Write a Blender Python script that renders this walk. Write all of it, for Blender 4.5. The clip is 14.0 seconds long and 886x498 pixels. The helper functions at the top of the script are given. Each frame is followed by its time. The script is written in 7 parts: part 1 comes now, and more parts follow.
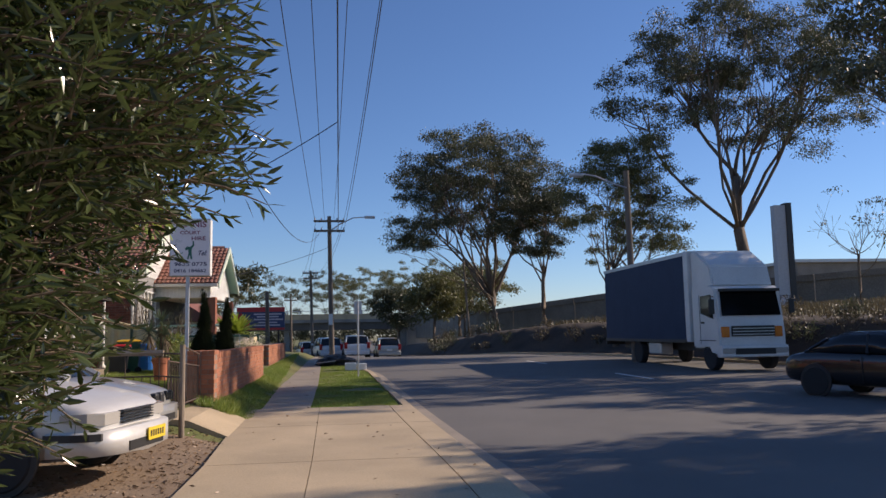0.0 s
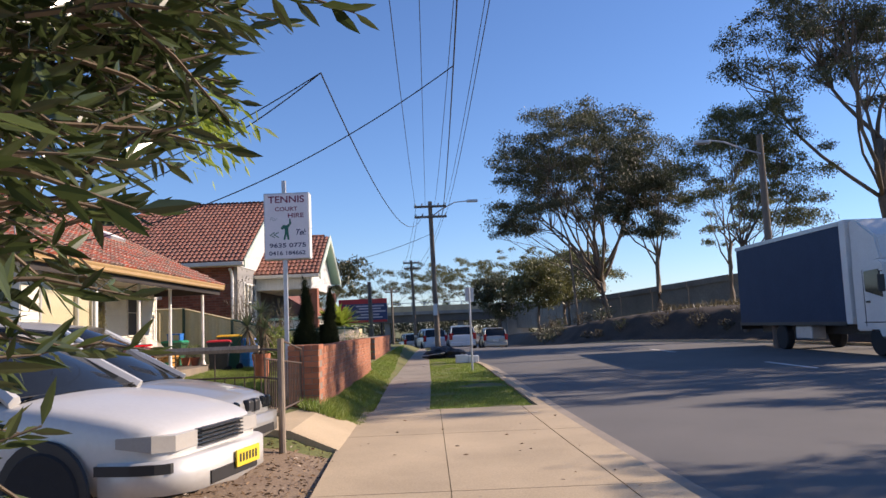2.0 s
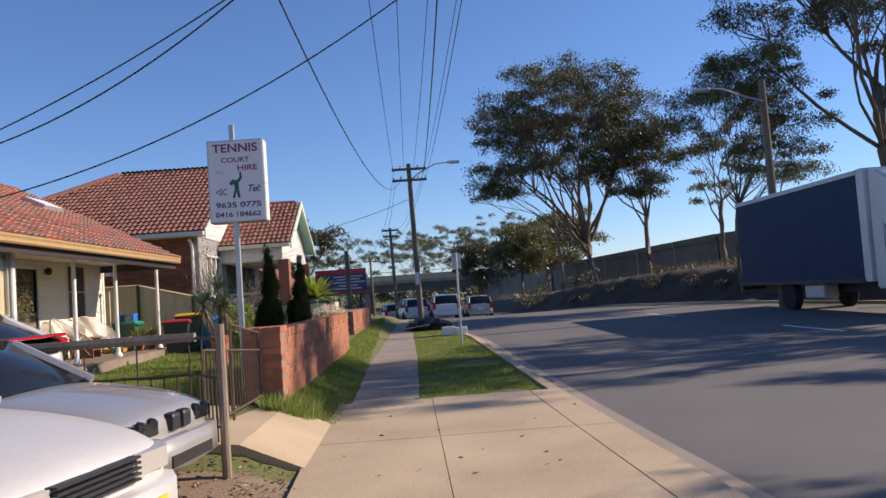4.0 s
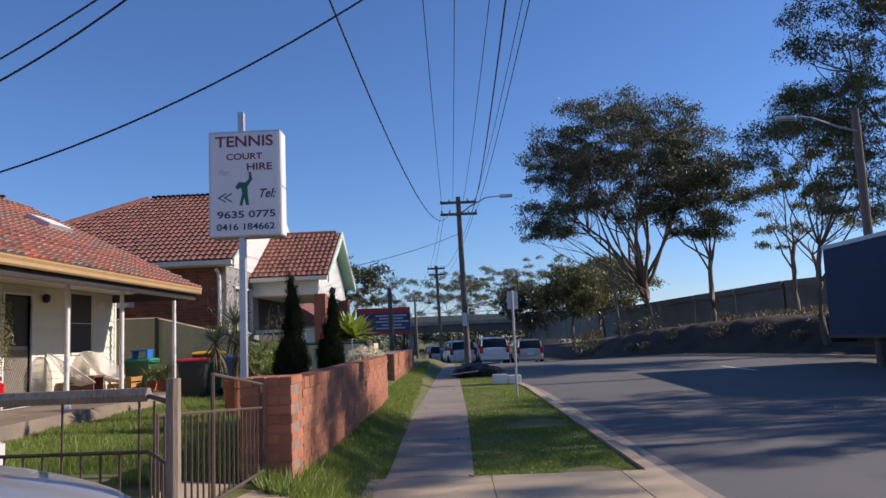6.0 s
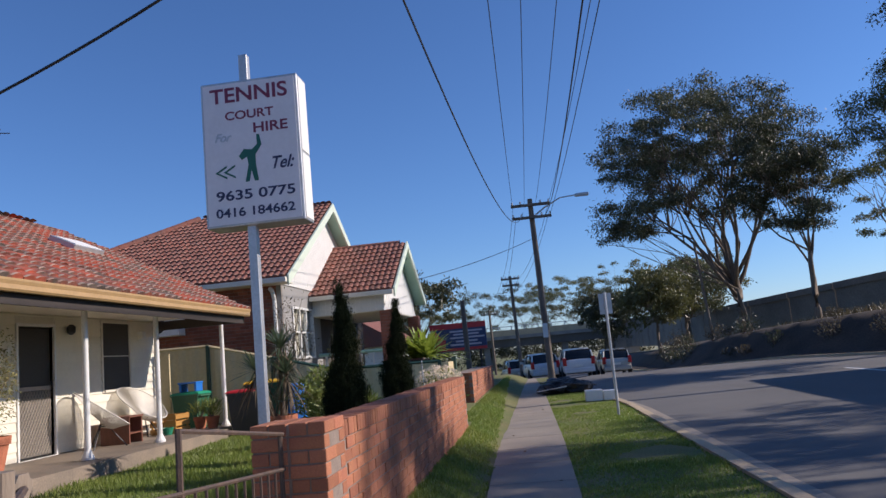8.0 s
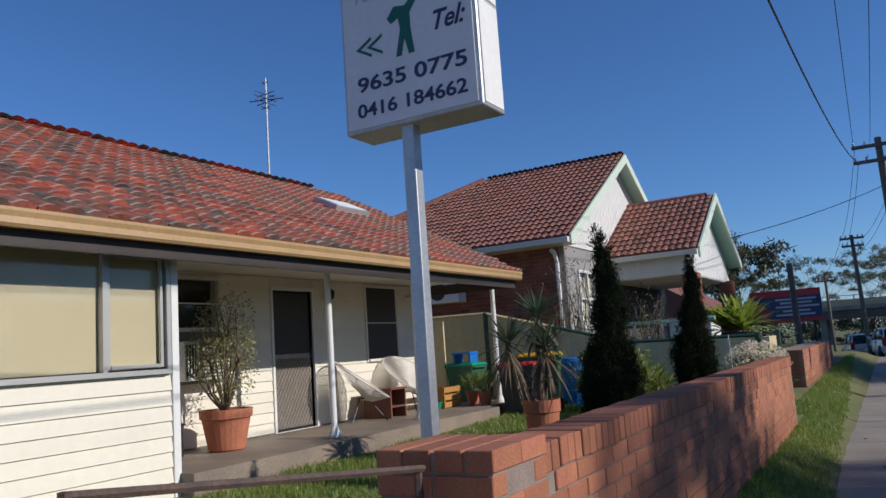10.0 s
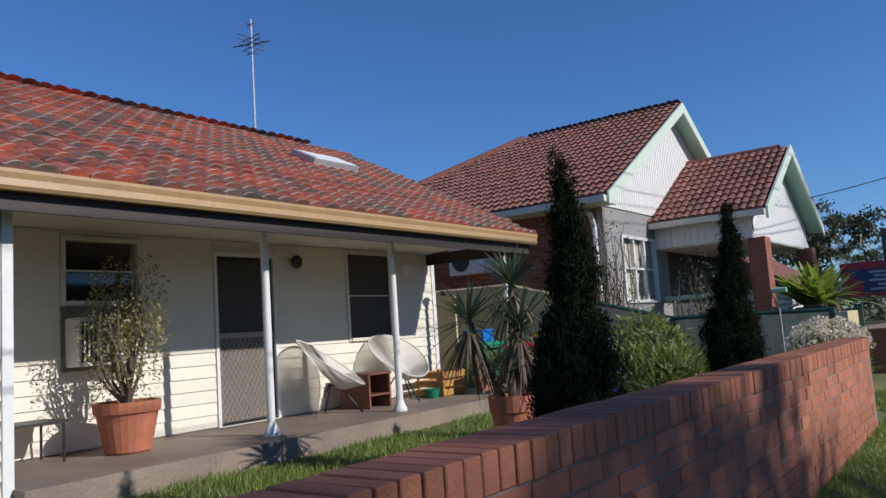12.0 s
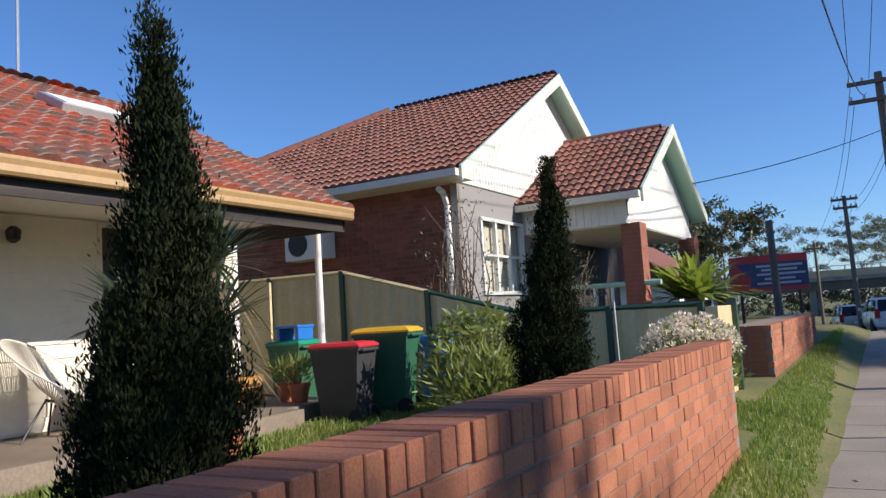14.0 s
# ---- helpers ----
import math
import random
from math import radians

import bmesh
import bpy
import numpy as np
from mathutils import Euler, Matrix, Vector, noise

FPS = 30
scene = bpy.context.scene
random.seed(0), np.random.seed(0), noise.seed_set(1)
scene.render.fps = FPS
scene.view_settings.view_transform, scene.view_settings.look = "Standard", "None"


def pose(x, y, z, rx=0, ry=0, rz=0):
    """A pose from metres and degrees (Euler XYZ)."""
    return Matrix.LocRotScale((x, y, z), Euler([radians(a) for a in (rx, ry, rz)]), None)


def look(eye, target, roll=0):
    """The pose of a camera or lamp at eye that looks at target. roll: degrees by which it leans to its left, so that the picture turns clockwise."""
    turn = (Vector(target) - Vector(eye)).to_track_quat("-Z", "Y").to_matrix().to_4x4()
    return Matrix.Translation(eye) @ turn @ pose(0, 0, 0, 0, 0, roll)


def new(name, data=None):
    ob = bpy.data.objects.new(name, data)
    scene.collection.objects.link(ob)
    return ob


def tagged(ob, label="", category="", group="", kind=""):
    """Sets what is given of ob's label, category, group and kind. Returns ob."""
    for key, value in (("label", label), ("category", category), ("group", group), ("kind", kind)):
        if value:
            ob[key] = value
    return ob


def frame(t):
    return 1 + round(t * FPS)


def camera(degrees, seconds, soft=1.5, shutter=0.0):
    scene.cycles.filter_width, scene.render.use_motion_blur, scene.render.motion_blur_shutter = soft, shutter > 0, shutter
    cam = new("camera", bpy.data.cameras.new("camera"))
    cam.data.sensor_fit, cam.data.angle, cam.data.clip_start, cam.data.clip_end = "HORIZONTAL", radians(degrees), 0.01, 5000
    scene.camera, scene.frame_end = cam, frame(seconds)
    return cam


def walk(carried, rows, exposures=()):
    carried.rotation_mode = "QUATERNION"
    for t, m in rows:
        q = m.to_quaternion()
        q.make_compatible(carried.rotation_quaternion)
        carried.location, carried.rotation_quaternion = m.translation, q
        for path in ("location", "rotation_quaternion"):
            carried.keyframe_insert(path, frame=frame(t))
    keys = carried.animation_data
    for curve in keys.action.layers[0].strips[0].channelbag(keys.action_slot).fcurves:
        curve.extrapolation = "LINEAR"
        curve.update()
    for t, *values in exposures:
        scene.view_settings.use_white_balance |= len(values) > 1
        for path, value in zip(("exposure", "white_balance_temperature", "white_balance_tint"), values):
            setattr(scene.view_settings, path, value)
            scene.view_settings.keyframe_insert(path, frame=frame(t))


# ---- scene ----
cam = camera(59.9, 14.0)
METRES, EYE, TILT, LEAN, TURN = 17.0, 1.5, 0.0, 0.0, -7.4
ROWS = [
    (0.0, 0.0, 0.0, 0.0, 0.12, 6.16, 1.1),
    (0.5, -0.0065, 0.0381, -0.0008, 2.13, 5.5, 3.28),
    (1.0, -0.0235, 0.0783, -0.0016, 8.93, 8.39, 2.76),
    (1.5, -0.0346, 0.1136, -0.0027, 8.89, 9.35, 3.52),
    (2.0, -0.0425, 0.1412, -0.0021, 7.34, 5.67, 2.35),
    (2.5, -0.0476, 0.1735, -0.0006, 2.28, 1.67, 3.75),
    (3.0, -0.0513, 0.2097, -0.0005, 3.52, 2.01, 3.67),
    (3.5, -0.0591, 0.2422, 0.0005, 5.06, 2.52, 3.87),
    (6.0, -0.0963, 0.4208, 0.0032, 9.11, 6.5, 2.36),
    (6.5, -0.1042, 0.4564, 0.0026, 11.28, 6.85, 1.97),
    (7.0, -0.1115, 0.4901, 0.0026, 10.37, 6.94, 2.41),
    (7.5, -0.1196, 0.5259, 0.0028, 11.75, 7.76, 4.02),
    (8.0, -0.1281, 0.5576, 0.0041, 14.74, 8.01, 5.22),
    (8.5, -0.1355, 0.5986, 0.0053, 28.32, 8.39, 6.69),
    (9.0, -0.1425, 0.6305, 0.0056, 33.33, 8.09, 5.48),
    (11.5, -0.1714, 0.798, 0.0035, 43.23, 6.77, 3.93),
    (12.0, -0.1769, 0.8328, 0.0024, 43.8, 6.16, 3.78),
    (12.5, -0.1855, 0.8668, 0.0023, 44.53, 6.4, 3.17),
    (13.0, -0.1917, 0.9034, 0.0013, 46.61, 6.04, 3.32),
    (13.5, -0.2001, 0.9399, 0.0013, 37.46, 3.32, 1.83),
    (14.0, -0.2027, 0.9755, 0.0004, 37.24, 5.18, 3.47),
]
walk(cam, [(t, pose(0, 0, EYE, TILT, LEAN, TURN) @ pose(METRES * x, METRES * y, METRES * z, 90 + pitch, roll, yaw)) for t, x, y, z, yaw, pitch, roll in ROWS], exposures=[(0.0, 0.15, 6250, 20), (1.0, 0.6, 6200, 20), (2.0, 0.62, 6200, 21), (3.5, 0.48, 6180, 21), (6.0, 0.22, 5720, 20), (7.5, 0.27, 5660, 20), (8.2, 0.05, 5520, 18), (9.0, -0.22, 5420, 15), (11.5, -0.18, 5150, 13), (13.0, 0.05, 5350, 14), (14.0, 0.4, 5600, 14)])

# ---- world and sun ----
SUN_ELEVATION, SUN_AZIMUTH = radians(29.0), radians(12.5)
world = bpy.data.worlds.new("sky")
scene.world = world
world.use_nodes = True
wn = world.node_tree.nodes
sky = wn.new("ShaderNodeTexSky")
sky.sky_type = "NISHITA"
sky.sun_disc = False
sky.sun_elevation = SUN_ELEVATION
sky.sun_rotation = radians(90) - SUN_AZIMUTH
sky.air_density, sky.dust_density, sky.ozone_density = 1.0, 0.0, 6.5
wn["Background"].inputs["Strength"].default_value = 0.10
world.node_tree.links.new(sky.outputs["Color"], wn["Background"].inputs["Color"])
sun_data = bpy.data.lights.new("sun", "SUN")
sun_data.energy, sun_data.angle, sun_data.color = 5.0, radians(0.5), (1.0, 0.84, 0.62)
sun = new("sun", sun_data)
to_sun = Vector((math.cos(SUN_AZIMUTH) * math.cos(SUN_ELEVATION), math.sin(SUN_AZIMUTH) * math.cos(SUN_ELEVATION), math.sin(SUN_ELEVATION)))
sun.matrix_world = look(to_sun * 60, (0, 0, 0))


# ---- materials ----
def material(name, colour, rough=0.7, metal=0.0, vary=0.25, scale=6.0, fine=60.0, bump=0.15, second=None, spread=0.5, rand=0.0, island=False, clear=0.0, stretch=(1, 1, 1), world_space=True):
    """A surface with two scales of variation, relief and, for pieces, a tone of their own."""
    m = bpy.data.materials.new(name)
    m.use_nodes = True
    nt = m.node_tree
    n, l = nt.nodes, nt.links
    b = n["Principled BSDF"]
    b.inputs["Roughness"].default_value, b.inputs["Metallic"].default_value = rough, metal
    b.inputs["Coat Weight"].default_value = clear
    geo = n.new("ShaderNodeNewGeometry")
    mp = n.new("ShaderNodeMapping")
    mp.inputs["Scale"].default_value = stretch
    if world_space:
        l.new(geo.outputs["Position"], mp.inputs["Vector"])
    else:
        tc = n.new("ShaderNodeTexCoord")
        l.new(tc.outputs["Object"], mp.inputs["Vector"])
    big, small = n.new("ShaderNodeTexNoise"), n.new("ShaderNodeTexNoise")
    big.inputs["Scale"].default_value, small.inputs["Scale"].default_value = scale, fine
    big.inputs["Detail"].default_value, small.inputs["Detail"].default_value = 6, 3
    l.new(mp.outputs["Vector"], big.inputs["Vector"])
    l.new(mp.outputs["Vector"], small.inputs["Vector"])
    ramp = n.new("ShaderNodeMapRange")
    ramp.inputs["From Min"].default_value, ramp.inputs["From Max"].default_value = 0.5 - spread * 0.5, 0.5 + spread * 0.5
    l.new(big.outputs["Fac"], ramp.inputs["Value"])
    mix = n.new("ShaderNodeMix")
    mix.data_type = "RGBA"
    c2 = second if second else tuple(c * (1 - vary) for c in colour)
    mix.inputs["A"].default_value, mix.inputs["B"].default_value = (*colour, 1), (*c2, 1)
    l.new(ramp.outputs["Result"], mix.inputs["Factor"])
    last = mix.outputs["Result"]
    hsv = n.new("ShaderNodeHueSaturation")
    l.new(last, hsv.inputs["Color"])
    val = n.new("ShaderNodeMapRange")
    val.inputs["To Min"].default_value, val.inputs["To Max"].default_value = 1 - vary * 0.6, 1 + vary * 0.6
    val.inputs["From Min"].default_value, val.inputs["From Max"].default_value = 0.25, 0.75
    l.new(small.outputs["Fac"], val.inputs["Value"])
    if rand:
        tone = n.new("ShaderNodeMapRange")
        tone.inputs["To Min"].default_value, tone.inputs["To Max"].default_value = 1 - rand, 1 + rand
        if island:
            l.new(geo.outputs["Random Per Island"], tone.inputs["Value"])
        else:
            info = n.new("ShaderNodeObjectInfo")
            l.new(info.outputs["Random"], tone.inputs["Value"])
        mul = n.new("ShaderNodeMath")
        mul.operation = "MULTIPLY"
        l.new(val.outputs["Result"], mul.inputs[0])
        l.new(tone.outputs["Result"], mul.inputs[1])
        l.new(mul.outputs["Value"], hsv.inputs["Value"])
    else:
        l.new(val.outputs["Result"], hsv.inputs["Value"])
    l.new(hsv.outputs["Color"], b.inputs["Base Color"])
    if bump:
        bp = n.new("ShaderNodeBump")
        bp.inputs["Strength"].default_value, bp.inputs["Distance"].default_value = bump, 0.01
        l.new(small.outputs["Fac"], bp.inputs["Height"])
        l.new(bp.outputs["Normal"], b.inputs["Normal"])
    return m


def leafy(name, colour, second, rough=0.5, through_light=0.25):
    """Leaves, each with a tone of its own, letting some light through."""
    m = material(name, colour, rough, vary=0.2, scale=1.2, fine=9.0, bump=0.0, second=second, rand=0.45, island=True)
    b = m.node_tree.nodes["Principled BSDF"]
    b.inputs["Transmission Weight"].default_value = 0.0
    b.inputs["Subsurface Weight"].default_value = 0.0
    out = m.node_tree.nodes["Material Output"]
    tr = m.node_tree.nodes.new("ShaderNodeBsdfTranslucent")
    tr.inputs["Color"].default_value = (*[min(1, c * 1.6) for c in colour], 1)
    ms = m.node_tree.nodes.new("ShaderNodeMixShader")
    ms.inputs["Fac"].default_value = through_light
    m.node_tree.links.new(b.outputs["BSDF"], ms.inputs[1])
    m.node_tree.links.new(tr.outputs["BSDF"], ms.inputs[2])
    m.node_tree.links.new(ms.outputs["Shader"], out.inputs["Surface"])
    return m


def pane_glass(name, tint=(0.9, 0.95, 0.95), rough=0.02):
    m = bpy.data.materials.new(name)
    m.use_nodes = True
    n, l = m.node_tree.nodes, m.node_tree.links
    n.remove(n["Principled BSDF"])
    tr, gl, ms, fr = n.new("ShaderNodeBsdfTransparent"), n.new("ShaderNodeBsdfGlossy"), n.new("ShaderNodeMixShader"), n.new("ShaderNodeLayerWeight")
    tr.inputs["Color"].default_value = (*tint, 1)
    gl.inputs["Roughness"].default_value = rough
    fr.inputs["Blend"].default_value = 0.3
    pw = n.new("ShaderNodeMath")
    pw.operation = "POWER"
    pw.inputs[1].default_value = 4.0
    ad = n.new("ShaderNodeMath")
    ad.operation = "MULTIPLY_ADD"
    ad.inputs[1].default_value, ad.inputs[2].default_value = 0.5, 0.03
    l.new(fr.outputs["Facing"], pw.inputs[0])
    l.new(pw.outputs["Value"], ad.inputs[0])
    l.new(ad.outputs["Value"], ms.inputs["Fac"])
    l.new(tr.outputs["BSDF"], ms.inputs[1])
    l.new(gl.outputs["BSDF"], ms.inputs[2])
    l.new(ms.outputs["Shader"], n["Material Output"].inputs["Surface"])
    return m


ASPHALT = material("asphalt", (0.145, 0.137, 0.128), 0.85, vary=0.3, scale=0.5, fine=140, bump=0.35, second=(0.11, 0.106, 0.101))
CONCRETE = material("pale_concrete", (0.53, 0.415, 0.265), 0.85, vary=0.25, scale=0.7, fine=55, bump=0.25, second=(0.37, 0.29, 0.185))
PATH = material("grey_footpath_concrete", (0.33, 0.28, 0.22), 0.88, vary=0.28, scale=0.9, fine=70, bump=0.3, second=(0.22, 0.19, 0.155))
SLAB = material("porch_concrete", (0.30, 0.235, 0.17), 0.6, vary=0.3, scale=1.6, fine=40, bump=0.2, second=(0.16, 0.135, 0.11))
SOIL = material("soil_and_dry_litter", (0.19, 0.13, 0.085), 0.95, vary=0.5, scale=2.5, fine=45, bump=0.8, second=(0.27, 0.20, 0.13))
TURF = material("turf_soil", (0.10, 0.125, 0.03), 0.95, vary=0.5, scale=1.2, fine=30, bump=0.8, second=(0.17, 0.15, 0.055))
# leaf litter of the bank slope, with the slope's shade in its colour
BANK = material("shade_darkened_litter", (0.032, 0.023, 0.018), 0.95, vary=0.6, scale=0.7, fine=12, bump=1.0, second=(0.085, 0.06, 0.042))
DRY = material("dry_grass", (0.34, 0.30, 0.17), 0.95, vary=0.4, scale=0.5, fine=8, bump=0.8, second=(0.17, 0.17, 0.07))
BRICK = material("orange_brick", (0.40, 0.165, 0.075), 0.85, vary=0.3, scale=5, fine=90, bump=0.35, second=(0.32, 0.115, 0.065), rand=0.22)
BRICK_RED = material("red_brick", (0.30, 0.11, 0.065), 0.85, vary=0.3, scale=5, fine=90, bump=0.35, second=(0.20, 0.07, 0.045), rand=0.28, island=True)
MORTAR = material("mortar", (0.30, 0.235, 0.19), 0.95, vary=0.3, scale=8, fine=120, bump=0.4)
TILE_A = material("terracotta_tile", (0.36, 0.085, 0.045), 0.85, vary=0.4, scale=2.3, fine=22, bump=0.4, second=(0.13, 0.095, 0.075), rand=0.28, island=True, spread=0.22)
TILE_A_LIP = material("lichened_tile_lip", (0.40, 0.24, 0.17), 0.9, vary=0.35, scale=2.5, fine=18, bump=0.4, second=(0.33, 0.28, 0.22), rand=0.3, island=True, spread=0.3)
TILE_B = material("red_roof_tile", (0.27, 0.092, 0.058), 0.8, vary=0.35, scale=2.0, fine=25, bump=0.3, second=(0.19, 0.092, 0.068), rand=0.22, island=True)
TILE_B_LIP = material("worn_tile_lip", (0.38, 0.19, 0.13), 0.85, vary=0.3, scale=3.0, fine=20, bump=0.3, second=(0.30, 0.20, 0.15), rand=0.25, island=True)
WEATHERBOARD = material("white_weatherboard", (0.80, 0.75, 0.61), 0.5, vary=0.06, scale=1.5, fine=14, bump=0.05, rand=0.03)
CREAM = material("cream_paint", (0.74, 0.69, 0.58), 0.55, vary=0.08, scale=2, fine=20, bump=0.05)
WHITE = material("white_paint", (0.80, 0.79, 0.75), 0.5, vary=0.08, scale=2, fine=25, bump=0.05)
MINT = material("mint_green_paint", (0.42, 0.66, 0.54), 0.5, vary=0.08, scale=2, fine=25, bump=0.05)
PALE_GREEN = material("pale_green_paint", (0.66, 0.74, 0.60), 0.5, vary=0.08, scale=2, fine=25, bump=0.05)
GREY_RENDER = material("grey_render", (0.30, 0.29, 0.275), 0.9, vary=0.12, scale=1.5, fine=60, bump=0.3)
TAN_GUTTER = material("tan_gutter", (0.46, 0.30, 0.135), 0.45, vary=0.15, scale=3, fine=30, bump=0.05)
DARK_FASCIA = material("dark_brown_fascia", (0.045, 0.034, 0.028), 0.6, vary=0.25, scale=3, fine=30, bump=0.1)
FENCE_CREAM = material("cream_steel_fence", (0.70, 0.58, 0.33), 0.5, vary=0.12, scale=2, fine=15, bump=0.05)
FENCE_GREEN = material("dark_green_steel", (0.035, 0.085, 0.06), 0.45, vary=0.15, scale=3, fine=25, bump=0.05)
TERRACOTTA = material("terracotta_pot", (0.48, 0.17, 0.085), 0.8, vary=0.25, scale=6, fine=50, bump=0.2)
TIMBER = material("weathered_timber", (0.20, 0.15, 0.105), 0.85, vary=0.4, scale=5, fine=60, bump=0.5, second=(0.30, 0.25, 0.19), stretch=(1, 1, 0.15))
POLE = material("grey_power_pole", (0.20, 0.165, 0.13), 0.9, vary=0.4, scale=4, fine=40, bump=0.5, second=(0.13, 0.105, 0.085), stretch=(1, 1, 0.12))
BARK = material("eucalypt_bark", (0.20, 0.155, 0.115), 0.9, vary=0.45, scale=3, fine=22, bump=0.7, second=(0.10, 0.078, 0.06), stretch=(1, 1, 0.3))
TWIG = material("twig_bark", (0.16, 0.12, 0.08), 0.9, vary=0.3, scale=8, fine=40, bump=0.3)
RUST = material("rusty_iron", (0.13, 0.085, 0.06), 0.75, metal=0.3, vary=0.5, scale=12, fine=90, bump=0.3, second=(0.07, 0.055, 0.05))
GALV = material("galvanised_steel", (0.55, 0.56, 0.57), 0.42, metal=0.55, vary=0.2, scale=6, fine=50, bump=0.1)
DARK_METAL = material("dark_metal", (0.05, 0.05, 0.052), 0.5, metal=0.4, vary=0.2, scale=8, fine=60, bump=0.05)
CABLE = material("black_cable", (0.02, 0.02, 0.022), 0.6, vary=0.1, bump=0.0)
BLACK_PLASTIC = material("black_plastic", (0.02, 0.02, 0.021), 0.5, vary=0.15, scale=5, fine=40, bump=0.05)
RUBBER = material("tyre_rubber", (0.022, 0.022, 0.023), 0.85, vary=0.2, scale=12, fine=90, bump=0.2)
LEAF_GUM = leafy("gum_leaves", (0.060, 0.070, 0.036), (0.105, 0.10, 0.045))
LEAF_GUM_DARK = leafy("dark_gum_leaves", (0.040, 0.048, 0.024), (0.07, 0.07, 0.03))
LEAF_GUM_LIGHT = leafy("olive_gum_leaves", (0.12, 0.12, 0.04), (0.08, 0.085, 0.035))
LEAF_NEAR = leafy("oleander_leaves", (0.048, 0.068, 0.024), (0.080, 0.098, 0.032), rough=0.2, through_light=0.26)
LEAF_CONIFER = leafy("conifer_foliage", (0.014, 0.021, 0.009), (0.026, 0.031, 0.011), rough=0.9, through_light=0.08)
LEAF_CONIFER.node_tree.nodes["Principled BSDF"].inputs["Specular IOR Level"].default_value = 0.12
LEAF_BUSH = leafy("bright_bush_leaves", (0.22, 0.25, 0.055), (0.12, 0.16, 0.04))
DEAD_LEAF = leafy("dry_hanging_leaves", (0.20, 0.15, 0.09), (0.13, 0.10, 0.065), rough=0.8, through_light=0.1)
LEAF_YUCCA = leafy("yucca_leaves", (0.09, 0.12, 0.065), (0.055, 0.085, 0.045), rough=0.4)
LEAF_POT = leafy("pot_shrub_leaves", (0.24, 0.235, 0.085), (0.31, 0.26, 0.10))
LEAF_BROAD = leafy("yellow_green_leaves", (0.24, 0.30, 0.04), (0.15, 0.23, 0.035), through_light=0.35)
LEAF_SCRUB = leafy("dry_scrub", (0.085, 0.07, 0.04), (0.06, 0.055, 0.03))
GRASS = leafy("grass_blades", (0.17, 0.24, 0.04), (0.23, 0.25, 0.06), through_light=0.3)
PETAL = leafy("pale_pink_flowers", (0.84, 0.66, 0.52), (0.74, 0.62, 0.46), through_light=0.25)
GLASS = pane_glass("window_glass", (0.86, 0.87, 0.86))
DARK_GLASS = material("tinted_glass", (0.012, 0.014, 0.016), 0.06, vary=0.1, bump=0.0)
# near-black colour stands in for unlit rooms behind panes, door and walls
DARK_ROOM = material("unlit_room_shade", (0.035, 0.032, 0.03), 0.9, vary=0.2, bump=0.0)
CONCRETE_OLD = material("weathered_concrete", (0.30, 0.28, 0.255), 0.9, vary=0.35, scale=0.6, fine=12, bump=0.2, second=(0.19, 0.175, 0.16))


# ---- mesh helpers ----
def mesh_of(name, bm):
    me = bpy.data.meshes.new(name)
    bm.normal_update()
    bm.to_mesh(me)
    bm.free()
    return me


def world_of(ob):
    return world_of(ob.parent) @ ob.matrix_parent_inverse @ ob.matrix_basis if ob.parent else ob.matrix_basis


def part(name, bm, mat, parent=None, label="", local=False, smooth=False):
    """One mesh object under a thing or a part; bm in world places unless local."""
    me = mesh_of(name, bm) if isinstance(bm, bmesh.types.BMesh) else bm
    if mat and not me.materials:
        me.materials.append(mat)
    if smooth:
        me.polygons.foreach_set("use_smooth", [True] * len(me.polygons))
    ob = new(name, me)
    if parent:
        ob.parent = parent
        if not local:
            ob.matrix_parent_inverse = world_of(parent).inverted()
    if label:
        ob["label"] = label
    return ob


def thing(name, at, label, category, group="", kind="", turn=0):
    ob = new(name)
    ob.empty_display_size = 0.2
    ob.matrix_basis = pose(*at, 0, 0, turn)
    return tagged(ob, label, category, group, kind)


def setting(name, bm, mat, label, category):
    return tagged(part(name, bm, mat), label, category, kind="structure")


def box(bm, x0, x1, y0, y1, z0, z1, bevel=0.0):
    r = bmesh.ops.create_cube(bm, size=1, matrix=Matrix.Translation(((x0 + x1) / 2, (y0 + y1) / 2, (z0 + z1) / 2)) @ Matrix.Diagonal((x1 - x0, y1 - y0, z1 - z0, 1)))
    if bevel:
        es = list({e for v in r["verts"] for e in v.link_edges})
        bmesh.ops.bevel(bm, geom=es, offset=bevel, segments=2, affect="EDGES", profile=0.5)
    return bm


def boxed(*a, **k):
    return box(bmesh.new(), *a, **k)


def rod(bm, a, b, r0, r1=None, seg=8, caps=True):
    """A tapered round bar from a to b."""
    a, b = Vector(a), Vector(b)
    r1 = r0 if r1 is None else r1
    d = b - a
    if d.length < 1e-6:
        return bm
    q = d.to_track_quat("Z", "Y").to_matrix()
    rings = []
    for p, r in ((a, r0), (b, r1)):
        rings.append([bm.verts.new(p + q @ Vector((r * math.cos(6.2832 * i / seg), r * math.sin(6.2832 * i / seg), 0))) for i in range(seg)])
    for i in range(seg):
        bm.faces.new((rings[0][i], rings[0][(i + 1) % seg], rings[1][(i + 1) % seg], rings[1][i]))
    if caps:
        bm.faces.new(rings[0][::-1])
        bm.faces.new(rings[1])
    return bm


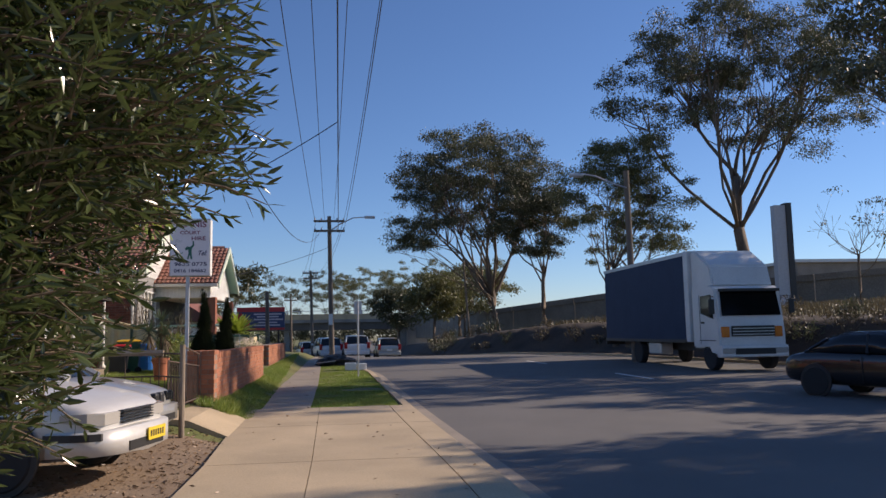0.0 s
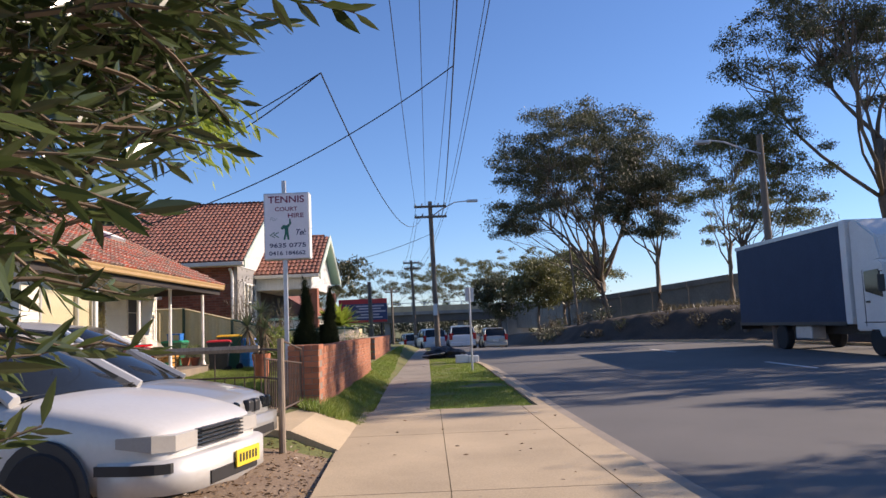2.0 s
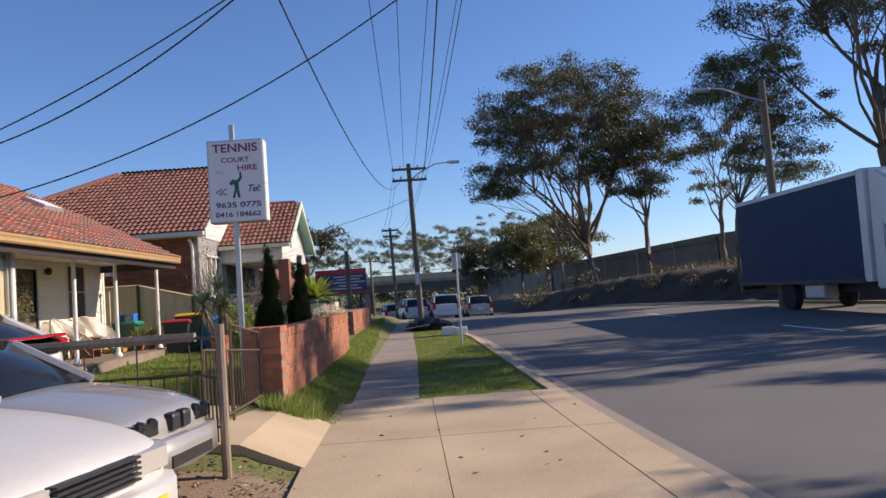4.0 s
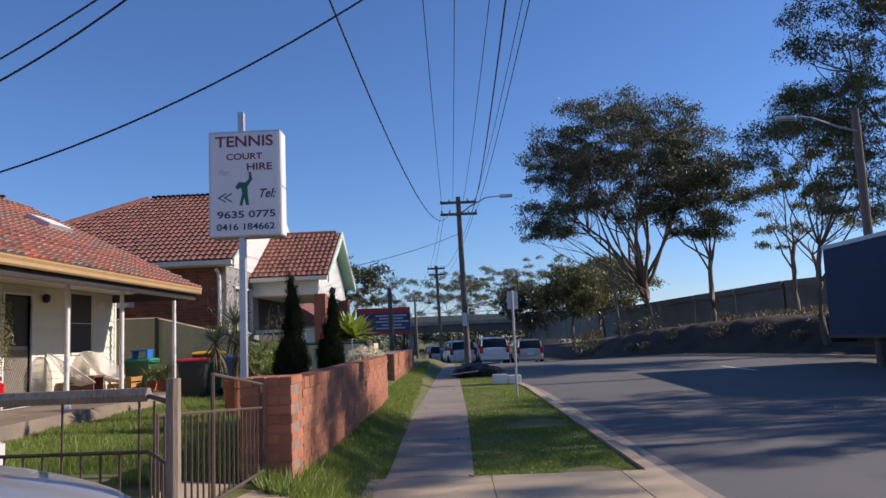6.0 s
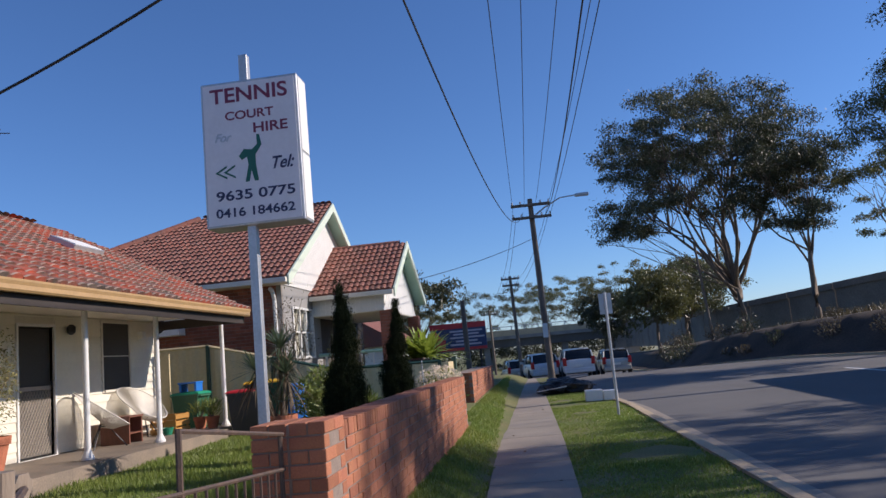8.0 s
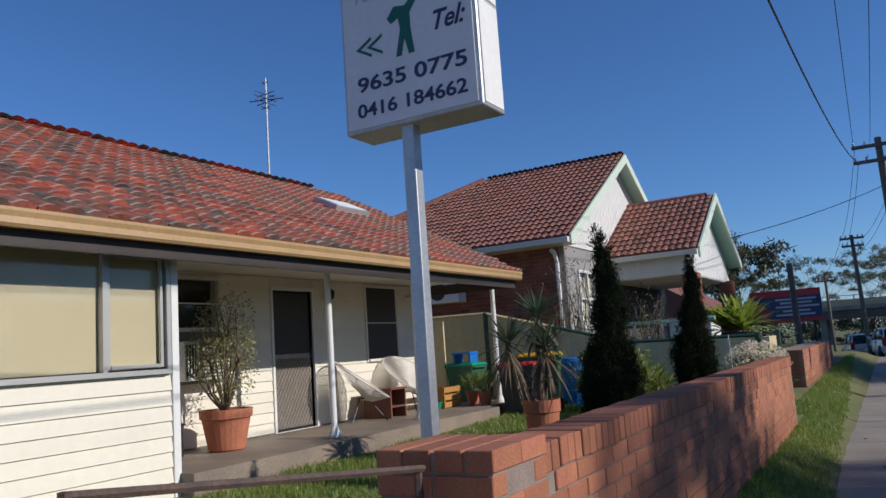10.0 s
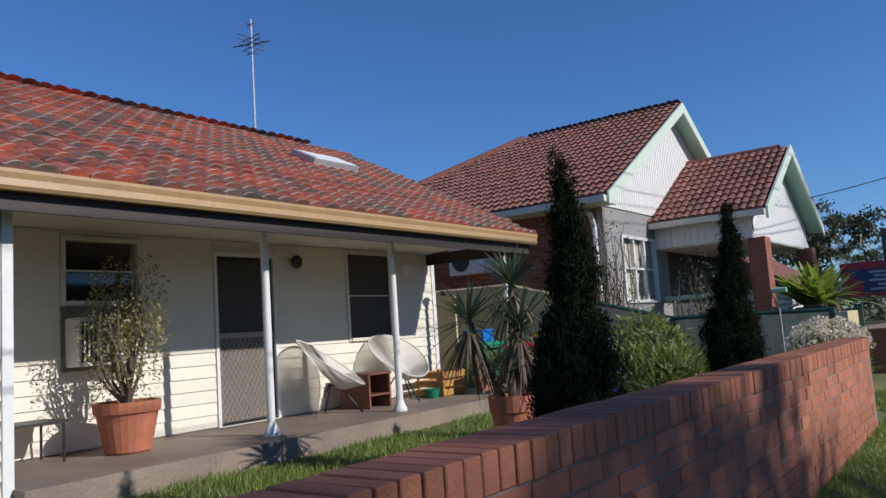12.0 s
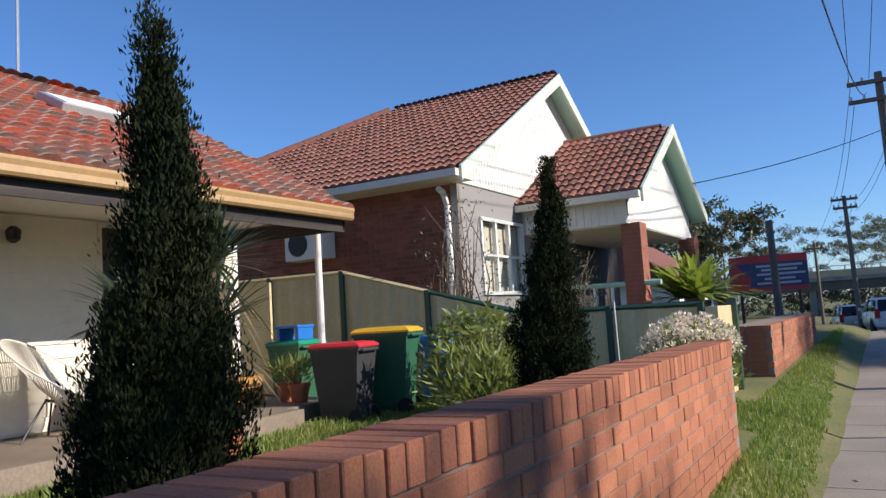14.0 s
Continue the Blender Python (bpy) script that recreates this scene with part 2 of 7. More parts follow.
def tube(bm, pts, radii, seg=7):
    """A bent tapered tube through pts."""
    rings = []
    for i, p in enumerate(pts):
        d = (Vector(pts[min(i + 1, len(pts) - 1)]) - Vector(pts[max(i - 1, 0)]))
        q = d.to_track_quat("Z", "Y").to_matrix()
        r = radii[i]
        rings.append([bm.verts.new(Vector(p) + q @ Vector((r * math.cos(6.2832 * k / seg), r * math.sin(6.2832 * k / seg), 0))) for k in range(seg)])
    for a, b in zip(rings, rings[1:]):
        for k in range(seg):
            bm.faces.new((a[k], a[(k + 1) % seg], b[(k + 1) % seg], b[k]))
    bm.faces.new(rings[0][::-1])
    bm.faces.new(rings[-1])
    return bm


def prism(bm, poly, axis, a, b):
    """A flat outline, given in the two other axes, drawn out from a to b along axis (0, 1 or 2)."""
    def at(p, s):
        v = list(p)
        v.insert(axis, s)
        return bm.verts.new(v)
    lo, hi = [at(p, a) for p in poly], [at(p, b) for p in poly]
    n = len(poly)
    for i in range(n):
        bm.faces.new((lo[i], lo[(i + 1) % n], hi[(i + 1) % n], hi[i]))
    bm.faces.new(lo[::-1])
    bm.faces.new(hi)
    bmesh.ops.recalc_face_normals(bm, faces=bm.faces[:])
    return bm


def lathe(bm, profile, at=(0, 0, 0), seg=20):
    """A turned shape: profile of (radius, height)."""
    rings = [[bm.verts.new((at[0] + r * math.cos(6.2832 * k / seg), at[1] + r * math.sin(6.2832 * k / seg), at[2] + z)) for k in range(seg)] for r, z in profile]
    for a, b in zip(rings, rings[1:]):
        for k in range(seg):
            bm.faces.new((a[k], a[(k + 1) % seg], b[(k + 1) % seg], b[k]))
    bm.faces.new(rings[0][::-1])
    bm.faces.new(rings[-1])
    return bm


def polymesh(name, verts, faces, mat):
    me = bpy.data.meshes.new(name)
    me.from_pydata(verts, [], faces)
    me.materials.append(mat)
    return me


def span(table, t):
    """Straight-line reading of a table of (t, value)."""
    return float(np.interp(t, [p[0] for p in table], [p[1] for p in table]))


# ---- ground, road and footpath ----
RISE = [(-60, 0.0), (12, 0.0), (28, 0.10), (40, 0.20), (48, 0.15), (62, -0.55), (100, -1.5), (150, -2.3), (420, -3.0)]
NEAR_KERB = [(-60, 1.9), (0, 1.75), (8.35, 1.62), (15.3, 1.36), (20.5, 1.22), (28.6, 1.02), (33, 0.5), (37, -0.05), (44, -0.3), (56, -1.5), (80, -2.5), (150, -3.0), (420, -3.0)]
FAR_KERB = [(-60, 19.0), (0, 18.0), (20, 17.3), (28, 16.5), (36, 14.8), (42, 12.8), (47, 10.6), (52, 8.2), (58, 6.5), (70, 6.2), (100, 7.0), (150, 8.0), (420, 12.0)]


def rise(y):
    return span(RISE, y)


def height(x, y):
    """The lie of the land outside the road and the footpath."""
    g = rise(y)
    n, f = span(NEAR_KERB, y), span(FAR_KERB, y)
    if x > n and x < f + 0.2:
        return g - 0.32
    if x >= f + 0.2:
        d = x - f
        up = span([(0, 0.0), (1.0, 0.12), (1.7, 0.3), (3.1, 1.55), (5.0, 1.8), (18, 2.5), (30, 3.0), (60, 3.4)], d)
        up *= span([(-60, 1.0), (60, 1.0), (85, 0.9), (140, 0.9), (150, 0.2), (160, 0.0)], y)
        return g + up + 0.10 * noise.noise((x * 0.4, y * 0.4, 0)) * min(1, d * 0.5)
    lift = span([(-80, 0.9), (-12, 0.75), (-9, 0.6), (-6.8, 0.42), (-2.75, 0.34), (-2.3, 0.27), (-1.8, 0.02), (2, 0.0)], x)
    front = span([(9.5, 0.1), (11.6, 0.5), (12.2, 1.0)], y)
    if x < -3.2:
        lift *= span([(11.7, 1.0), (12.15, 0.58), (14.0, 0.58), (14.4, 1.0)], y)
    return g + lift * front - 0.03 + 0.015 * noise.noise((x * 1.3, y * 1.3, 3))


def axis_steps(marks):
    out = []
    for a, b, step in marks:
        out += list(np.arange(a, b - 1e-6, step))
    return out + [marks[-1][1]]


gx = axis_steps([(-900, -100, 100), (-100, -20, 8), (-20, -4, 0.8), (-4, 3, 0.25), (3, 26, 0.7), (26, 60, 2), (60, 140, 8), (140, 900, 95)])
gy = axis_steps([(-400, -40, 60), (-40, -4, 4), (-4, 45, 0.6), (45, 80, 1.5), (80, 170, 5), (170, 1000, 83)])
gverts = [(x, y, height(x, y)) for y in gy for x in gx]
gfaces = []
W = len(gx)
for j in range(len(gy) - 1):
    for i in range(W - 1):
        gfaces.append((j * W + i, j * W + i + 1, (j + 1) * W + i + 1, (j + 1) * W + i))
gme = polymesh("ground", gverts, gfaces, TURF)
for m in (SOIL, BANK, DRY):
    gme.materials.append(m)
kinds = []
for f in gfaces:
    cx = sum(gverts[k][0] for k in f) / 4
    cy = sum(gverts[k][1] for k in f) / 4
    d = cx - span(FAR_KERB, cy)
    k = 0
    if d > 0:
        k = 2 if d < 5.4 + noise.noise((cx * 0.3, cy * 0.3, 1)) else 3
    elif cy < 11.9 and cx < -1.5:
        k = 1
    kinds.append(k)
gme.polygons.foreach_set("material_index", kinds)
gme.polygons.foreach_set("use_smooth", [True] * len(kinds))
tagged(new("ground", gme), "uneven ground of grass, bare soil and litter bank", "ground", kind="structure")


def strip(name, edge_a, edge_b, ys, z, mat, thick=0.3):
    """A sheet with thickness between two edge lines x(y)."""
    bm = bmesh.new()
    rows = []
    for y in ys:
        a, b = edge_a(y), edge_b(y)
        rows.append([bm.verts.new(p) for p in ((a, y, z(y)), (b, y, z(y)), (b, y, z(y) - thick), (a, y, z(y) - thick))])
    for p, q in zip(rows, rows[1:]):
        for k in range(4):
            bm.faces.new((p[k], p[(k + 1) % 4], q[(k + 1) % 4], q[k]))
    bm.faces.new(rows[0])
    bm.faces.new(rows[-1][::-1])
    bmesh.ops.recalc_face_normals(bm, faces=bm.faces[:])
    return bm


far_ys = axis_steps([(-60, 0, 6), (0, 60, 1.0), (60, 420, 12)])
setting("road", strip("road", lambda y: span(NEAR_KERB, y) + 0.02, lambda y: span(FAR_KERB, y) + 0.05, far_ys, lambda y: rise(y) - 0.10, ASPHALT, 0.1), ASPHALT, "grey worn asphalt road with patches and a bend", "road")


def kerb_line(name, line, y0, y1, w, inward, label):
    k = bmesh.new()
    y = y0
    while y < y1 - 0.1:
        e = min(y + 2.4, y1)
        a = strip("k", lambda t: span(line, t) - (w if not inward else 0), lambda t: span(line, t) + (0 if not inward else w), np.linspace(y + 0.006, e - 0.006, 4), lambda t: rise(t) + 0.012, CONCRETE, 0.3)
        me = mesh_of("t", a)
        k.from_mesh(me)
        y = e
    return setting(name, k, CONCRETE, label, "kerb")


kerb_line("kerb", NEAR_KERB, -30, 90, 0.16, False, "pale worn concrete kerb along the verge")
kerb_line("kerb_far", FAR_KERB, -30, 110, 0.16, True, "worn concrete kerb below the bank")
# gutter strip beside the kerb
setting("gutter", strip("gutter", lambda y: span(NEAR_KERB, y), lambda y: span(NEAR_KERB, y) + 0.32, axis_steps([(-30, 90, 2)]), lambda y: rise(y) - 0.094, CONCRETE, 0.05), PATH, "flat concrete gutter at the road's edge", "gutter")


def path_left(y):
    return span([(-10, -1.55), (16.8, -1.66), (22.7, -1.82), (34, -2.15), (60, -3.0), (90, -4)], y)


def path_right(y):
    return span([(-10, -0.55), (16.8, -0.69), (22.7, -0.75), (34, -1.0), (60, -1.8), (90, -2.8)], y)


footpath = thing("footpath", (-1.2, 16, 0), "narrow grey concrete footpath in cast bays", "footpath", kind="structure")
y = 15.9
while y < 74:
    part("paving_slab", strip("s", path_left, path_right, np.linspace(y + 0.008, y + 1.492, 3), lambda t: rise(t) + 0.004, PATH, 0.1), PATH, footpath)
    y += 1.5
apron = thing("driveway_apron", (-0.3, 8, 0), "pale tan concrete driveway crossing with cracked joints", "driveway", kind="structure")
y = -14.0
bays = [(-14.0, -9), (-9, -4.5), (-4.5, 0.2), (0.2, 4.6), (4.6, 9.4), (9.4, 13.0), (13.0, 15.9)]
for a, b in bays:
    for lo, hi in ((lambda t: span([(-14, -1.45), (9.3, -1.62), (16, -1.95)], t), lambda t: span([(-14, -0.3), (9, -0.38), (16, -0.50)], t) - 0.004), (lambda t: span([(-14, -0.3), (9, -0.38), (16, -0.50)], t) + 0.004, lambda t: span(NEAR_KERB, t) - 0.45), (lambda t: span(NEAR_KERB, t) - 0.435, lambda t: span(NEAR_KERB, t) + 0.0)):
        part("concrete_bay", strip("s", lo, hi, np.linspace(a + 0.008, b - 0.008, 4), lambda t: rise(t) + 0.014, CONCRETE, 0.1), CONCRETE, apron)
ramp = bmesh.new()
prism(ramp, [(-1.72, 0.016), (-2.30, 0.27), (-3.30, 0.37), (-3.30, 0.0), (-1.72, -0.1)], 1, 11.95, 14.30)
part("concrete_ramp", ramp, CONCRETE, apron, "raised pale concrete driveway ramp")


# ---- front brick walls ----
def brick_mesh(name, lx, ly, lz, mat, bevel=0.004):
    bm = boxed(-lx / 2, lx / 2, -ly / 2, ly / 2, -lz / 2, lz / 2)
    bmesh.ops.bevel(bm, geom=bm.edges[:], offset=bevel, segments=1, affect="EDGES")
    me = mesh_of(name, bm)
    me.materials.append(mat)
    return me


def place(me, name, parent, at, rot=(0, 0, 0)):
    ob = new(name, me)
    ob.parent = parent
    ob.matrix_parent_inverse = world_of(parent).inverted()
    ob.matrix_basis = pose(*at, *rot)
    return ob


rb = random.Random(4)
W1X0, W1X1, W1Y0, W1Y1, W1TOP = -2.60, -2.34, 14.86, 23.2, 1.21
PIER_X0, PIER_X1, PIER_Y0, PIER_Y1, PIER_TOP = -2.80, -2.32, 14.40, 14.86, 1.25
wall_front = thing("wall_front", (-2.47, 19.5, 0.3), "low orange brick garden wall with on-edge capping bricks", "brick wall", kind="structure")
part("mortar_core", boxed(W1X0 + 0.012, W1X1 - 0.009, W1Y0, W1Y1 - 0.008, 0.0, W1TOP - 0.012), MORTAR, wall_front, "grey-brown mortar joints")
wall_pier = thing("wall_pier", (-2.56, 14.63, 0.2), "square orange brick gate pier at the wall's end", "brick pier", kind="structure")
part("mortar_core", boxed(PIER_X0 + 0.009, PIER_X1 - 0.009, PIER_Y0 + 0.009, PIER_Y1 - 0.009, -0.1, PIER_TOP - 0.012), MORTAR, wall_pier, "grey-brown mortar joints")
wall_neighbour = thing("wall_neighbour", (-2.95, 32.5, 0.2), "plain orange brick retaining wall along the footpath", "brick wall", kind="structure")

# ---- roofs of tiles ----
TW, TG, TT = 0.20, 0.285, 0.036


def tile_shape(w=TW, g=TG):
    """One tile: a rounded roll beside a narrow pan, with a thick arched lower lip; u across, v up the slope, n out."""
    prof = [(u * w / 0.215, n) for u, n in ((0.0, 0.004), (0.02, 0.006), (0.05, 0.026), (0.085, 0.036), (0.13, 0.036), (0.165, 0.026), (0.195, 0.006), (0.213, 0.004))]
    k = len(prof)
    vs = [(u, 0.0, -0.012) for u, n in prof]
    for v, lift in ((0.0, TT), (0.035, TT * 0.93), (g + 0.04, 0.0)):
        vs += [(u, v - 0.012 * math.sin(math.pi * u / w) * (v < 0.1), n + lift) for u, n in prof]
    fs = [(r * k + i, r * k + i + 1, (r + 1) * k + i + 1, (r + 1) * k + i) for r in range(3) for i in range(k - 1)]
    return vs, fs


TILE_V, TILE_F = tile_shape()


def tiled_slope(parent, origin, u, v, across, up, mat, lip, keep=lambda a, b: True, near=None, name="roof_tile", seed=1, w=TW):
    """Courses of tiles on a slope. near: which of them are pieces of their own; the rest is joined."""
    r = random.Random(seed)
    u, v = Vector(u).normalized(), Vector(v).normalized()
    n = u.cross(v).normalized()
    o = Vector(origin)
    basis = Matrix((u, v, n)).transposed().to_4x4()
    shape = [(q[0] * w / TW, q[1], q[2]) for q in TILE_V]
    one = polymesh(name, shape, TILE_F, mat)
    one.materials.append(lip)
    edge = [1 if 7 <= f < 14 else 0 for f in range(len(TILE_F))]
    one.polygons.foreach_set("material_index", edge)
    vs, fs = [], []
    singles = 0
    for j in range(int(round(up / TG))):
        for i in range(int(across / w)):
            a, b = i * w, j * TG
            if not keep(a + w / 2, b + TG / 2):
                continue
            du, dv, dn = r.uniform(-.004, .004), r.uniform(-.008, .008), r.uniform(0, .007)
            p = o + u * (a + du) + v * (b + dv) + n * dn
            if near and near(a, b) and singles < 300:
                ob = new(name, one)
                ob.parent = parent
                ob.matrix_parent_inverse = world_of(parent).inverted()
                ob.matrix_basis = Matrix.Translation(p) @ basis
                singles += 1
            else:
                k = len(vs)
                for q in shape:
                    vs.append(p + u * q[0] + v * q[1] + n * q[2])
                fs += [tuple(x + k for x in f) for f in TILE_F]
    if vs:
        rest = polymesh("roof_tiles", vs, fs, mat)
        rest.materials.append(lip)
        rest.polygons.foreach_set("material_index", edge * (len(fs) // len(edge)))
        part("roof_tiles", rest, None, parent)["kind"] = "stuff"
    return n


def ridge_caps(parent, a, b, mat, step=0.42, r=0.12):
    """Half-round capping tiles along a ridge, each a piece of its own."""
    a, b = Vector(a), Vector(b)
    d = (b - a).normalized()
    bm = bmesh.new()
    rings = []
    for s, rr in ((0, r * 1.02), (step + 0.03, r * 0.98)):
        rings.append([bm.verts.new(Vector((rr * math.cos(6.2832 * i / 12), rr * math.sin(6.2832 * i / 12), s))) for i in range(12)])
    for i in range(12):
        bm.faces.new((rings[0][i], rings[0][(i + 1) % 12], rings[1][(i + 1) % 12], rings[1][i]))
    bm.faces.new(rings[0][::-1])
    me = mesh_of("ridge_tile", bm)
    me.materials.append(mat)
    turn = d.to_track_quat("Z", "Y").to_matrix().to_4x4()
    for k in range(int((b - a).length / step)):
        ob = new("ridge_tile", me)
        ob.parent = parent
        ob.matrix_parent_inverse = world_of(parent).inverted()
        ob.matrix_basis = Matrix.Translation(a + d * step * k) @ turn


def boards(parent, plane_x, y0, y1, z0, z1, gauge, mat, holes=(), name="weatherboard"):
    """Lapped boards on a wall that faces +x; holes: (y0, y1, z0, z1)."""
    z = z0
    while z < z1 - 0.02:
        t = min(z + gauge, z1)
        cuts = [(y0, y1)]
        for h in holes:
            if t > h[2] + 0.01 and z < h[3] - 0.01:
                out = []
                for a, b in cuts:
                    if h[0] > a:
                        out.append((a, min(b, h[0])))
                    if h[1] < b:
                        out.append((max(a, h[1]), b))
                cuts = out
        for a, b in cuts:
            if b - a > 0.02:
                bm = prism(bmesh.new(), [(plane_x - 0.012, z), (plane_x + 0.020, z), (plane_x + 0.018, z + 0.012), (plane_x + 0.002, t + 0.004), (plane_x - 0.012, t + 0.004)], 1, a, b)
                part(name, bm, mat, parent)
        z = t


def wall_with_holes(x0, x1, y0, y1, z0, z1, holes):
    """A wall facing along x, with real openings (y0, y1, z0, z1)."""
    bm = bmesh.new()
    ys = sorted({y0, y1, *[h[0] for h in holes], *[h[1] for h in holes]})
    for a, b in zip(ys, ys[1:]):
        spans = [(z0, z1)]
        for h in holes:
            if h[0] <= a + 1e-6 and h[1] >= b - 1e-6:
                spans = [s for p, q in spans for s in ((p, min(q, h[2])), (max(p, h[3]), q)) if s[1] - s[0] > 1e-4]
        for p, q in spans:
            box(bm, x0, x1, a, b, p, q)
    return bm


# ---- weatherboard house ----
BAY_WIN = (15.0, 16.92, 1.60, 2.64)
DOOR = (19.97, 20.80, 0.65, 2.58)
WIN_R = (22.14, 23.00, 1.54, 2.69)
WIN_L = (18.22, 18.98, 2.07, 2.66)
house_a = thing("weatherboard_house", (-9, 18, 0.3), "white weatherboard cottage with red tiled roof and shaded verandah", "house")
CH = 0.66
bay = part("front_wall", wall_with_holes(-7.06, -6.93, 10.9 + 3.5, 17.03, 0.1, 2.74, [BAY_WIN]), CREAM, house_a, "white painted weatherboard wall")
boards(bay, -6.925, 14.42, 16.98, 0.30, 2.60, 0.138, WEATHERBOARD, [(14.96, 16.96, 1.55, 2.9)])
part("corner_board", boxed(-6.96, -6.893, 16.975, 17.055, 0.30, 2.72, bevel=0.004), WHITE, bay)
part("side_wall", boxed(-8.4, -7.06, 16.90, 17.03, 0.1, 2.74), CREAM, house_a)
part("side_wall", boxed(-14.8, -7.06, 14.42, 14.55, 0.1, 2.74), CREAM, house_a)
part("side_wall", boxed(-14.8, -8.55, 23.93, 24.08, 0.1, 3.0), CREAM, house_a)
part("rear_wall", boxed(-14.95, -14.8, 14.42, 24.08, 0.1, 2.74), CREAM, house_a)
rear = part("verandah_wall", wall_with_holes(-8.55, -8.42, 17.03, 24.08, 0.1, 2.78, [DOOR, WIN_R, WIN_L]), CREAM, house_a, "cream boarded wall under the verandah")
boards(rear, -8.414, 17.03, 24.06, CH, 2.76, 0.138, WEATHERBOARD, [(DOOR[0] - .05, DOOR[1] + .05, 0.5, DOOR[3] + .05), (WIN_R[0] - .05, WIN_R[1] + .05, WIN_R[2] - .05, WIN_R[3] + .05), (WIN_L[0] - .05, WIN_L[1] + .05, WIN_L[2] - .05, WIN_L[3] + .05)])
part("corner_board", boxed(-8.46, -8.385, 24.02, 24.10, 0.65, 2.76, bevel=0.004), WHITE, rear)
part("foundation", boxed(-7.02, -6.95, 14.45, 17.0, 0.0, 0.31), SLAB, house_a, "grey concrete footing strip")


def frame_round(parent, x0, x1, h, w, mat, name="window_frame", label=""):
    bm = bmesh.new()
    y0, y1, z0, z1 = h
    box(bm, x0, x1, y0 - w, y0, z0 - w, z1 + w)
    box(bm, x0, x1, y1, y1 + w, z0 - w, z1 + w)
    box(bm, x0, x1, y0, y1, z1, z1 + w)
    box(bm, x0, x1 + 0.02, y0, y1, z0 - w, z0)
    return part(name, bm, mat, parent, label)


def pane(parent, x, y0, y1, z0, z1):
    ob = part("pane", boxed(x, x + 0.005, y0, y1, z0, z1), GLASS, parent)
    ob.visible_shadow = False
    return ob


BLIND = material("cream_blind", (0.74, 0.64, 0.42), 0.8, vary=0.06, scale=1.5, fine=20, bump=0.05)
ALU = material("aluminium_frame", (0.55, 0.54, 0.50), 0.4, metal=0.4, vary=0.1, bump=0.0)
w = frame_round(bay, -7.0, -6.89, BAY_WIN, 0.045, ALU, "window", "wide aluminium sliding window with cream blind")
part("mullion", boxed(-6.96, -6.90, 16.255, 16.30, 1.60, 2.64), ALU, w)
frame_round(w, -6.95, -6.92, (16.34, 16.87, 1.65, 2.60), 0.03, ALU, "sash")
pane(w, -6.945, 15.0, 16.26, 1.60, 2.64)
pane(w, -6.938, 16.30, 16.92, 1.60, 2.64)
part("blind", boxed(-6.985, -6.975, 15.01, 16.91, 1.61, 2.63), BLIND, w, "drawn cream roller blind")
FLY = material("fly_screen", (0.060, 0.054, 0.048), 0.6, vary=0.2, scale=30, fine=200, bump=0.1)
for h, nm in ((WIN_R, "double-hung window with dark fly screen"), (WIN_L, "dark window behind an air conditioner")):
    w = frame_round(rear, -8.5, -8.385, h, 0.045, CREAM, "window", nm)
    part("sash_rail", boxed(-8.408, -8.398, h[0], h[1], (h[2] + h[3]) / 2 - .008, (h[2] + h[3]) / 2 + .008), CREAM, w)
    if h is WIN_R:
        part("fly_screen", boxed(-8.414, -8.409, h[0], h[1], h[2], h[3]), FLY, w, "dark grey woven fly screen")
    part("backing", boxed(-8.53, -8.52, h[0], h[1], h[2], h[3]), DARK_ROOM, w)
    pane(w, -8.44, h[0], h[1], h[2], h[3])
PANEL_GREY = material("grey_infill_board", (0.20, 0.18, 0.15), 0.7, vary=0.15, scale=3, fine=30, bump=0.1)
part("infill_panel", boxed(-8.42, -8.372, 18.17, 19.03, 1.40, 2.015, bevel=0.004), PANEL_GREY, rear, "grey board below the window")
cooler = part("wall_air_conditioner", boxed(-8.40, -8.13, 18.20, 18.90, 1.44, 1.90, bevel=0.012), WHITE, rear, "white window air conditioner")
part("grille_frame", boxed(-8.131, -8.122, 18.42, 18.88, 1.47, 1.87, bevel=0.003), PANEL_GREY, cooler)
for i in range(9):
    part("louvre", boxed(-8.123, -8.112, 18.43, 18.87, 1.485 + i * 0.042, 1.503 + i * 0.042), WHITE, cooler)
for i in range(4):
    part("side_vent", boxed(-8.133, -8.124, 18.225 + i * .042, 18.247 + i * .042, 1.48, 1.86), BLACK_PLASTIC, cooler)
LATTICE = material("brown_lattice_metal", (0.42, 0.36, 0.29), 0.6, vary=0.25, scale=4, fine=60, bump=0.1)
# screen door: fly wire above, woven metal lattice only below the eave's shade
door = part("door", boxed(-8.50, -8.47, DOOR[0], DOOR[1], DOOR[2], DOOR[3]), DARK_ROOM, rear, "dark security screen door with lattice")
frame_round(door, -8.47, -8.385, DOOR, 0.04, WHITE, "door_frame")
bm = bmesh.new()
for sgn in (1, -1):
    k = -2.0
    while k < 3.2:
        a, b = Vector((0, k)), Vector((1, k + sgn * 1.5))
        y0, y1 = DOOR[0] + .03, DOOR[1] - .03
        z0, z1 = DOOR[2] + .04, 1.63
        pts = []
        for s in np.linspace(0, 1, 60):
            yy, zz = y0 + s * (y1 - y0), z0 + k + (s if sgn > 0 else 1 - s) * 1.2
            if z0 <= zz <= z1:
                pts.append((yy, zz))
        if len(pts) > 2:
            rod(bm, (-8.445 + sgn * .004, *pts[0]), (-8.445 + sgn * .004, *pts[-1]), 0.006, seg=4)
        k += 0.105
part("lattice", bm, LATTICE, door, "dull brown metal diamond lattice")
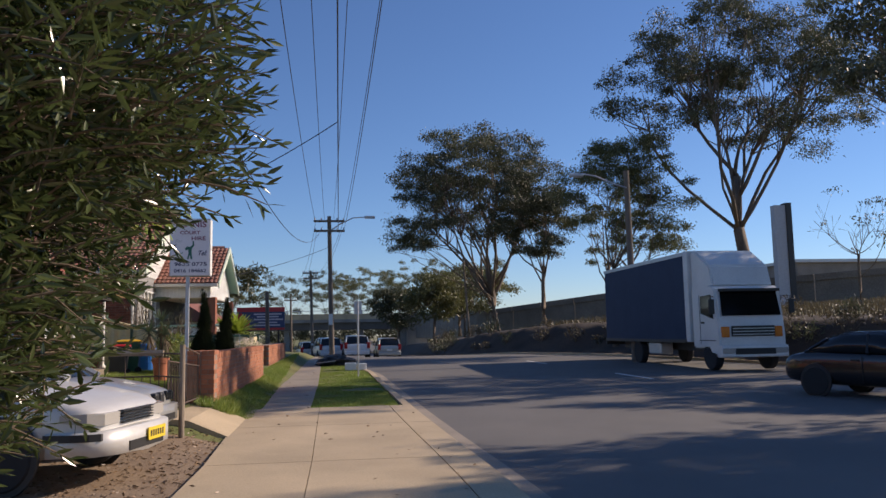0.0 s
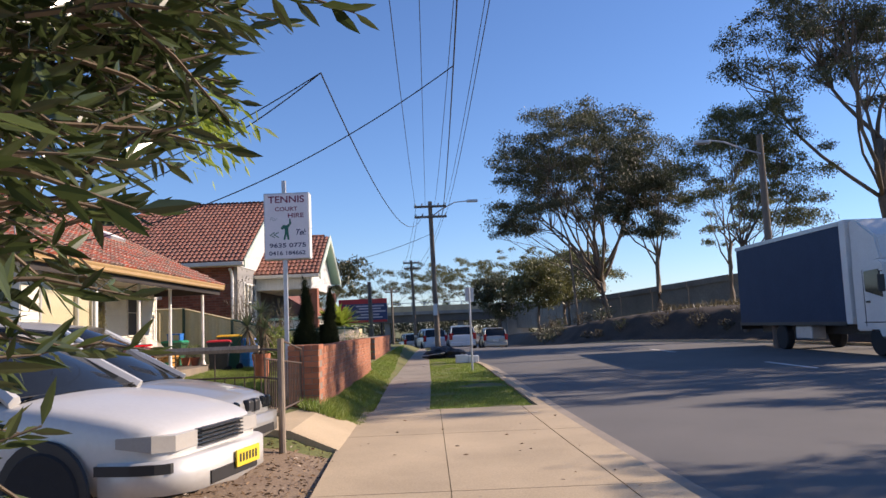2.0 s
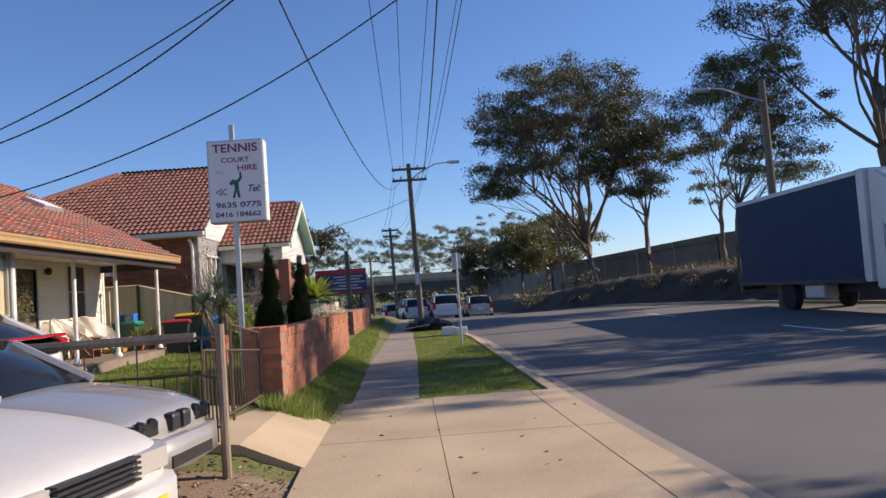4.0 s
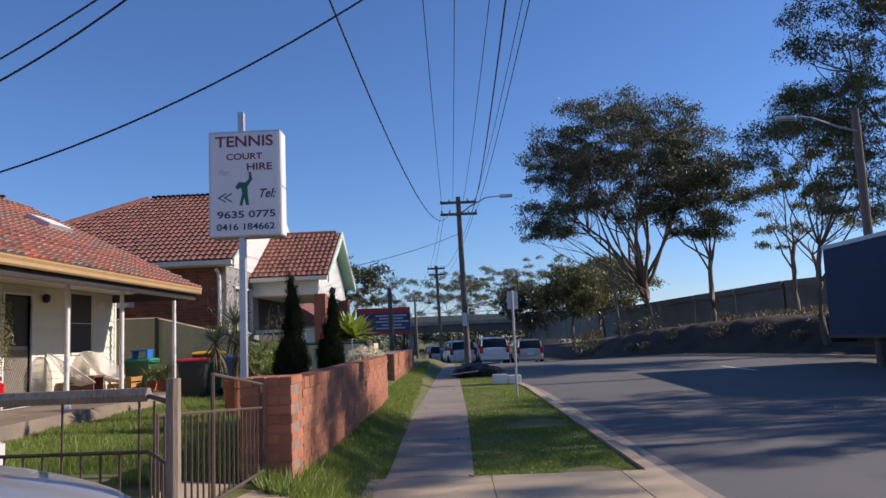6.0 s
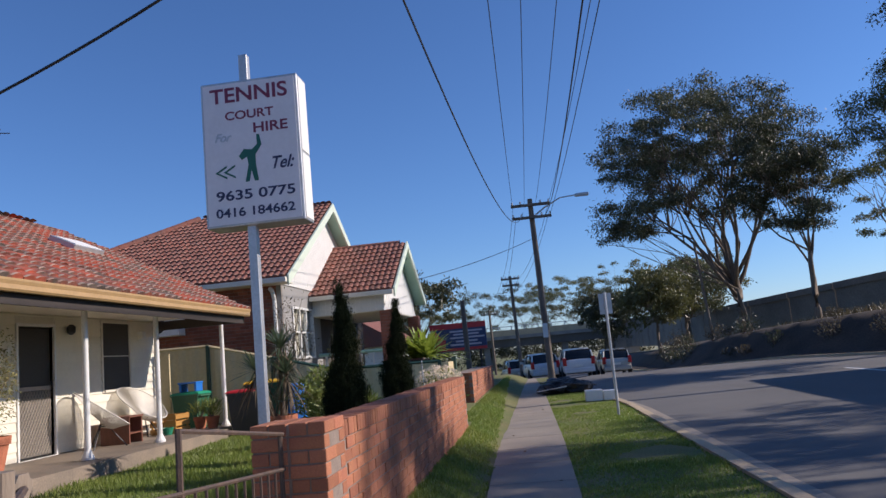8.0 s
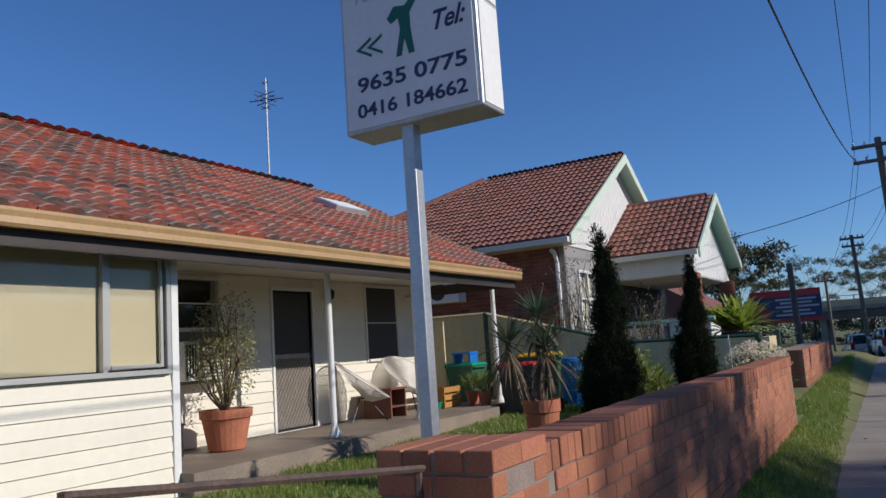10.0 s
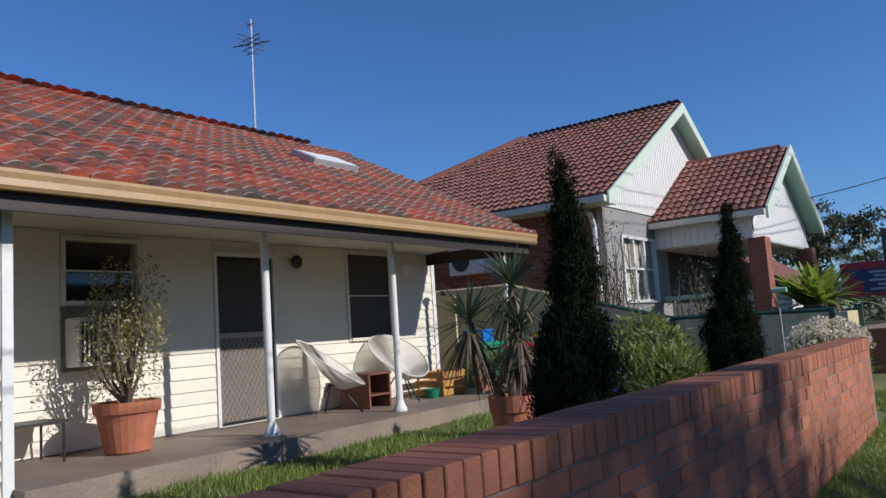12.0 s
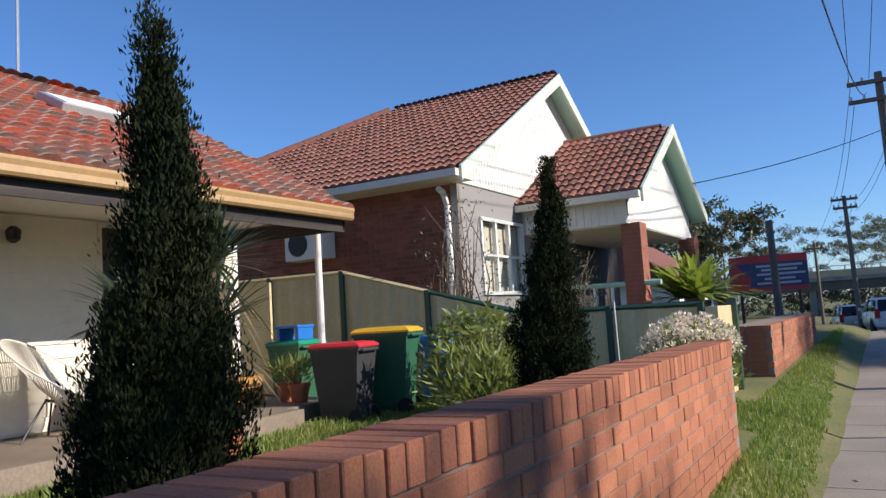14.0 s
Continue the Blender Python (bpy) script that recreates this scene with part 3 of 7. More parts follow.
# paler panel paints the door's sunlit half, up to the shadow edge
part("lower_panel", boxed(-8.468, -8.455, DOOR[0] + .02, DOOR[1] - .02, DOOR[2] + .03, 1.64), PANEL_GREY, door, "grey-brown lower half of the door, sunlight put into its colour")
part("mid_rail", boxed(-8.468, -8.43, DOOR[0], DOOR[1], 1.63, 1.69), LATTICE, door)
part("fly_screen", boxed(-8.462, -8.457, DOOR[0] + .02, DOOR[1] - .02, 1.69, DOOR[3] - .03), FLY, door, "dark fly wire")
part("handle", rod(bmesh.new(), (-8.40, DOOR[1] - .07, 1.62), (-8.40, DOOR[1] - .07, 1.76), .012), DARK_METAL, door)
# verandah
part("verandah_floor", prism(bmesh.new(), [(-8.42, 17.04), (-6.72, 17.04), (-6.72, 23.3), (-6.98, 23.32), (-6.98, 24.42), (-8.42, 24.42)], 2, 0.05, 0.645), SLAB, house_a, "worn grey concrete verandah slab")
part("verandah_ceiling", boxed(-8.45, -6.60, 17.03, 23.9, 2.765, 2.79), CREAM, house_a, "cream boarded verandah ceiling")
for yy in (19.58, 21.56, 24.15):
    bm = bmesh.new()
    rod(bm, (-7.12, yy, 0.70), (-7.12, yy, 2.70), 0.042, 0.040, seg=14)
    post = part("verandah_post", bm, WHITE, house_a, smooth=False)
    part("post_base", lathe(bmesh.new(), [(0.085, 0.0), (0.085, 0.03), (0.055, 0.09), (0.045, 0.12)], (-7.12, yy, 0.645), 14), WHITE, post)
    part("post_cap", lathe(bmesh.new(), [(0.044, 0.0), (0.075, 0.05), (0.09, 0.06), (0.09, 0.09)], (-7.12, yy, 2.675), 14), WHITE, post)
part("verandah_beam", boxed(-7.17, -7.07, 17.05, 23.95, 2.70, 2.764), CREAM, house_a)
part("fascia", boxed(-6.60, -6.565, 13.8, 23.96, 2.56, 2.80), DARK_FASCIA, house_a, "dark brown fascia board")
part("fascia", boxed(-8.4, -6.565, 23.93, 23.965, 2.58, 2.75), DARK_FASCIA, house_a)
gut = bmesh.new()
prism(gut, [(-6.565, 2.69), (-6.47, 2.685), (-6.45, 2.71), (-6.455, 2.76), (-6.44, 2.80), (-6.44, 2.825), (-6.565, 2.82)], 1, 13.79, 24.0)
part("gutter", gut, TAN_GUTTER, house_a, "tan metal roof gutter")
RIDGE_Z, RIDGE_X, EAVE_X, EAVE_Z = 4.98, -11.0, -6.50, 2.80
deck = bmesh.new()
ends = [[deck.verts.new((x, y, z)) for x, y, z in ((EAVE_X - .03, ya, EAVE_Z), (RIDGE_X, yb, RIDGE_Z - .02), (-15.5, ya, EAVE_Z))] for ya, yb in ((13.8, 13.8), (23.96, 24.85))]
for k in range(3):
    deck.faces.new((ends[0][k], ends[0][(k + 1) % 3], ends[1][(k + 1) % 3], ends[1][k]))
deck.faces.new(ends[0][::-1])
deck.faces.new(ends[1])
bmesh.ops.recalc_face_normals(deck, faces=deck.faces[:])
part("roof_deck", deck, DARK_FASCIA, house_a)
part("barge_board", tube(bmesh.new(), [(EAVE_X, 23.98, EAVE_Z - .05), (RIDGE_X, 24.88, RIDGE_Z - .06)], [.06, .06], 4), DARK_FASCIA, house_a)
slope = Vector((RIDGE_X - EAVE_X, 0, RIDGE_Z - EAVE_Z))
tiled_slope(house_a, (EAVE_X + .04, 13.79, EAVE_Z + .01), (0, 1, 0), slope, 11.21, slope.length, TILE_A, TILE_A_LIP, keep=lambda a, b: a < 10.18 + .95 * b / 5.0, near=lambda a, b: a > 6.6 and b < 4.5, seed=3)
tiled_slope(house_a, (-15.5, 24.0, EAVE_Z + .01), (0, -1, 0), (-slope.x, 0, slope.z), 9.7, slope.length, TILE_A, TILE_A_LIP, seed=4)
ridge_caps(house_a, (RIDGE_X, 13.75, RIDGE_Z - .03), (RIDGE_X, 24.95, RIDGE_Z - .03), TILE_A, r=.10)
un = Vector((0, 1, 0)).cross(slope.normalized())
un = un if un.z > 0 else -un
# skylight on the front slope
sv = slope.normalized()
mat_sky = Matrix((Vector((0, 1, 0)), sv, un)).transposed().to_4x4()
bm = boxed(-.46, .46, -.26, .26, 0.02, 0.12, bevel=0.01)
bm.transform(Matrix.Translation(Vector((-9.02, 22.42, EAVE_Z + (EAVE_X + 9.02) / (EAVE_X - RIDGE_X) * (RIDGE_Z - EAVE_Z) + 0.06))) @ mat_sky)
skl = part("skylight", bm, GALV, house_a, "small skylight with pale raised lid")
bm = boxed(-.40, .40, -.22, .22, 0.12, 0.128)
bm.transform(Matrix.Translation(Vector((-9.02, 22.42, EAVE_Z + (EAVE_X + 9.02) / (EAVE_X - RIDGE_X) * (RIDGE_Z - EAVE_Z) + 0.06))) @ mat_sky)
part("lid", bm, WHITE, skl, "white translucent lid")
part("service_mast", tube(bmesh.new(), [(-6.7, 13.83, 2.75), (-6.7, 13.83, 3.3), (-6.68, 13.80, 3.40)], [.024] * 3, 8), GALV, house_a, "short galvanised service mast")
# television aerial
aerial = part("aerial", rod(bmesh.new(), (-11, 22.85, 5.1), (-11, 22.85, 7.05), .022, .018, seg=6), GALV, house_a, "thin metal television aerial")
bm = bmesh.new()
for z, L in ((6.95, .1), (6.72, .28), (6.64, .30), (6.55, .28), (6.45, .14)):
    rod(bm, (-11.02, 22.85 - L, z), (-11.02, 22.85 + L, z + .02), .008, seg=5)
    rod(bm, (-11.02 - L * .8, 22.85, z), (-11.02 + L * .8, 22.85, z + .02), .008, seg=5)
rod(bm, (-11.3, 22.7, 6.6), (-10.7, 23.0, 6.62), .010, seg=5)
part("aerial_elements", bm, DARK_METAL, aerial)
part("porch_lamp", lathe(bmesh.new(), [(.02, 0), (.06, .03), (.07, .12), (.03, .16)], (-8.33, 21.15, 2.46), 12), DARK_METAL, rear, "small dark wall lamp")
part("security_sensor", boxed(-8.41, -8.30, 23.32, 23.44, 2.42, 2.56, bevel=.01), WHITE, rear, "white security light")

# ---- brick house ----
house_b = thing("brick_house", (-10, 32, 0.3), "red brick bungalow with white boarded gables and tiled roof", "house")
A_Y, A_Z, A_L, A_R, A_E = 31.70, 6.36, 27.10, 36.3, 3.78
P_Y, P_Z, P_L, P_R, P_E = 32.70, 5.14, 29.92, 35.5, 3.50
FX, GX, PX, PG = -7.05, -6.70, -5.06, -4.72
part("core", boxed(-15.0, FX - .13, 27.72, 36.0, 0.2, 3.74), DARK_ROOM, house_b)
side = part("side_wall", boxed(-15.0, FX - .0, 27.66, 27.72, 0.2, 3.74), MORTAR, house_b, "red brick side wall")
WIN_B = (28.42, 30.05, 1.92, 3.12)
front = part("front_wall", wall_with_holes(FX - .12, FX, 27.64, 30.85, 0.2, 3.82, [WIN_B]), GREY_RENDER, house_b, "grey rendered front wall")
# the porch's shade goes into this colour, far darker than the grey render
PORCH_WALL = material("porch_shade_render", (0.07, 0.062, 0.058), 0.85, vary=0.3, scale=1.5, fine=30, bump=0.3)
part("front_wall", boxed(FX - .12, FX, 30.85, 36.0, 0.2, 3.82), PORCH_WALL, house_b, "rendered wall inside the porch, shade put into its colour")
w = frame_round(front, FX - .08, FX + .035, WIN_B, 0.06, WHITE, "window", "white sash windows with lace curtain")
for k in range(3):
    y0 = WIN_B[0] + k * .543
    part("mullion", boxed(FX - .06, FX + .02, y0 - .03, y0 + .03, WIN_B[2], WIN_B[3]), WHITE, w) if k else None
    part("sash_rail", boxed(FX - .05, FX + .01, y0 + .03, y0 + .51, 2.52, 2.56), WHITE, w)
    pane(w, FX - .04, y0 + .03, y0 + .51, WIN_B[2], WIN_B[3])
part("curtain", boxed(FX - .11, FX - .10, WIN_B[0], WIN_B[1], WIN_B[2], WIN_B[3]), CREAM, w, "pale net curtain")
# bricks of the side wall, joined
vs, fs = [], []
for j in range(41):
    z = 0.35 + j * 0.083
    off = 0.12 if j % 2 else 0
    for i in range(33):
        x1 = FX - 0.01 - i * 0.24 + off - .12
        x0 = x1 - 0.23
        if x1 > FX + .002:
            x1 = FX + .002
        k = len(vs)
        yf = 27.652 + rb.uniform(-.002, .002)
        vs += [(x0, yf, z), (x1, yf, z), (x1, yf, z + .073), (x0, yf, z + .073), (x0, 27.67, z), (x1, 27.67, z), (x1, 27.67, z + .073), (x0, 27.67, z + .073)]
        fs += [tuple(k + q for q in f) for f in ((0, 1, 2, 3), (0, 4, 5, 1), (1, 5, 6, 2), (2, 6, 7, 3), (3, 7, 4, 0))]
part("brickwork", polymesh("brickwork", vs, fs, BRICK_RED), None, side)["kind"] = "stuff"
part("downpipe", tube(bmesh.new(), [(-7.2, 27.3, 3.55), (-7.2, 27.45, 3.5), (-7.2, 27.56, 3.3), (-7.2, 27.58, 0.3)], [.05] * 4, 8), WHITE, house_b, "cream downpipe")
part("conditioner", boxed(-10.35, -9.5, 27.25, 27.6, 2.66, 3.22, bevel=.015), WHITE, house_b, "white outdoor air conditioning unit")
part("fan_grille", lathe(bmesh.new(), [(.21, 0), (.21, .012), (.03, .014)], (0, 0, 0), 20), DARK_METAL, house_b.children[-1]).data.transform(Matrix.Translation((-10.05, 27.249, 2.94)) @ Matrix.Rotation(radians(90), 4, "X"))


def gable_boards(parent, x, yc, zt, half, zb, mat, pitch=0.11):
    """Vertical battens filling a gable."""
    yy = yc - half
    while yy < yc + half - 0.01:
        m = min(abs(yy - yc), abs(yy + pitch - yc))
        e = max(abs(yy - yc), abs(yy + pitch - yc))
        t0, t1 = zt - (zt - zb) * abs(yy - yc) / half, zt - (zt - zb) * abs(yy + pitch - yc) / half
        prism_pts = [(yy + .008, zb), (yy + pitch - .008, zb), (yy + pitch - .008, max(zb + .01, t1)), (yy + .008, max(zb + .01, t0))]
        part("gable_board", prism(bmesh.new(), prism_pts, 0, x, x + .022), mat, parent)
        yy += pitch


def gable(parent, x_in, x_out, yc, zt, yl, yr, ze, deck_back, zb, label):
    """A boarded gable with barge boards and a painted soffit."""
    half = (yr - yl) / 2
    deck = 0.10
    g = part("gable", prism(bmesh.new(), [(yl + .25, zb), (yr - .25, zb), (yr - .25, ze), (yc, zt - .12), (yl + .25, ze)], 0, x_in - .1, x_in), WHITE, parent, label)
    gable_boards(g, x_in, yc, zt - .14, half - .12, zb, WHITE)
    for sgn, ye in ((-1, yl), (1, yr)):
        part("barge_board", prism(bmesh.new(), [(ye, ze - .2), (ye, ze + .04), (yc, zt + .04), (yc, zt - .2)], 0, x_out, x_out + .045), PALE_GREEN, parent, "pale green barge board")
        part("soffit", prism(bmesh.new(), [(ye, ze - .12), (ye, ze - .10), (yc, zt - .10), (yc, zt - .12)], 0, x_in, x_out), MINT, parent, "mint green painted soffit")
    return g


gable(house_b, FX + .01, GX, A_Y, A_Z, A_L, A_R, A_E, -15, 3.80 - .12, "white vertical boarded gable")
gable(house_b, PX, PG, P_Y, P_Z, P_L, P_R, P_E, -7.1, 2.98, "white boarded porch gable")
part("roof_deck", prism(bmesh.new(), [(A_L, A_E - .09), (A_L, A_E - .005), (A_Y, A_Z - .005), (A_R, A_E - .005), (A_R, A_E - .09), (A_Y, A_Z - .09)], 0, -10.55, GX), DARK_FASCIA, house_b)
part("roof_deck", prism(bmesh.new(), [(P_L, P_E - .09), (P_L, P_E - .005), (P_Y, P_Z - .005), (P_R, P_E - .005), (P_R, P_E - .09), (P_Y, P_Z - .09)], 0, FX, PG), DARK_FASCIA, house_b)
va = Vector((0, A_Y - A_L, A_Z - A_E))
tiled_slope(house_b, (-15.2, A_L - .05, A_E), (1, 0, 0), va, 15.2 + GX + .02, va.length, TILE_B, TILE_B_LIP, keep=lambda a, b: a > b * 0.85, near=lambda a, b: a > 5.6 and b < 4.0, seed=6, w=.16)
tiled_slope(house_b, (GX, A_R + .05, A_E), (-1, 0, 0), (0, -va.y, va.z), 15.2 + GX, va.length, TILE_B, TILE_B_LIP, keep=lambda a, b: 8.5 - a > b * 0.85, seed=7, w=.16)
vp = Vector((0, P_Y - P_L, P_Z - P_E))
tiled_slope(house_b, (FX - .1, P_L - .05, P_E), (1, 0, 0), vp, PG - FX + .15, vp.length, TILE_B, TILE_B_LIP, seed=8, w=.16)
tiled_slope(house_b, (PG, P_R + .05, P_E), (-1, 0, 0), (0, -vp.y, vp.z), PG - FX, vp.length, TILE_B, TILE_B_LIP, seed=9, w=.16)
hip = bmesh.new()
q = [hip.verts.new(p) for p in ((-15.2, A_L, A_E), (-15.2, A_R, A_E), (-10.6, A_Y, A_Z), (-10.6, A_L, A_E - .02), (-10.6, A_R, A_E - .02))]
for f in ((0, 1, 2), (0, 2, 3), (1, 4, 2), (0, 3, 4, 1)):
    hip.faces.new([q[i] for i in f])
part("hip_end", hip, TILE_B, house_b)
ridge_caps(house_b, (-10.6, A_Y, A_Z - .03), (GX + .02, A_Y, A_Z - .03), TILE_B)
ridge_caps(house_b, (-15.2, A_L, A_E + .06), (-10.6, A_Y, A_Z + .06), TILE_B)
ridge_caps(house_b, (FX, P_Y, P_Z - .03), (PG + .02, P_Y, P_Z - .03), TILE_B)
part("gutter", boxed(-15.2, GX, A_L - .12, A_L - .0, A_E - .13, A_E - .01, bevel=.01), CREAM, house_b, "cream metal gutter")
part("gutter", boxed(FX + .02, PG, P_L - .12, P_L, P_E - .13, P_E - .01, bevel=.01), CREAM, house_b, "cream metal gutter")
part("eave_board", boxed(-15.2, GX - .05, A_L, 27.65, A_E - .12, A_E - .09), CREAM, house_b)
pbeam = part("porch_beam", boxed(FX, PX, 30.18, 30.28, 2.98, P_E - .09), WHITE, house_b, "white boarded porch side panel")
for i in range(14):
    part("batten", boxed(FX + .06 + i * .14, FX + .085 + i * .14, 30.165, 30.18, 2.99, P_E - .10), WHITE, pbeam)
part("porch_ceiling", boxed(FX, PX, 30.28, 35.2, 2.96, 2.99), CREAM, house_b)
part("porch_floor", boxed(FX, -4.75, 30.1, 35.4, 0.2, 1.25), SLAB, house_b)
for y0 in (30.28, 34.75):
    pr = part("porch_pier", boxed(-5.21, -4.88, y0 + .006, y0 + .414, 0.3, 2.975), MORTAR, house_b, "red brick porch pier")
    for j in range(21):
        z = 1.26 + j * 0.083
        m = bmesh.new()
        if j % 2:
            box(m, -5.216, -4.874, y0, y0 + .20, z, z + .073)
            box(m, -5.216, -4.874, y0 + .21, y0 + .42, z, z + .073)
        else:
            box(m, -5.216, -5.05, y0, y0 + .42, z, z + .073)
            box(m, -5.04, -4.874, y0, y0 + .42, z, z + .073)
        part("brick", m, BRICK_RED, pr)
part("porch_rail", rod(bmesh.new(), (-7.0, 30.35, 1.92), (-4.6, 30.35, 1.92), .05, seg=10), MINT, house_b, "mint green rail on the porch")
for i in range(6):
    part("baluster", rod(bmesh.new(), (-6.8 + i * .33, 30.35, 1.25), (-6.8 + i * .33, 30.35, 1.9), .03, seg=8), WHITE, house_b)

# ---- boundary fence between the houses ----
fence = thing("boundary_fence", (-6, 26.2, 0.5), "cream steel panel fence with dark green posts and rails", "fence")
FT = [(-11.2, 2.30), (-8.33, 2.29), (-5.4, 1.52), (-3.15, 1.50)]
xs = [-11.2, -9.77, -8.33, -6.85, -5.4, -4.25, -3.15]
for a, b in zip(xs, xs[1:]):
    bm = bmesh.new()
    n = int((b - a) / .075)
    prev = None
    for i in range(n + 1):
        x = a + (b - a) * i / n
        yy = 26.2 + (.014 if i % 4 in (0, 1) else -.014)
        cur = [bm.verts.new((x, yy, .3)), bm.verts.new((x, yy, span(FT, x) - .03)), bm.verts.new((x, yy + .004, span(FT, x) - .03)), bm.verts.new((x, yy + .004, .3))]
        if prev:
            for k in range(4):
                bm.faces.new((prev[k], cur[k], cur[(k + 1) % 4], prev[(k + 1) % 4]))
        prev = cur
    part("panel", bm, FENCE_CREAM, fence)
    part("top_rail", rod(bmesh.new(), (a, 26.2, span(FT, a)), (b, 26.2, span(FT, b)), .032, seg=4), FENCE_GREEN if b > -5.5 else FENCE_CREAM, fence)
for x in xs[1:]:
    part("post", boxed(x - .035, x + .035, 26.16, 26.24, .2, span(FT, x) + .02), FENCE_GREEN, fence)
part("panel", boxed(-3.10, -2.96, 26.19, 27.15, .2, 1.46), FENCE_CREAM, fence)
part("post", boxed(-3.0, -2.9, 27.1, 27.2, .2, 1.55), FENCE_GREEN, fence)
part("gate_panel", boxed(-9.4, -8.6, 24.9, 24.94, .5, 2.15), FENCE_CREAM, fence, "cream steel side gate")


# ---- vegetation builders ----
def leaf_cards(centres, size, rng, droop=0.0, aspect=0.28, aim=None, jitter=1.0, fold=False):
    """Small pointed leaves: verts and faces. centres: (point, outward) pairs."""
    vs, fs = [], []
    for p, out in centres:
        L = size * rng.uniform(0.65, 1.3)
        d = Vector((rng.gauss(0, 1), rng.gauss(0, 1), rng.gauss(0, 1))) * jitter * 0.6 + Vector(out)
        d.z -= droop
        if d.length < 1e-3:
            d = Vector((0, 0, 1))
        d.normalize()
        s = d.cross(Vector((rng.gauss(0, 1), rng.gauss(0, 1), rng.gauss(0, 1))))
        if s.length < 1e-3:
            s = Vector((1, 0, 0))
        s.normalize()
        w = L * aspect * 0.5
        k = len(vs)
        p = Vector(p)
        if fold:
            n = s.cross(d) * (L * 0.10)
            vs += [p, p + d * L * .35 + s * w, p + d * L * .7 + s * w * .7 - n * .5, p + d * L - n, p + d * L * .7 - s * w * .7 - n * .5, p + d * L * .35 - s * w]
            fs += [(k, k + 1, k + 2), (k, k + 2, k + 3), (k, k + 3, k + 4), (k, k + 4, k + 5)]
        else:
            vs += [p, p + d * L * .45 + s * w, p + d * L, p + d * L * .45 - s * w]
            fs += [(k, k + 1, k + 2, k + 3)]
    return vs, fs


def bent(a, b, rng, bow=0.12, n=5):
    a, b = Vector(a), Vector(b)
    L = (b - a).length
    off = Vector((rng.uniform(-1, 1), rng.uniform(-1, 1), rng.uniform(-.6, .6))) * L * bow
    return [a.lerp(b, i / n) + off * math.sin(math.pi * i / n) + Vector((rng.uniform(-1, 1), rng.uniform(-1, 1), 0)) * L * .012 for i in range(n + 1)]


def gum_tree(at, trunk_top, crown, label, seed, r=0.32, limbs=7, clumps=60, leaves=150, leaf=0.22, mat=LEAF_GUM, clump_size=(1.0, 0.7), flat=0.6, lean=(0, 0), bare=0.0, tufts=8, name="gum_tree", group="roadside gum trees"):
    """A eucalypt: a forked trunk, bent limbs and leaf clumps held at their ends. crown: (cx, cy, cz, rx, ry, rz)."""
    rng = random.Random(seed)
    t = thing(name, at, label, "tree", group)
    base, top = Vector(at), Vector((at[0] + lean[0], at[1] + lean[1], at[2] + trunk_top))
    wood = bmesh.new()
    pts = bent(base - Vector((0, 0, .4)), top, rng, .05, 6)
    tube(wood, pts, [r * (1.25 if i == 0 else 1 - .07 * i) for i in range(7)], 9)
    c = Vector(crown[:3])
    R = Vector(crown[3:])
    heads = []
    for i in range(limbs):
        a = 6.2832 * (i + rng.uniform(-.3, .3)) / limbs
        q = rng.uniform(.35, .8)
        e = c + Vector((math.cos(a) * R.x * q, math.sin(a) * R.y * q, R.z * rng.uniform(-.35, .35)))
        start = pts[rng.choice((4, 5, 6, 6))]
        lp = bent(start, e, rng, .14, 6)
        r0 = r * rng.uniform(.22, .36)
        tube(wood, lp, [r0 * (1 - .12 * k) for k in range(7)], 6)
        heads.append((lp, r0))
    ends = []
    for i in range(clumps):
        for _ in range(30):
            u = Vector((rng.uniform(-1, 1), rng.uniform(-1, 1), rng.uniform(-1, 1)))
            if .30 < u.length < 1 and u.z > -flat and (u.z > -.1 or rng.random() < .45):
                break
        p = c + Vector((u.x * R.x, u.y * R.y, u.z * R.z))
        lp, r0 = min(heads, key=lambda h: (h[0][-2] - p).length)
        s = lp[rng.choice((3, 4, 5))]
        tube(wood, bent(s, p, rng, .16, 4), [r0 * .38, r0 * .3, r0 * .22, r0 * .14, .012], 4)
        if rng.random() >= bare:
            ends.append(p)
    part("trunk", wood, BARK, t, "grey-brown forked trunk and limbs", smooth=True)
    cs = []
    for p in ends:
        k = rng.uniform(.6, 1.35)
        wide, tall = clump_size[0] * k, clump_size[1] * k
        for i in range(tufts):
            a, q = rng.uniform(0, 6.2832), math.sqrt(rng.random())
            c2 = p + Vector((math.cos(a) * q * wide * .72, math.sin(a) * q * wide * .72, tall * (.55 * (1 - q * q) + rng.uniform(-.28, .12))))
            for j in range(int(leaves * 1.45 * k / tufts)):
                v = Vector((rng.gauss(0, .17), rng.gauss(0, .17), rng.gauss(0, .12)))
                cs.append((c2 + Vector((v.x * wide, v.y * wide, v.z * wide - .1 * leaf)), v * .5))
    vs, fs = leaf_cards(cs, leaf, rng, droop=.5, aspect=.36)
    part("crown", polymesh("crown", vs, fs, mat), None, t, "sparse clumped grey-green foliage")
    return t


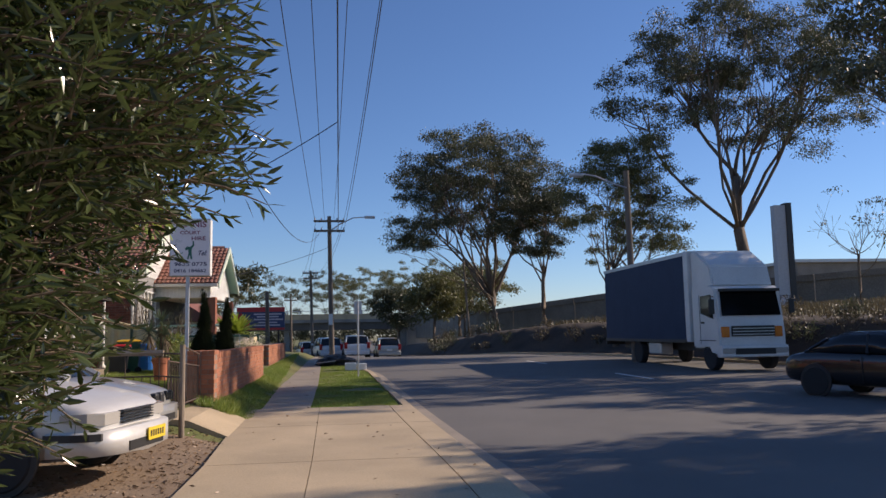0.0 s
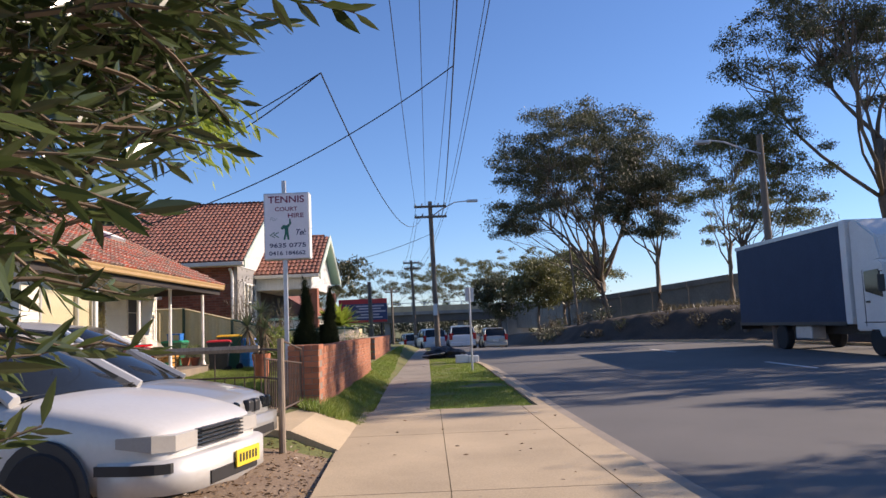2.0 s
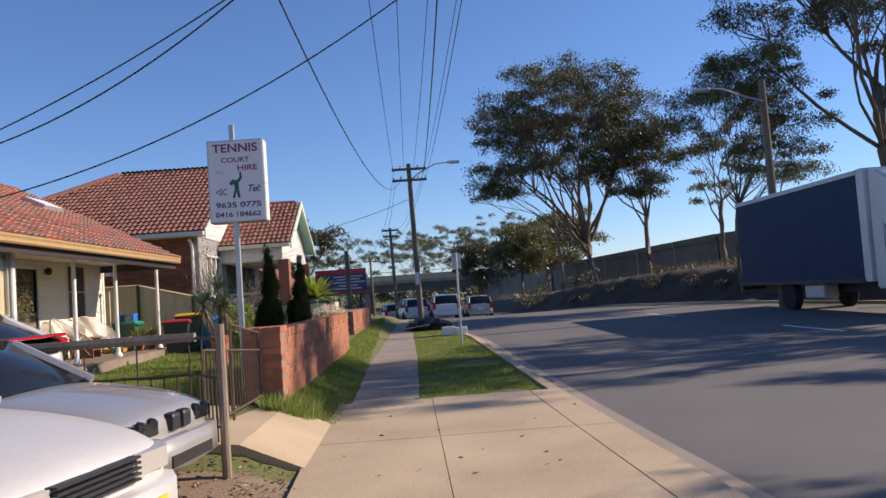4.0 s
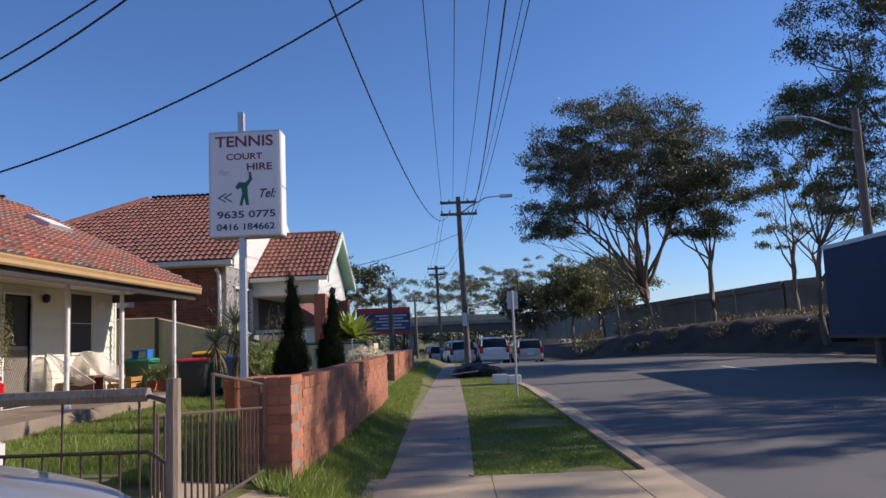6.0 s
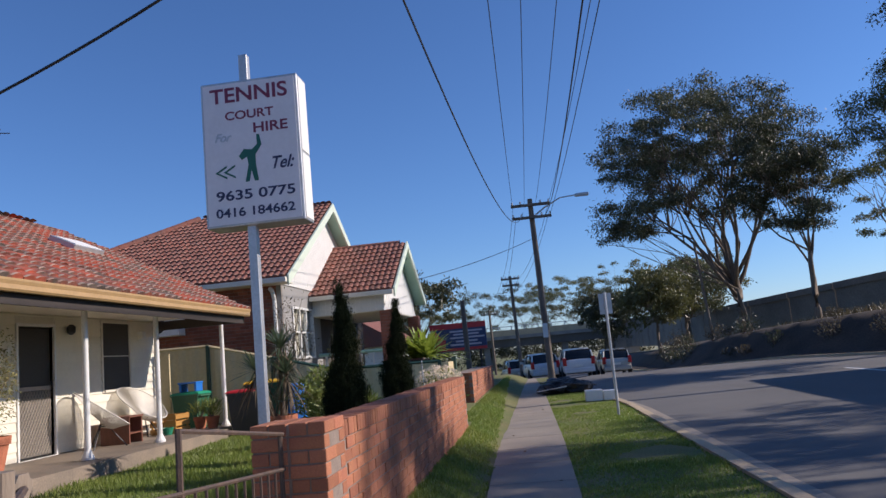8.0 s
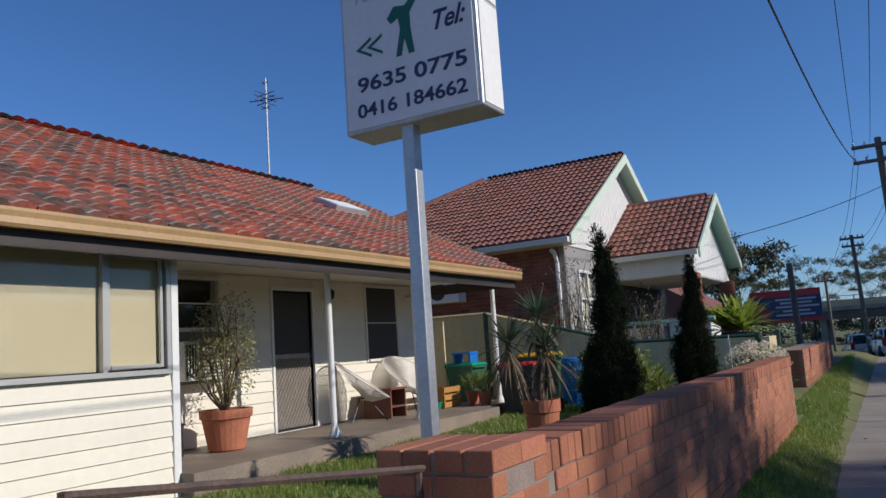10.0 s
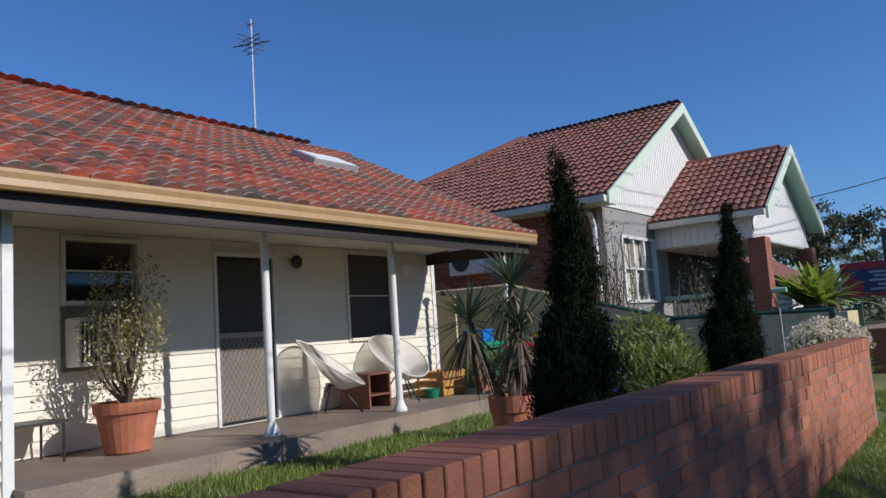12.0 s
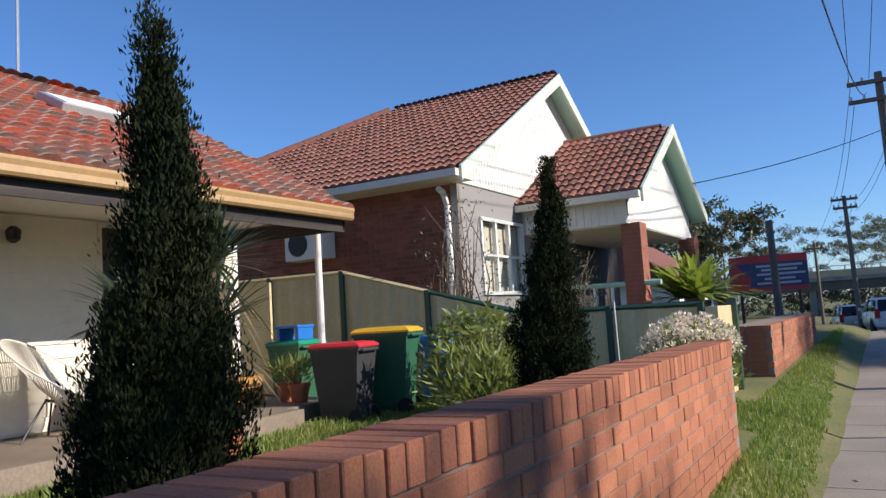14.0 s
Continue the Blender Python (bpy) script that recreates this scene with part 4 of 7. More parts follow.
def bush(name, at, radius, hgt, n, leaf, mat, label, seed, category="shrub", aspect=.3, stems=8, droop=0.0, up=0.4, fold=False, group=""):
    rng = random.Random(seed)
    t = thing(name, at, label, category, group)
    wood = bmesh.new()
    a = Vector(at)
    cs = []
    for i in range(stems):
        e = a + Vector((rng.uniform(-1, 1) * radius * .7, rng.uniform(-1, 1) * radius * .7, hgt * rng.uniform(.5, .95)))
        tube(wood, bent(a, e, rng, .15, 4), [.018, .015, .012, .009, .004], 5)
    part("woody_base", wood, TWIG, t)
    for i in range(n):
        u = Vector((rng.gauss(0, 1), rng.gauss(0, 1), rng.gauss(0, 1))).normalized() * rng.random() ** .45
        lump = 1 + .25 * noise.noise(Vector((u.x * 2 + seed, u.y * 2, u.z * 2)))
        p = a + Vector((u.x * radius * lump, u.y * radius * lump, hgt * .52 + u.z * hgt * .5 * lump))
        cs.append((p, Vector((u.x * .6, u.y * .6, up))))
    vs, fs = leaf_cards(cs, leaf, rng, droop=droop, aspect=aspect, fold=fold)
    part("foliage", polymesh("foliage", vs, fs, mat), None, t)
    return t


# ---- trees beyond the road ----
gum_tree((12.1, 62, 1.2), 3.6, (10.6, 62, 12.3, 7.2, 6.6, 6.0), "broad umbrella-crowned gum tree on the bank", 11, r=.44, limbs=15, clumps=135, leaves=420, leaf=.19, clump_size=(1.45, .95), flat=.62)
gum_tree((12.6, 61.2, 1.2), 3.0, (5.6, 61.2, 8.3, 2.6, 1.6, .9), "low leaning gum with drooping outer branches", 51, r=.16, limbs=5, clumps=9, leaves=300, leaf=.19, clump_size=(.95, .8), flat=.9, lean=(-.7, 0))
gum_tree((14.5, 55, 1.0), 4.6, (14.0, 55, 9.7, 3.5, 3.2, 4.0), "slender dark gum tree on the bank", 12, r=.22, limbs=8, clumps=66, leaves=400, leaf=.18, clump_size=(1.25, .9), flat=.8, mat=LEAF_GUM_DARK)
gum_tree((14.9, 41.2, 0.4), 4.4, (16.2, 41.6, 8.9, 3.8, 2.8, 3.7), "tall olive gum tree near the kerb", 13, r=.17, limbs=10, clumps=78, leaves=360, leaf=.14, clump_size=(1.05, .6), mat=LEAF_GUM_LIGHT, flat=.8)
gum_tree((18.9, 53, 1.6), 4.5, (19.4, 53, 8.8, 3.8, 3.2, 3.2), "thin-crowned gum tree on the bank", 14, r=.2, limbs=7, clumps=30, leaves=260, leaf=.17, clump_size=(1.0, .5), mat=LEAF_GUM_LIGHT, bare=.3)
gum_tree((24, 62, 2.2), 4.0, (24, 62, 8.4, 4.2, 4.0, 2.8), "sparse gum tree behind the bank", 15, r=.18, limbs=7, clumps=24, leaves=240, leaf=.18, clump_size=(.9, .5), mat=LEAF_GUM_LIGHT, bare=.4)
gum_tree((24.6, 43.4, 1.2), 9.4, (25.0, 44.2, 16.6, 9.2, 5.0, 5.8), "large spreading gum tree beside the road", 16, r=.46, limbs=11, clumps=150, leaves=380, leaf=.18, clump_size=(1.45, .95), flat=.75, lean=(-.9, .2))
gum_tree((29, 27, 1.6), 5.5, (28, 27, 10.5, 6.0, 5.5, 4.5), "dark gum tree on top of the bank", 17, r=.3, limbs=9, clumps=64, leaves=150, leaf=.27, clump_size=(1.2, .8), flat=.7)
gum_tree((25.5, 11.9, 1.3), 5.5, (24.6, 11.8, 9.2, 6.0, 3.5, 3.4), "wide gum tree shading the near road", 18, r=.3, limbs=10, clumps=125, leaves=180, leaf=.27, clump_size=(1.3, .8), flat=.8)
gum_tree((20.2, 23.0, 1.4), 5.0, (19.0, 22.8, 11.0, 3.8, 3.1, 2.7), "spreading gum tree by the kerb across the road", 29, r=.26, limbs=9, clumps=30, leaves=130, leaf=.24, clump_size=(1.0, .6), flat=.8)
gum_tree((30, 19.5, 2.0), 5.0, (29.5, 19.8, 9.5, 4.5, 3.0, 3.2), "gum tree on the bank's crest", 28, r=.26, limbs=8, clumps=72, leaves=140, leaf=.27, clump_size=(1.1, .7), flat=.7)
gum_tree((34, 25.6, 2.6), 11.0, (33, 25.6, 18.3, 4.6, 4.2, 3.4), "tall thin-crowned gum tree far back on the bank", 53, r=.36, limbs=7, clumps=18, leaves=110, leaf=.30, clump_size=(1.2, .7), flat=.8)
gum_tree((26, 36, 1.8), 3.2, (26, 36, 6.4, 2.4, 2.4, 2.2), "thin leafless young tree on the bank", 19, r=.10, limbs=7, clumps=40, leaves=20, leaf=.18, clump_size=(.6, .4), bare=.75)
for k, (x, y, z, rx, h) in enumerate(((2, 178, -2.5, 11, 19), (-14, 182, -2.5, 11, 18), (15, 96, 1.0, 5, 8), (9.4, 80, .6, 3.4, 6.6), (6.4, 92, .3, 3.2, 6.4), (18.5, 104, 1.5, 5, 9), (18, 180, -2, 12, 20), (12.6, 84, 1.4, 3.4, 6.0), (-30, 175, -1, 12, 17), (10, 215, -2, 14, 22), (-4, 210, -2, 12, 20))):
    gum_tree((x, y, z), h * .35, (x, y, z + h * .66, rx, rx * .8, h * .38), "distant bushy gum tree before the overpass", 40 + k, r=.2, limbs=6, clumps=52, leaves=150, leaf=.34, clump_size=(1.6, 1.0), flat=.95, mat=LEAF_GUM if k % 3 == 1 else LEAF_GUM_LIGHT, group="distant trees")
for k, (x, y) in enumerate(((-15, 66), (-19, 74), (-12, 80))):
    gum_tree((x, y, 0), 3.0, (x, y, 6.3, 4.2, 4, 2.6), "dense dark tree behind the billboard", 60 + k, r=.25, limbs=7, clumps=50, leaves=110, leaf=.4, clump_size=(1.2, .9), flat=.9, group="distant trees")
for k in range(9):
    x, y = -34 + k * 7.5, 172 + (k % 3) * 4
    gum_tree((x, y, -2.6), 1.5, (x, y, 1.2, 5.5, 3, 3.6), "low dark thicket seen under the overpass", 80 + k, r=.15, limbs=5, clumps=34, leaves=60, leaf=.6, clump_size=(1.9, 1.3), flat=.98, group="distant trees", name="thicket_tree")
# scrub on the bank
rng = random.Random(5)
for k in range(40):
    y = rng.uniform(26, 72)
    d = rng.uniform(1.5, 3.6)
    x = span(FAR_KERB, y) + d
    s = rng.uniform(.35, .9)
    bush("bank_shrub", (x, y, height(x, y) - .05), s, s * 1.5, int(340 * s), .16, LEAF_SCRUB if k % 3 else LEAF_GUM, "dry brown scrub on the litter bank" if k % 3 else "dark low shrub on the litter bank", 100 + k, group="bank scrub", stems=5)

# ---- overhanging shrub beside the parked cars ----
oleander = thing("oleander_tree", (-2.6, 3.2, 0.0), "dense dark oleander with long glossy pointed leaves", "tree")
rng = random.Random(21)
wood = bmesh.new()
twigs = []
for i in range(9):
    a = 6.2832 * i / 9
    e = Vector((-2.5 + math.cos(a) * 1.0, 3.2 + math.sin(a) * .8, 2.4 + rng.uniform(-.4, .8)))
    tube(wood, bent((-2.6 + .15 * math.cos(a), 3.2 + .15 * math.sin(a), -.05), e, rng, .1, 5), [.045, .04, .034, .028, .02, .012], 6)
leaf_centres = []
for i in range(9700):
    low = i % 3 == 0
    reach = i >= 9000
    OC, OR = (Vector((-1.8, 4.85, 2.62)), Vector((.5, .75, .42))) if reach else (Vector((-2.25, 3.1, 1.45)), Vector((1.2, 1.0, 1.2))) if low else (Vector((-2.3, 3.3, 2.75)), Vector((1.95, 1.45, 2.1)))
    u = Vector((rng.gauss(0, 1), rng.gauss(0, 1), rng.gauss(0, 1))).normalized()
    if u.z < -.72 and not low and not reach:
        continue
    rad = rng.uniform(.35, 1.0) * (1 + .16 * noise.noise(u * 2.3 + Vector((7, 0, 0))))
    p = OC + Vector((u.x * OR.x, u.y * OR.y, u.z * OR.z)) * rad
    if p.z < .55 or p.x > -.62 or (p.z < .98 and p.x > -1.95):
        continue
    if not reach and p.z < 2.15 and p.x > -.98 - (2.15 - p.z) * .45:
        continue
    out = Vector((u.x + rng.gauss(0, .35), u.y + rng.gauss(0, .35), .35 + u.z * .4 + rng.gauss(0, .3))).normalized()
    L = rng.uniform(.22, .42)
    q = p + out * L + Vector((0, 0, -.05))
    tube(wood, [p, p.lerp(q, .5) + Vector((0, 0, .02)), q], [.006, .005, .002], 4)
    m = rng.randint(11, 17)
    for j in range(m):
        s = j / (m - 1)
        a = 2.4 * j
        side = out.orthogonal().normalized()
        side = Matrix.Rotation(a, 3, out) @ side
        leaf_centres.append((p.lerp(q, .1 + .9 * s), out * (.7 + .6 * s) + side * (1.0 - .6 * s)))
for i in range(9000):
    u = Vector((rng.gauss(0, 1), rng.gauss(0, 1), rng.gauss(0, 1))).normalized() * rng.uniform(.1, .8)
    p = Vector((-2.35, 3.3, 1.5)) + Vector((u.x * 1.3, u.y * 1.2, u.z * 1.5))
    leaf_centres.append((p, Vector((u.x, u.y, .3))))
part("bough_frame", wood, TWIG, oleander)
vs, fs = leaf_cards(leaf_centres, .086, rng, droop=.12, aspect=.25, jitter=.85, fold=True)
part("foliage", polymesh("foliage", vs, fs, LEAF_NEAR), None, oleander)

# ---- garden plants ----


def cypress(at, top, label, seed):
    rng = random.Random(seed)
    t = thing("cypress", at, label, "conifer", "pair of garden conifers")
    a = Vector(at)
    H = top - at[2]
    part("trunk", tube(bmesh.new(), [a, a + Vector((.01, .02, H * .5)), a + Vector((0, 0, H * .93))], [.05, .03, .008], 6), TWIG, t)
    cs = []
    prof = [(0, .18), (.07, .25), (.2, .28), (.32, .29), (.43, .27), (.52, .22), (.575, .12), (.63, .155), (.67, .145), (.715, .08), (.78, .09), (.83, .085), (.87, .035), (.895, .04), (.93, .012), (.96, .010), (1.0, .003)]
    for i in range(2100):
        s = rng.random()
        r = span(prof, s)
        if rng.random() > .05 + r / .30:
            continue
        ang = rng.uniform(0, 6.2832)
        lump = 1 + .34 * noise.noise((math.cos(ang) * 1.5 + seed, math.sin(ang) * 1.5, s * 6)) + .22 * noise.noise((math.cos(ang) * 4, math.sin(ang) * 4 + seed, s * 16))
        rr = .9 * r * lump * (1.04 - .8 * rng.random() ** 2.2)
        sway = .035 * math.sin(s * 7 + seed)
        foot = a + Vector((math.cos(ang) * rr * .82 + sway, math.sin(ang) * rr * .82, s * H - .07))
        lean = Vector((math.cos(ang) * .20 + rng.gauss(0, .12), math.sin(ang) * .20 + rng.gauss(0, .12), 1)).normalized()
        L = rng.uniform(.10, .21) * (1 - .35 * s)
        for j in range(78):
            f = rng.random()
            w = .034 * (1 - f) ** .6 + .004
            cs.append((foot + lean * L * f + Vector((rng.gauss(0, w), rng.gauss(0, w), 0)), lean * 1.2 + Vector((rng.gauss(0, .3), rng.gauss(0, .3), 0))))
    for i in range(26000):
        s = rng.random() ** 1.2 * .92
        r = span(prof, s) * .76 * rng.random() ** .4
        ang = rng.uniform(0, 6.2832)
        cs.append((a + Vector((math.cos(ang) * r + .035 * math.sin(s * 7 + seed), math.sin(ang) * r, s * H)), Vector((math.cos(ang), math.sin(ang), .6))))
    vs, fs = leaf_cards(cs, .024, rng, aspect=.30, jitter=.5)
    part("foliage", polymesh("foliage", vs, fs, LEAF_CONIFER), None, t)
    return t


cypress((-3.25, 18.55, .36), 2.58, "dark green narrow conifer with a bent leader", 3)
cypress((-3.22, 21.77, .38), 2.58, "dark green narrow conifer behind the wall", 8)


def clay_pot(name, at, r_top, hgt, label, group=""):
    t = thing(name, at, label, "plant pot", group)
    part("pot", lathe(bmesh.new(), [(r_top * .62, 0), (r_top * .70, .02), (r_top * .93, hgt * .78), (r_top * 1.0, hgt * .79), (r_top * 1.03, hgt), (r_top * .93, hgt), (r_top * .90, hgt * .86), (.02, hgt * .85)], at, 24), TERRACOTTA, t, smooth=False)
    part("potting_soil", lathe(bmesh.new(), [(r_top * .89, hgt * .865), (.01, hgt * .885)], at, 20), SOIL, t)
    return t


def sword_leaves(bm_v, bm_f, c, n, L, w, rng, up=.2, droop=.25):
    for i in range(n):
        d = Vector((rng.gauss(0, 1), rng.gauss(0, 1), rng.uniform(-.55, 1.2) + up)).normalized()
        l = L * rng.uniform(.75, 1.15)
        s = d.cross(Vector((0, 0, 1)))
        s = s.normalized() if s.length > 1e-3 else Vector((1, 0, 0))
        k = len(bm_v)
        for f, ww in ((.0, .5), (.3, 1), (.7, .8)):
            p = c + d * l * f - Vector((0, 0, droop * l * f * f))
            bm_v += [p + s * w * ww, p - s * w * ww]
        bm_v.append(c + d * l - Vector((0, 0, droop * l)))
        bm_f += [(k, k + 1, k + 3, k + 2), (k + 2, k + 3, k + 5, k + 4), (k + 4, k + 5, k + 6)]


clay_pot("terracotta_pot", (-4.48, 19.83, .40), .20, .60, "tall terracotta pot on the lawn holding a yucca", "terracotta pots")
yucca = thing("yucca", (-4.48, 19.83, .92), "spiky grey-green yucca with several heads of sword leaves", "yucca plant")
rng = random.Random(9)
wood = bmesh.new()
yv, yf = [], []
dv, df = [], []
for dx, dy, h in ((-.17, -.13, .70), (.05, .03, .62), (-.02, .10, .98), (.03, -.06, .26)):
    head = Vector((-4.48 + dx * 1.5, 19.83 + dy * 1.5, .92 + h))
    tube(wood, [(-4.48 + dx * .3, 19.83 + dy * .3, .9), (-4.48 + dx, 19.83 + dy, .92 + h * .5), head], [.04, .035, .03], 7)
    sword_leaves(yv, yf, head, 85 if h > .3 else 30, .46 if h > .3 else .26, .013, rng, up=.35, droop=.18)
    if h > .5:
        sword_leaves(dv, df, head - Vector((0, 0, .08)), 46, .42, .011, rng, up=-1.5, droop=.45)
part("dead_leaf_skirt", polymesh("dead_leaf_skirt", dv, df, DEAD_LEAF), None, yucca, "dry brown leaves hanging below the heads")
part("stem", wood, TWIG, yucca)
part("leaves", polymesh("leaves", yv, yf, LEAF_YUCCA), None, yucca)

clay_pot("terracotta_pot", (-7.75, 18.44, .645), .29, .46, "wide terracotta pot on the verandah with a shrub", "terracotta pots")
bush("potted_shrub", (-7.75, 18.44, 1.06), .42, 1.38, 2700, .042, LEAF_POT, "tall airy yellow-green shrub in a pot", 33, category="potted plant", stems=18, aspect=.40, up=.0, droop=.25)
bush("garden_bush", (-5.15, 24.4, .42), .66, 1.12, 2300, .13, LEAF_BUSH, "bright green leafy garden bush by the fence", 34, stems=14, aspect=.32)
bush("garden_bush", (-4.5, 23.3, .40), .55, .75, 1700, .2, LEAF_BUSH, "low light-green strappy garden plant", 35, stems=9, aspect=.14, up=.8)
bush("thin_shrub", (-6.7, 26.9, .5), .7, 2.9, 900, .07, LEAF_SCRUB, "thin bare-twigged climbing shrub by the wall", 36, stems=26)
bush("rose_bush", (-6.0, 29.6, .6), .6, 2.2, 700, .08, LEAF_GUM, "sparse rose bush before the front window", 37, stems=18)
flowers = bush("flowering_bush", (-3.02, 24.75, .42), .48, .9, 2000, .09, LEAF_BUSH, "garden bush covered in pale pink flower heads", 38, stems=10, aspect=.5)
rng = random.Random(39)
cs = []
for i in range(90):
    u = Vector((rng.gauss(0, 1), rng.gauss(0, 1), abs(rng.gauss(0, .8)) + .3)).normalized()
    c = Vector((-3.0, 24.75, .98)) + Vector((u.x * .46, u.y * .6, u.z * .38))
    for j in range(34):
        v = Vector((rng.gauss(0, 1), rng.gauss(0, 1), rng.gauss(0, 1))).normalized()
        cs.append((c + v * .055, v))
vs, fs = leaf_cards(cs, .035, rng, aspect=.7, jitter=.4)
part("blossom", polymesh("blossom", vs, fs, PETAL), None, flowers, "pale pink flower clusters")
broad = thing("broadleaf_plant", (-4.35, 31.4, 1.25), "lush yellow-green plant with long strap leaves", "garden plant")
bv, bf = [], []
rng = random.Random(40)
for dx, dy in ((0, 0), (-.25, .3), (.2, -.2), (.15, .4)):
    sword_leaves(bv, bf, Vector((-4.35 + dx, 31.4 + dy, 1.6)), 55, 1.25, .06, rng, up=.8, droop=.32)
part("leaves", polymesh("leaves", bv, bf, LEAF_BROAD), None, broad)
part("planter", lathe(bmesh.new(), [(.3, 0), (.36, .35), (.33, .36), (.02, .34)], (-4.35, 31.4, 1.2), 16), DARK_METAL, broad)
part("pedestal", boxed(-4.7, -4.0, 31.0, 31.9, .1, 1.21), CONCRETE_OLD, broad)


# ---- power poles and wires ----
def power_pole(base, top, arms, label, r=.15, group="timber power poles"):
    t = thing("power_pole", base, label, "power pole", group)
    part("pole", rod(bmesh.new(), (base[0], base[1], base[2] - .5), top, r, r * .72, seg=12), POLE, t)
    for dz, half in arms:
        f = 1 - dz / (top[2] - base[2])
        c = Vector(base).lerp(Vector(top), f)
        arm = part("crossarm", boxed(c.x - half, c.x + half, c.y - r - .10, c.y - r, c.z - .06, c.z + .06, bevel=.008), POLE, t)
        for k in (-1, -.55, .55, 1):
            part("insulator", lathe(bmesh.new(), [(.03, 0), (.05, .04), (.03, .07), (.045, .10), (.02, .13)], (c.x + k * (half - .06), c.y - r - .05, c.z + .06), 8), WHITE, arm)
    return t


p1 = power_pole((-.66, 43, rise(43)), (-.80, 43, 8.05), ((.30, .85), (.85, .85)), "grey timber power pole with two crossarms and lamp", group="timber power poles")
part("warning_plate", boxed(-.84, -.62, 42.83, 42.85, 2.0, 2.6), WHITE, p1, "small white plate")
lamp_arm = part("lamp_arm", tube(bmesh.new(), [(-.78, 42.95, 7.2), (-.2, 42.95, 7.6), (.5, 42.95, 7.95), (1.2, 42.95, 8.0)], [.04, .035, .03, .03], 7), GALV, p1, "curved street lamp arm")
bm = boxed(1.15, 1.75, 42.84, 43.06, 7.92, 8.06, bevel=.04)
part("lamp_head", bm, GALV, lamp_arm)
power_pole((-2.37, 60, rise(60)), (-2.55, 60, 6.4), ((.2, .6), (.62, .55)), "grey timber power pole with crossarms beyond the crest", r=.13)
power_pole((-5.3, 80, rise(80)), (-5.4, 80, 5.4), ((.4, .65),), "distant grey power pole with one crossarm", r=.13)
power_pole((-3.92, 41, .2), (-3.98, 41, 3.78), (), "short plain timber pole behind the brick wall", r=.13)
power_pole((.35, -9, 0), (.25, -9, 9.0), ((.4, 1.0), (1.0, .9)), "timber power pole beside the footpath")
p6 = power_pole((12.75, 32.9, .15), (12.69, 32.9, 8.6), (), "dark timber lamp pole behind the truck", r=.17)
la = part("lamp_arm", tube(bmesh.new(), [(12.65, 32.8, 7.8), (12.0, 32.8, 8.0), (11.2, 32.8, 8.33), (10.6, 32.8, 8.42)], [.035] * 4, 7), GALV, p6, "long street lamp arm")
part("lamp_head", boxed(10.0, 10.65, 32.68, 32.92, 8.28, 8.42, bevel=.04), GALV, la)
power_pole((9.96, 61, 1.0), (9.54, 61, 7.4), (), "thin dark pole among the trees", r=.10)


def wire(a, b, sag, label, r=.008, n=26):
    a, b = Vector(a), Vector(b)
    t = thing("overhead_wire", a, label, "wire", "overhead wires")
    pts = [a.lerp(b, i / n) - Vector((0, 0, sag * 4 * (i / n) * (1 - i / n))) for i in range(n + 1)]
    part("cable", tube(bmesh.new(), pts, [r] * (n + 1), 5), CABLE, t)


for k, (xa, xb, z, s, r) in enumerate(((-1.58, -.68, 7.85, .9, .009), (-1.05, -.15, 7.85, .9, .008), (-.55, .55, 7.85, .95, .008), (.02, 1.1, 7.85, .95, .008), (-.30, .07, 7.15, 2.1, .011), (.02, 1.0, 7.3, 1.0, .009))):
    wire((xa, 42.8, z), (xb, -9.2, z + .5 if k != 4 else 7.4), s, "thin black overhead power line above the verge" if k != 4 else "thick twisted black overhead service cable", r)
for xa, xb, z in ((-1.55, -3.1, 7.8), (.0, -2.0, 7.8), (-1.5, -3.0, 7.2), (-.1, -2.1, 7.2)):
    wire((xa, 43.1, z), (xb, 60, z - 1.6), .5, "thin black overhead power line between poles", .009)
for xa, xb in ((-3.1, -6.0), (-2.0, -4.8)):
    wire((xa, 60.1, 6.2), (xb, 80, 5.1), .5, "thin black overhead power line between distant poles", .010)
wire((-.09, 13.39, 5.23), (-6.46, 13.86, 2.83), .47, "black twisted service cable to the cottage", .009)
wire((-1.15, 43, 7.48), (-1.876, 12.36, 4.85), 1.34, "black service cable across the yard", .010)
wire((-1.876, 12.36, 4.85), (-6.69, 13.80, 3.36), .40, "black service cable to the cottage eave", .009)
wire((-1.876, 12.36, 4.85), (-6.71, 13.84, 3.30), .18, "black service cable to the cottage eave", .008)
wire((-.85, 43, 6.3), (-4.68, 34.15, 4.12), .12, "thin service cable to the brick house", .012)

# ---- overpass, retaining wall, billboard ----
# darker concrete for the girder below the deck
DARK_CONCRETE = material("dark_girder_concrete", (.13, .12, .11), .9, vary=.3, scale=.4, fine=8, bump=.2)
bridge = thing("overpass", (-10, 155, -2.3), "weathered concrete road overpass with pale parapet", "bridge")
part("girder", boxed(-60, 12.6, 150.6, 161, 2.3, 3.7), DARK_CONCRETE, bridge, "dark concrete girder")
part("deck", boxed(-60, 12.8, 150.0, 161.5, 3.7, 4.3), CONCRETE_OLD, bridge)
part("parapet", boxed(-60, 12.8, 150.05, 150.35, 4.3, 5.35), CONCRETE, bridge, "pale concrete parapet")
for i in range(30):
    part("rail_post", boxed(-59 + i * 2.4, -58.8 + i * 2.4, 150.1, 150.3, 5.35, 6.0), GALV, bridge)
part("guard_rail", boxed(-60, 12.8, 150.15, 150.25, 5.9, 6.02), GALV, bridge)
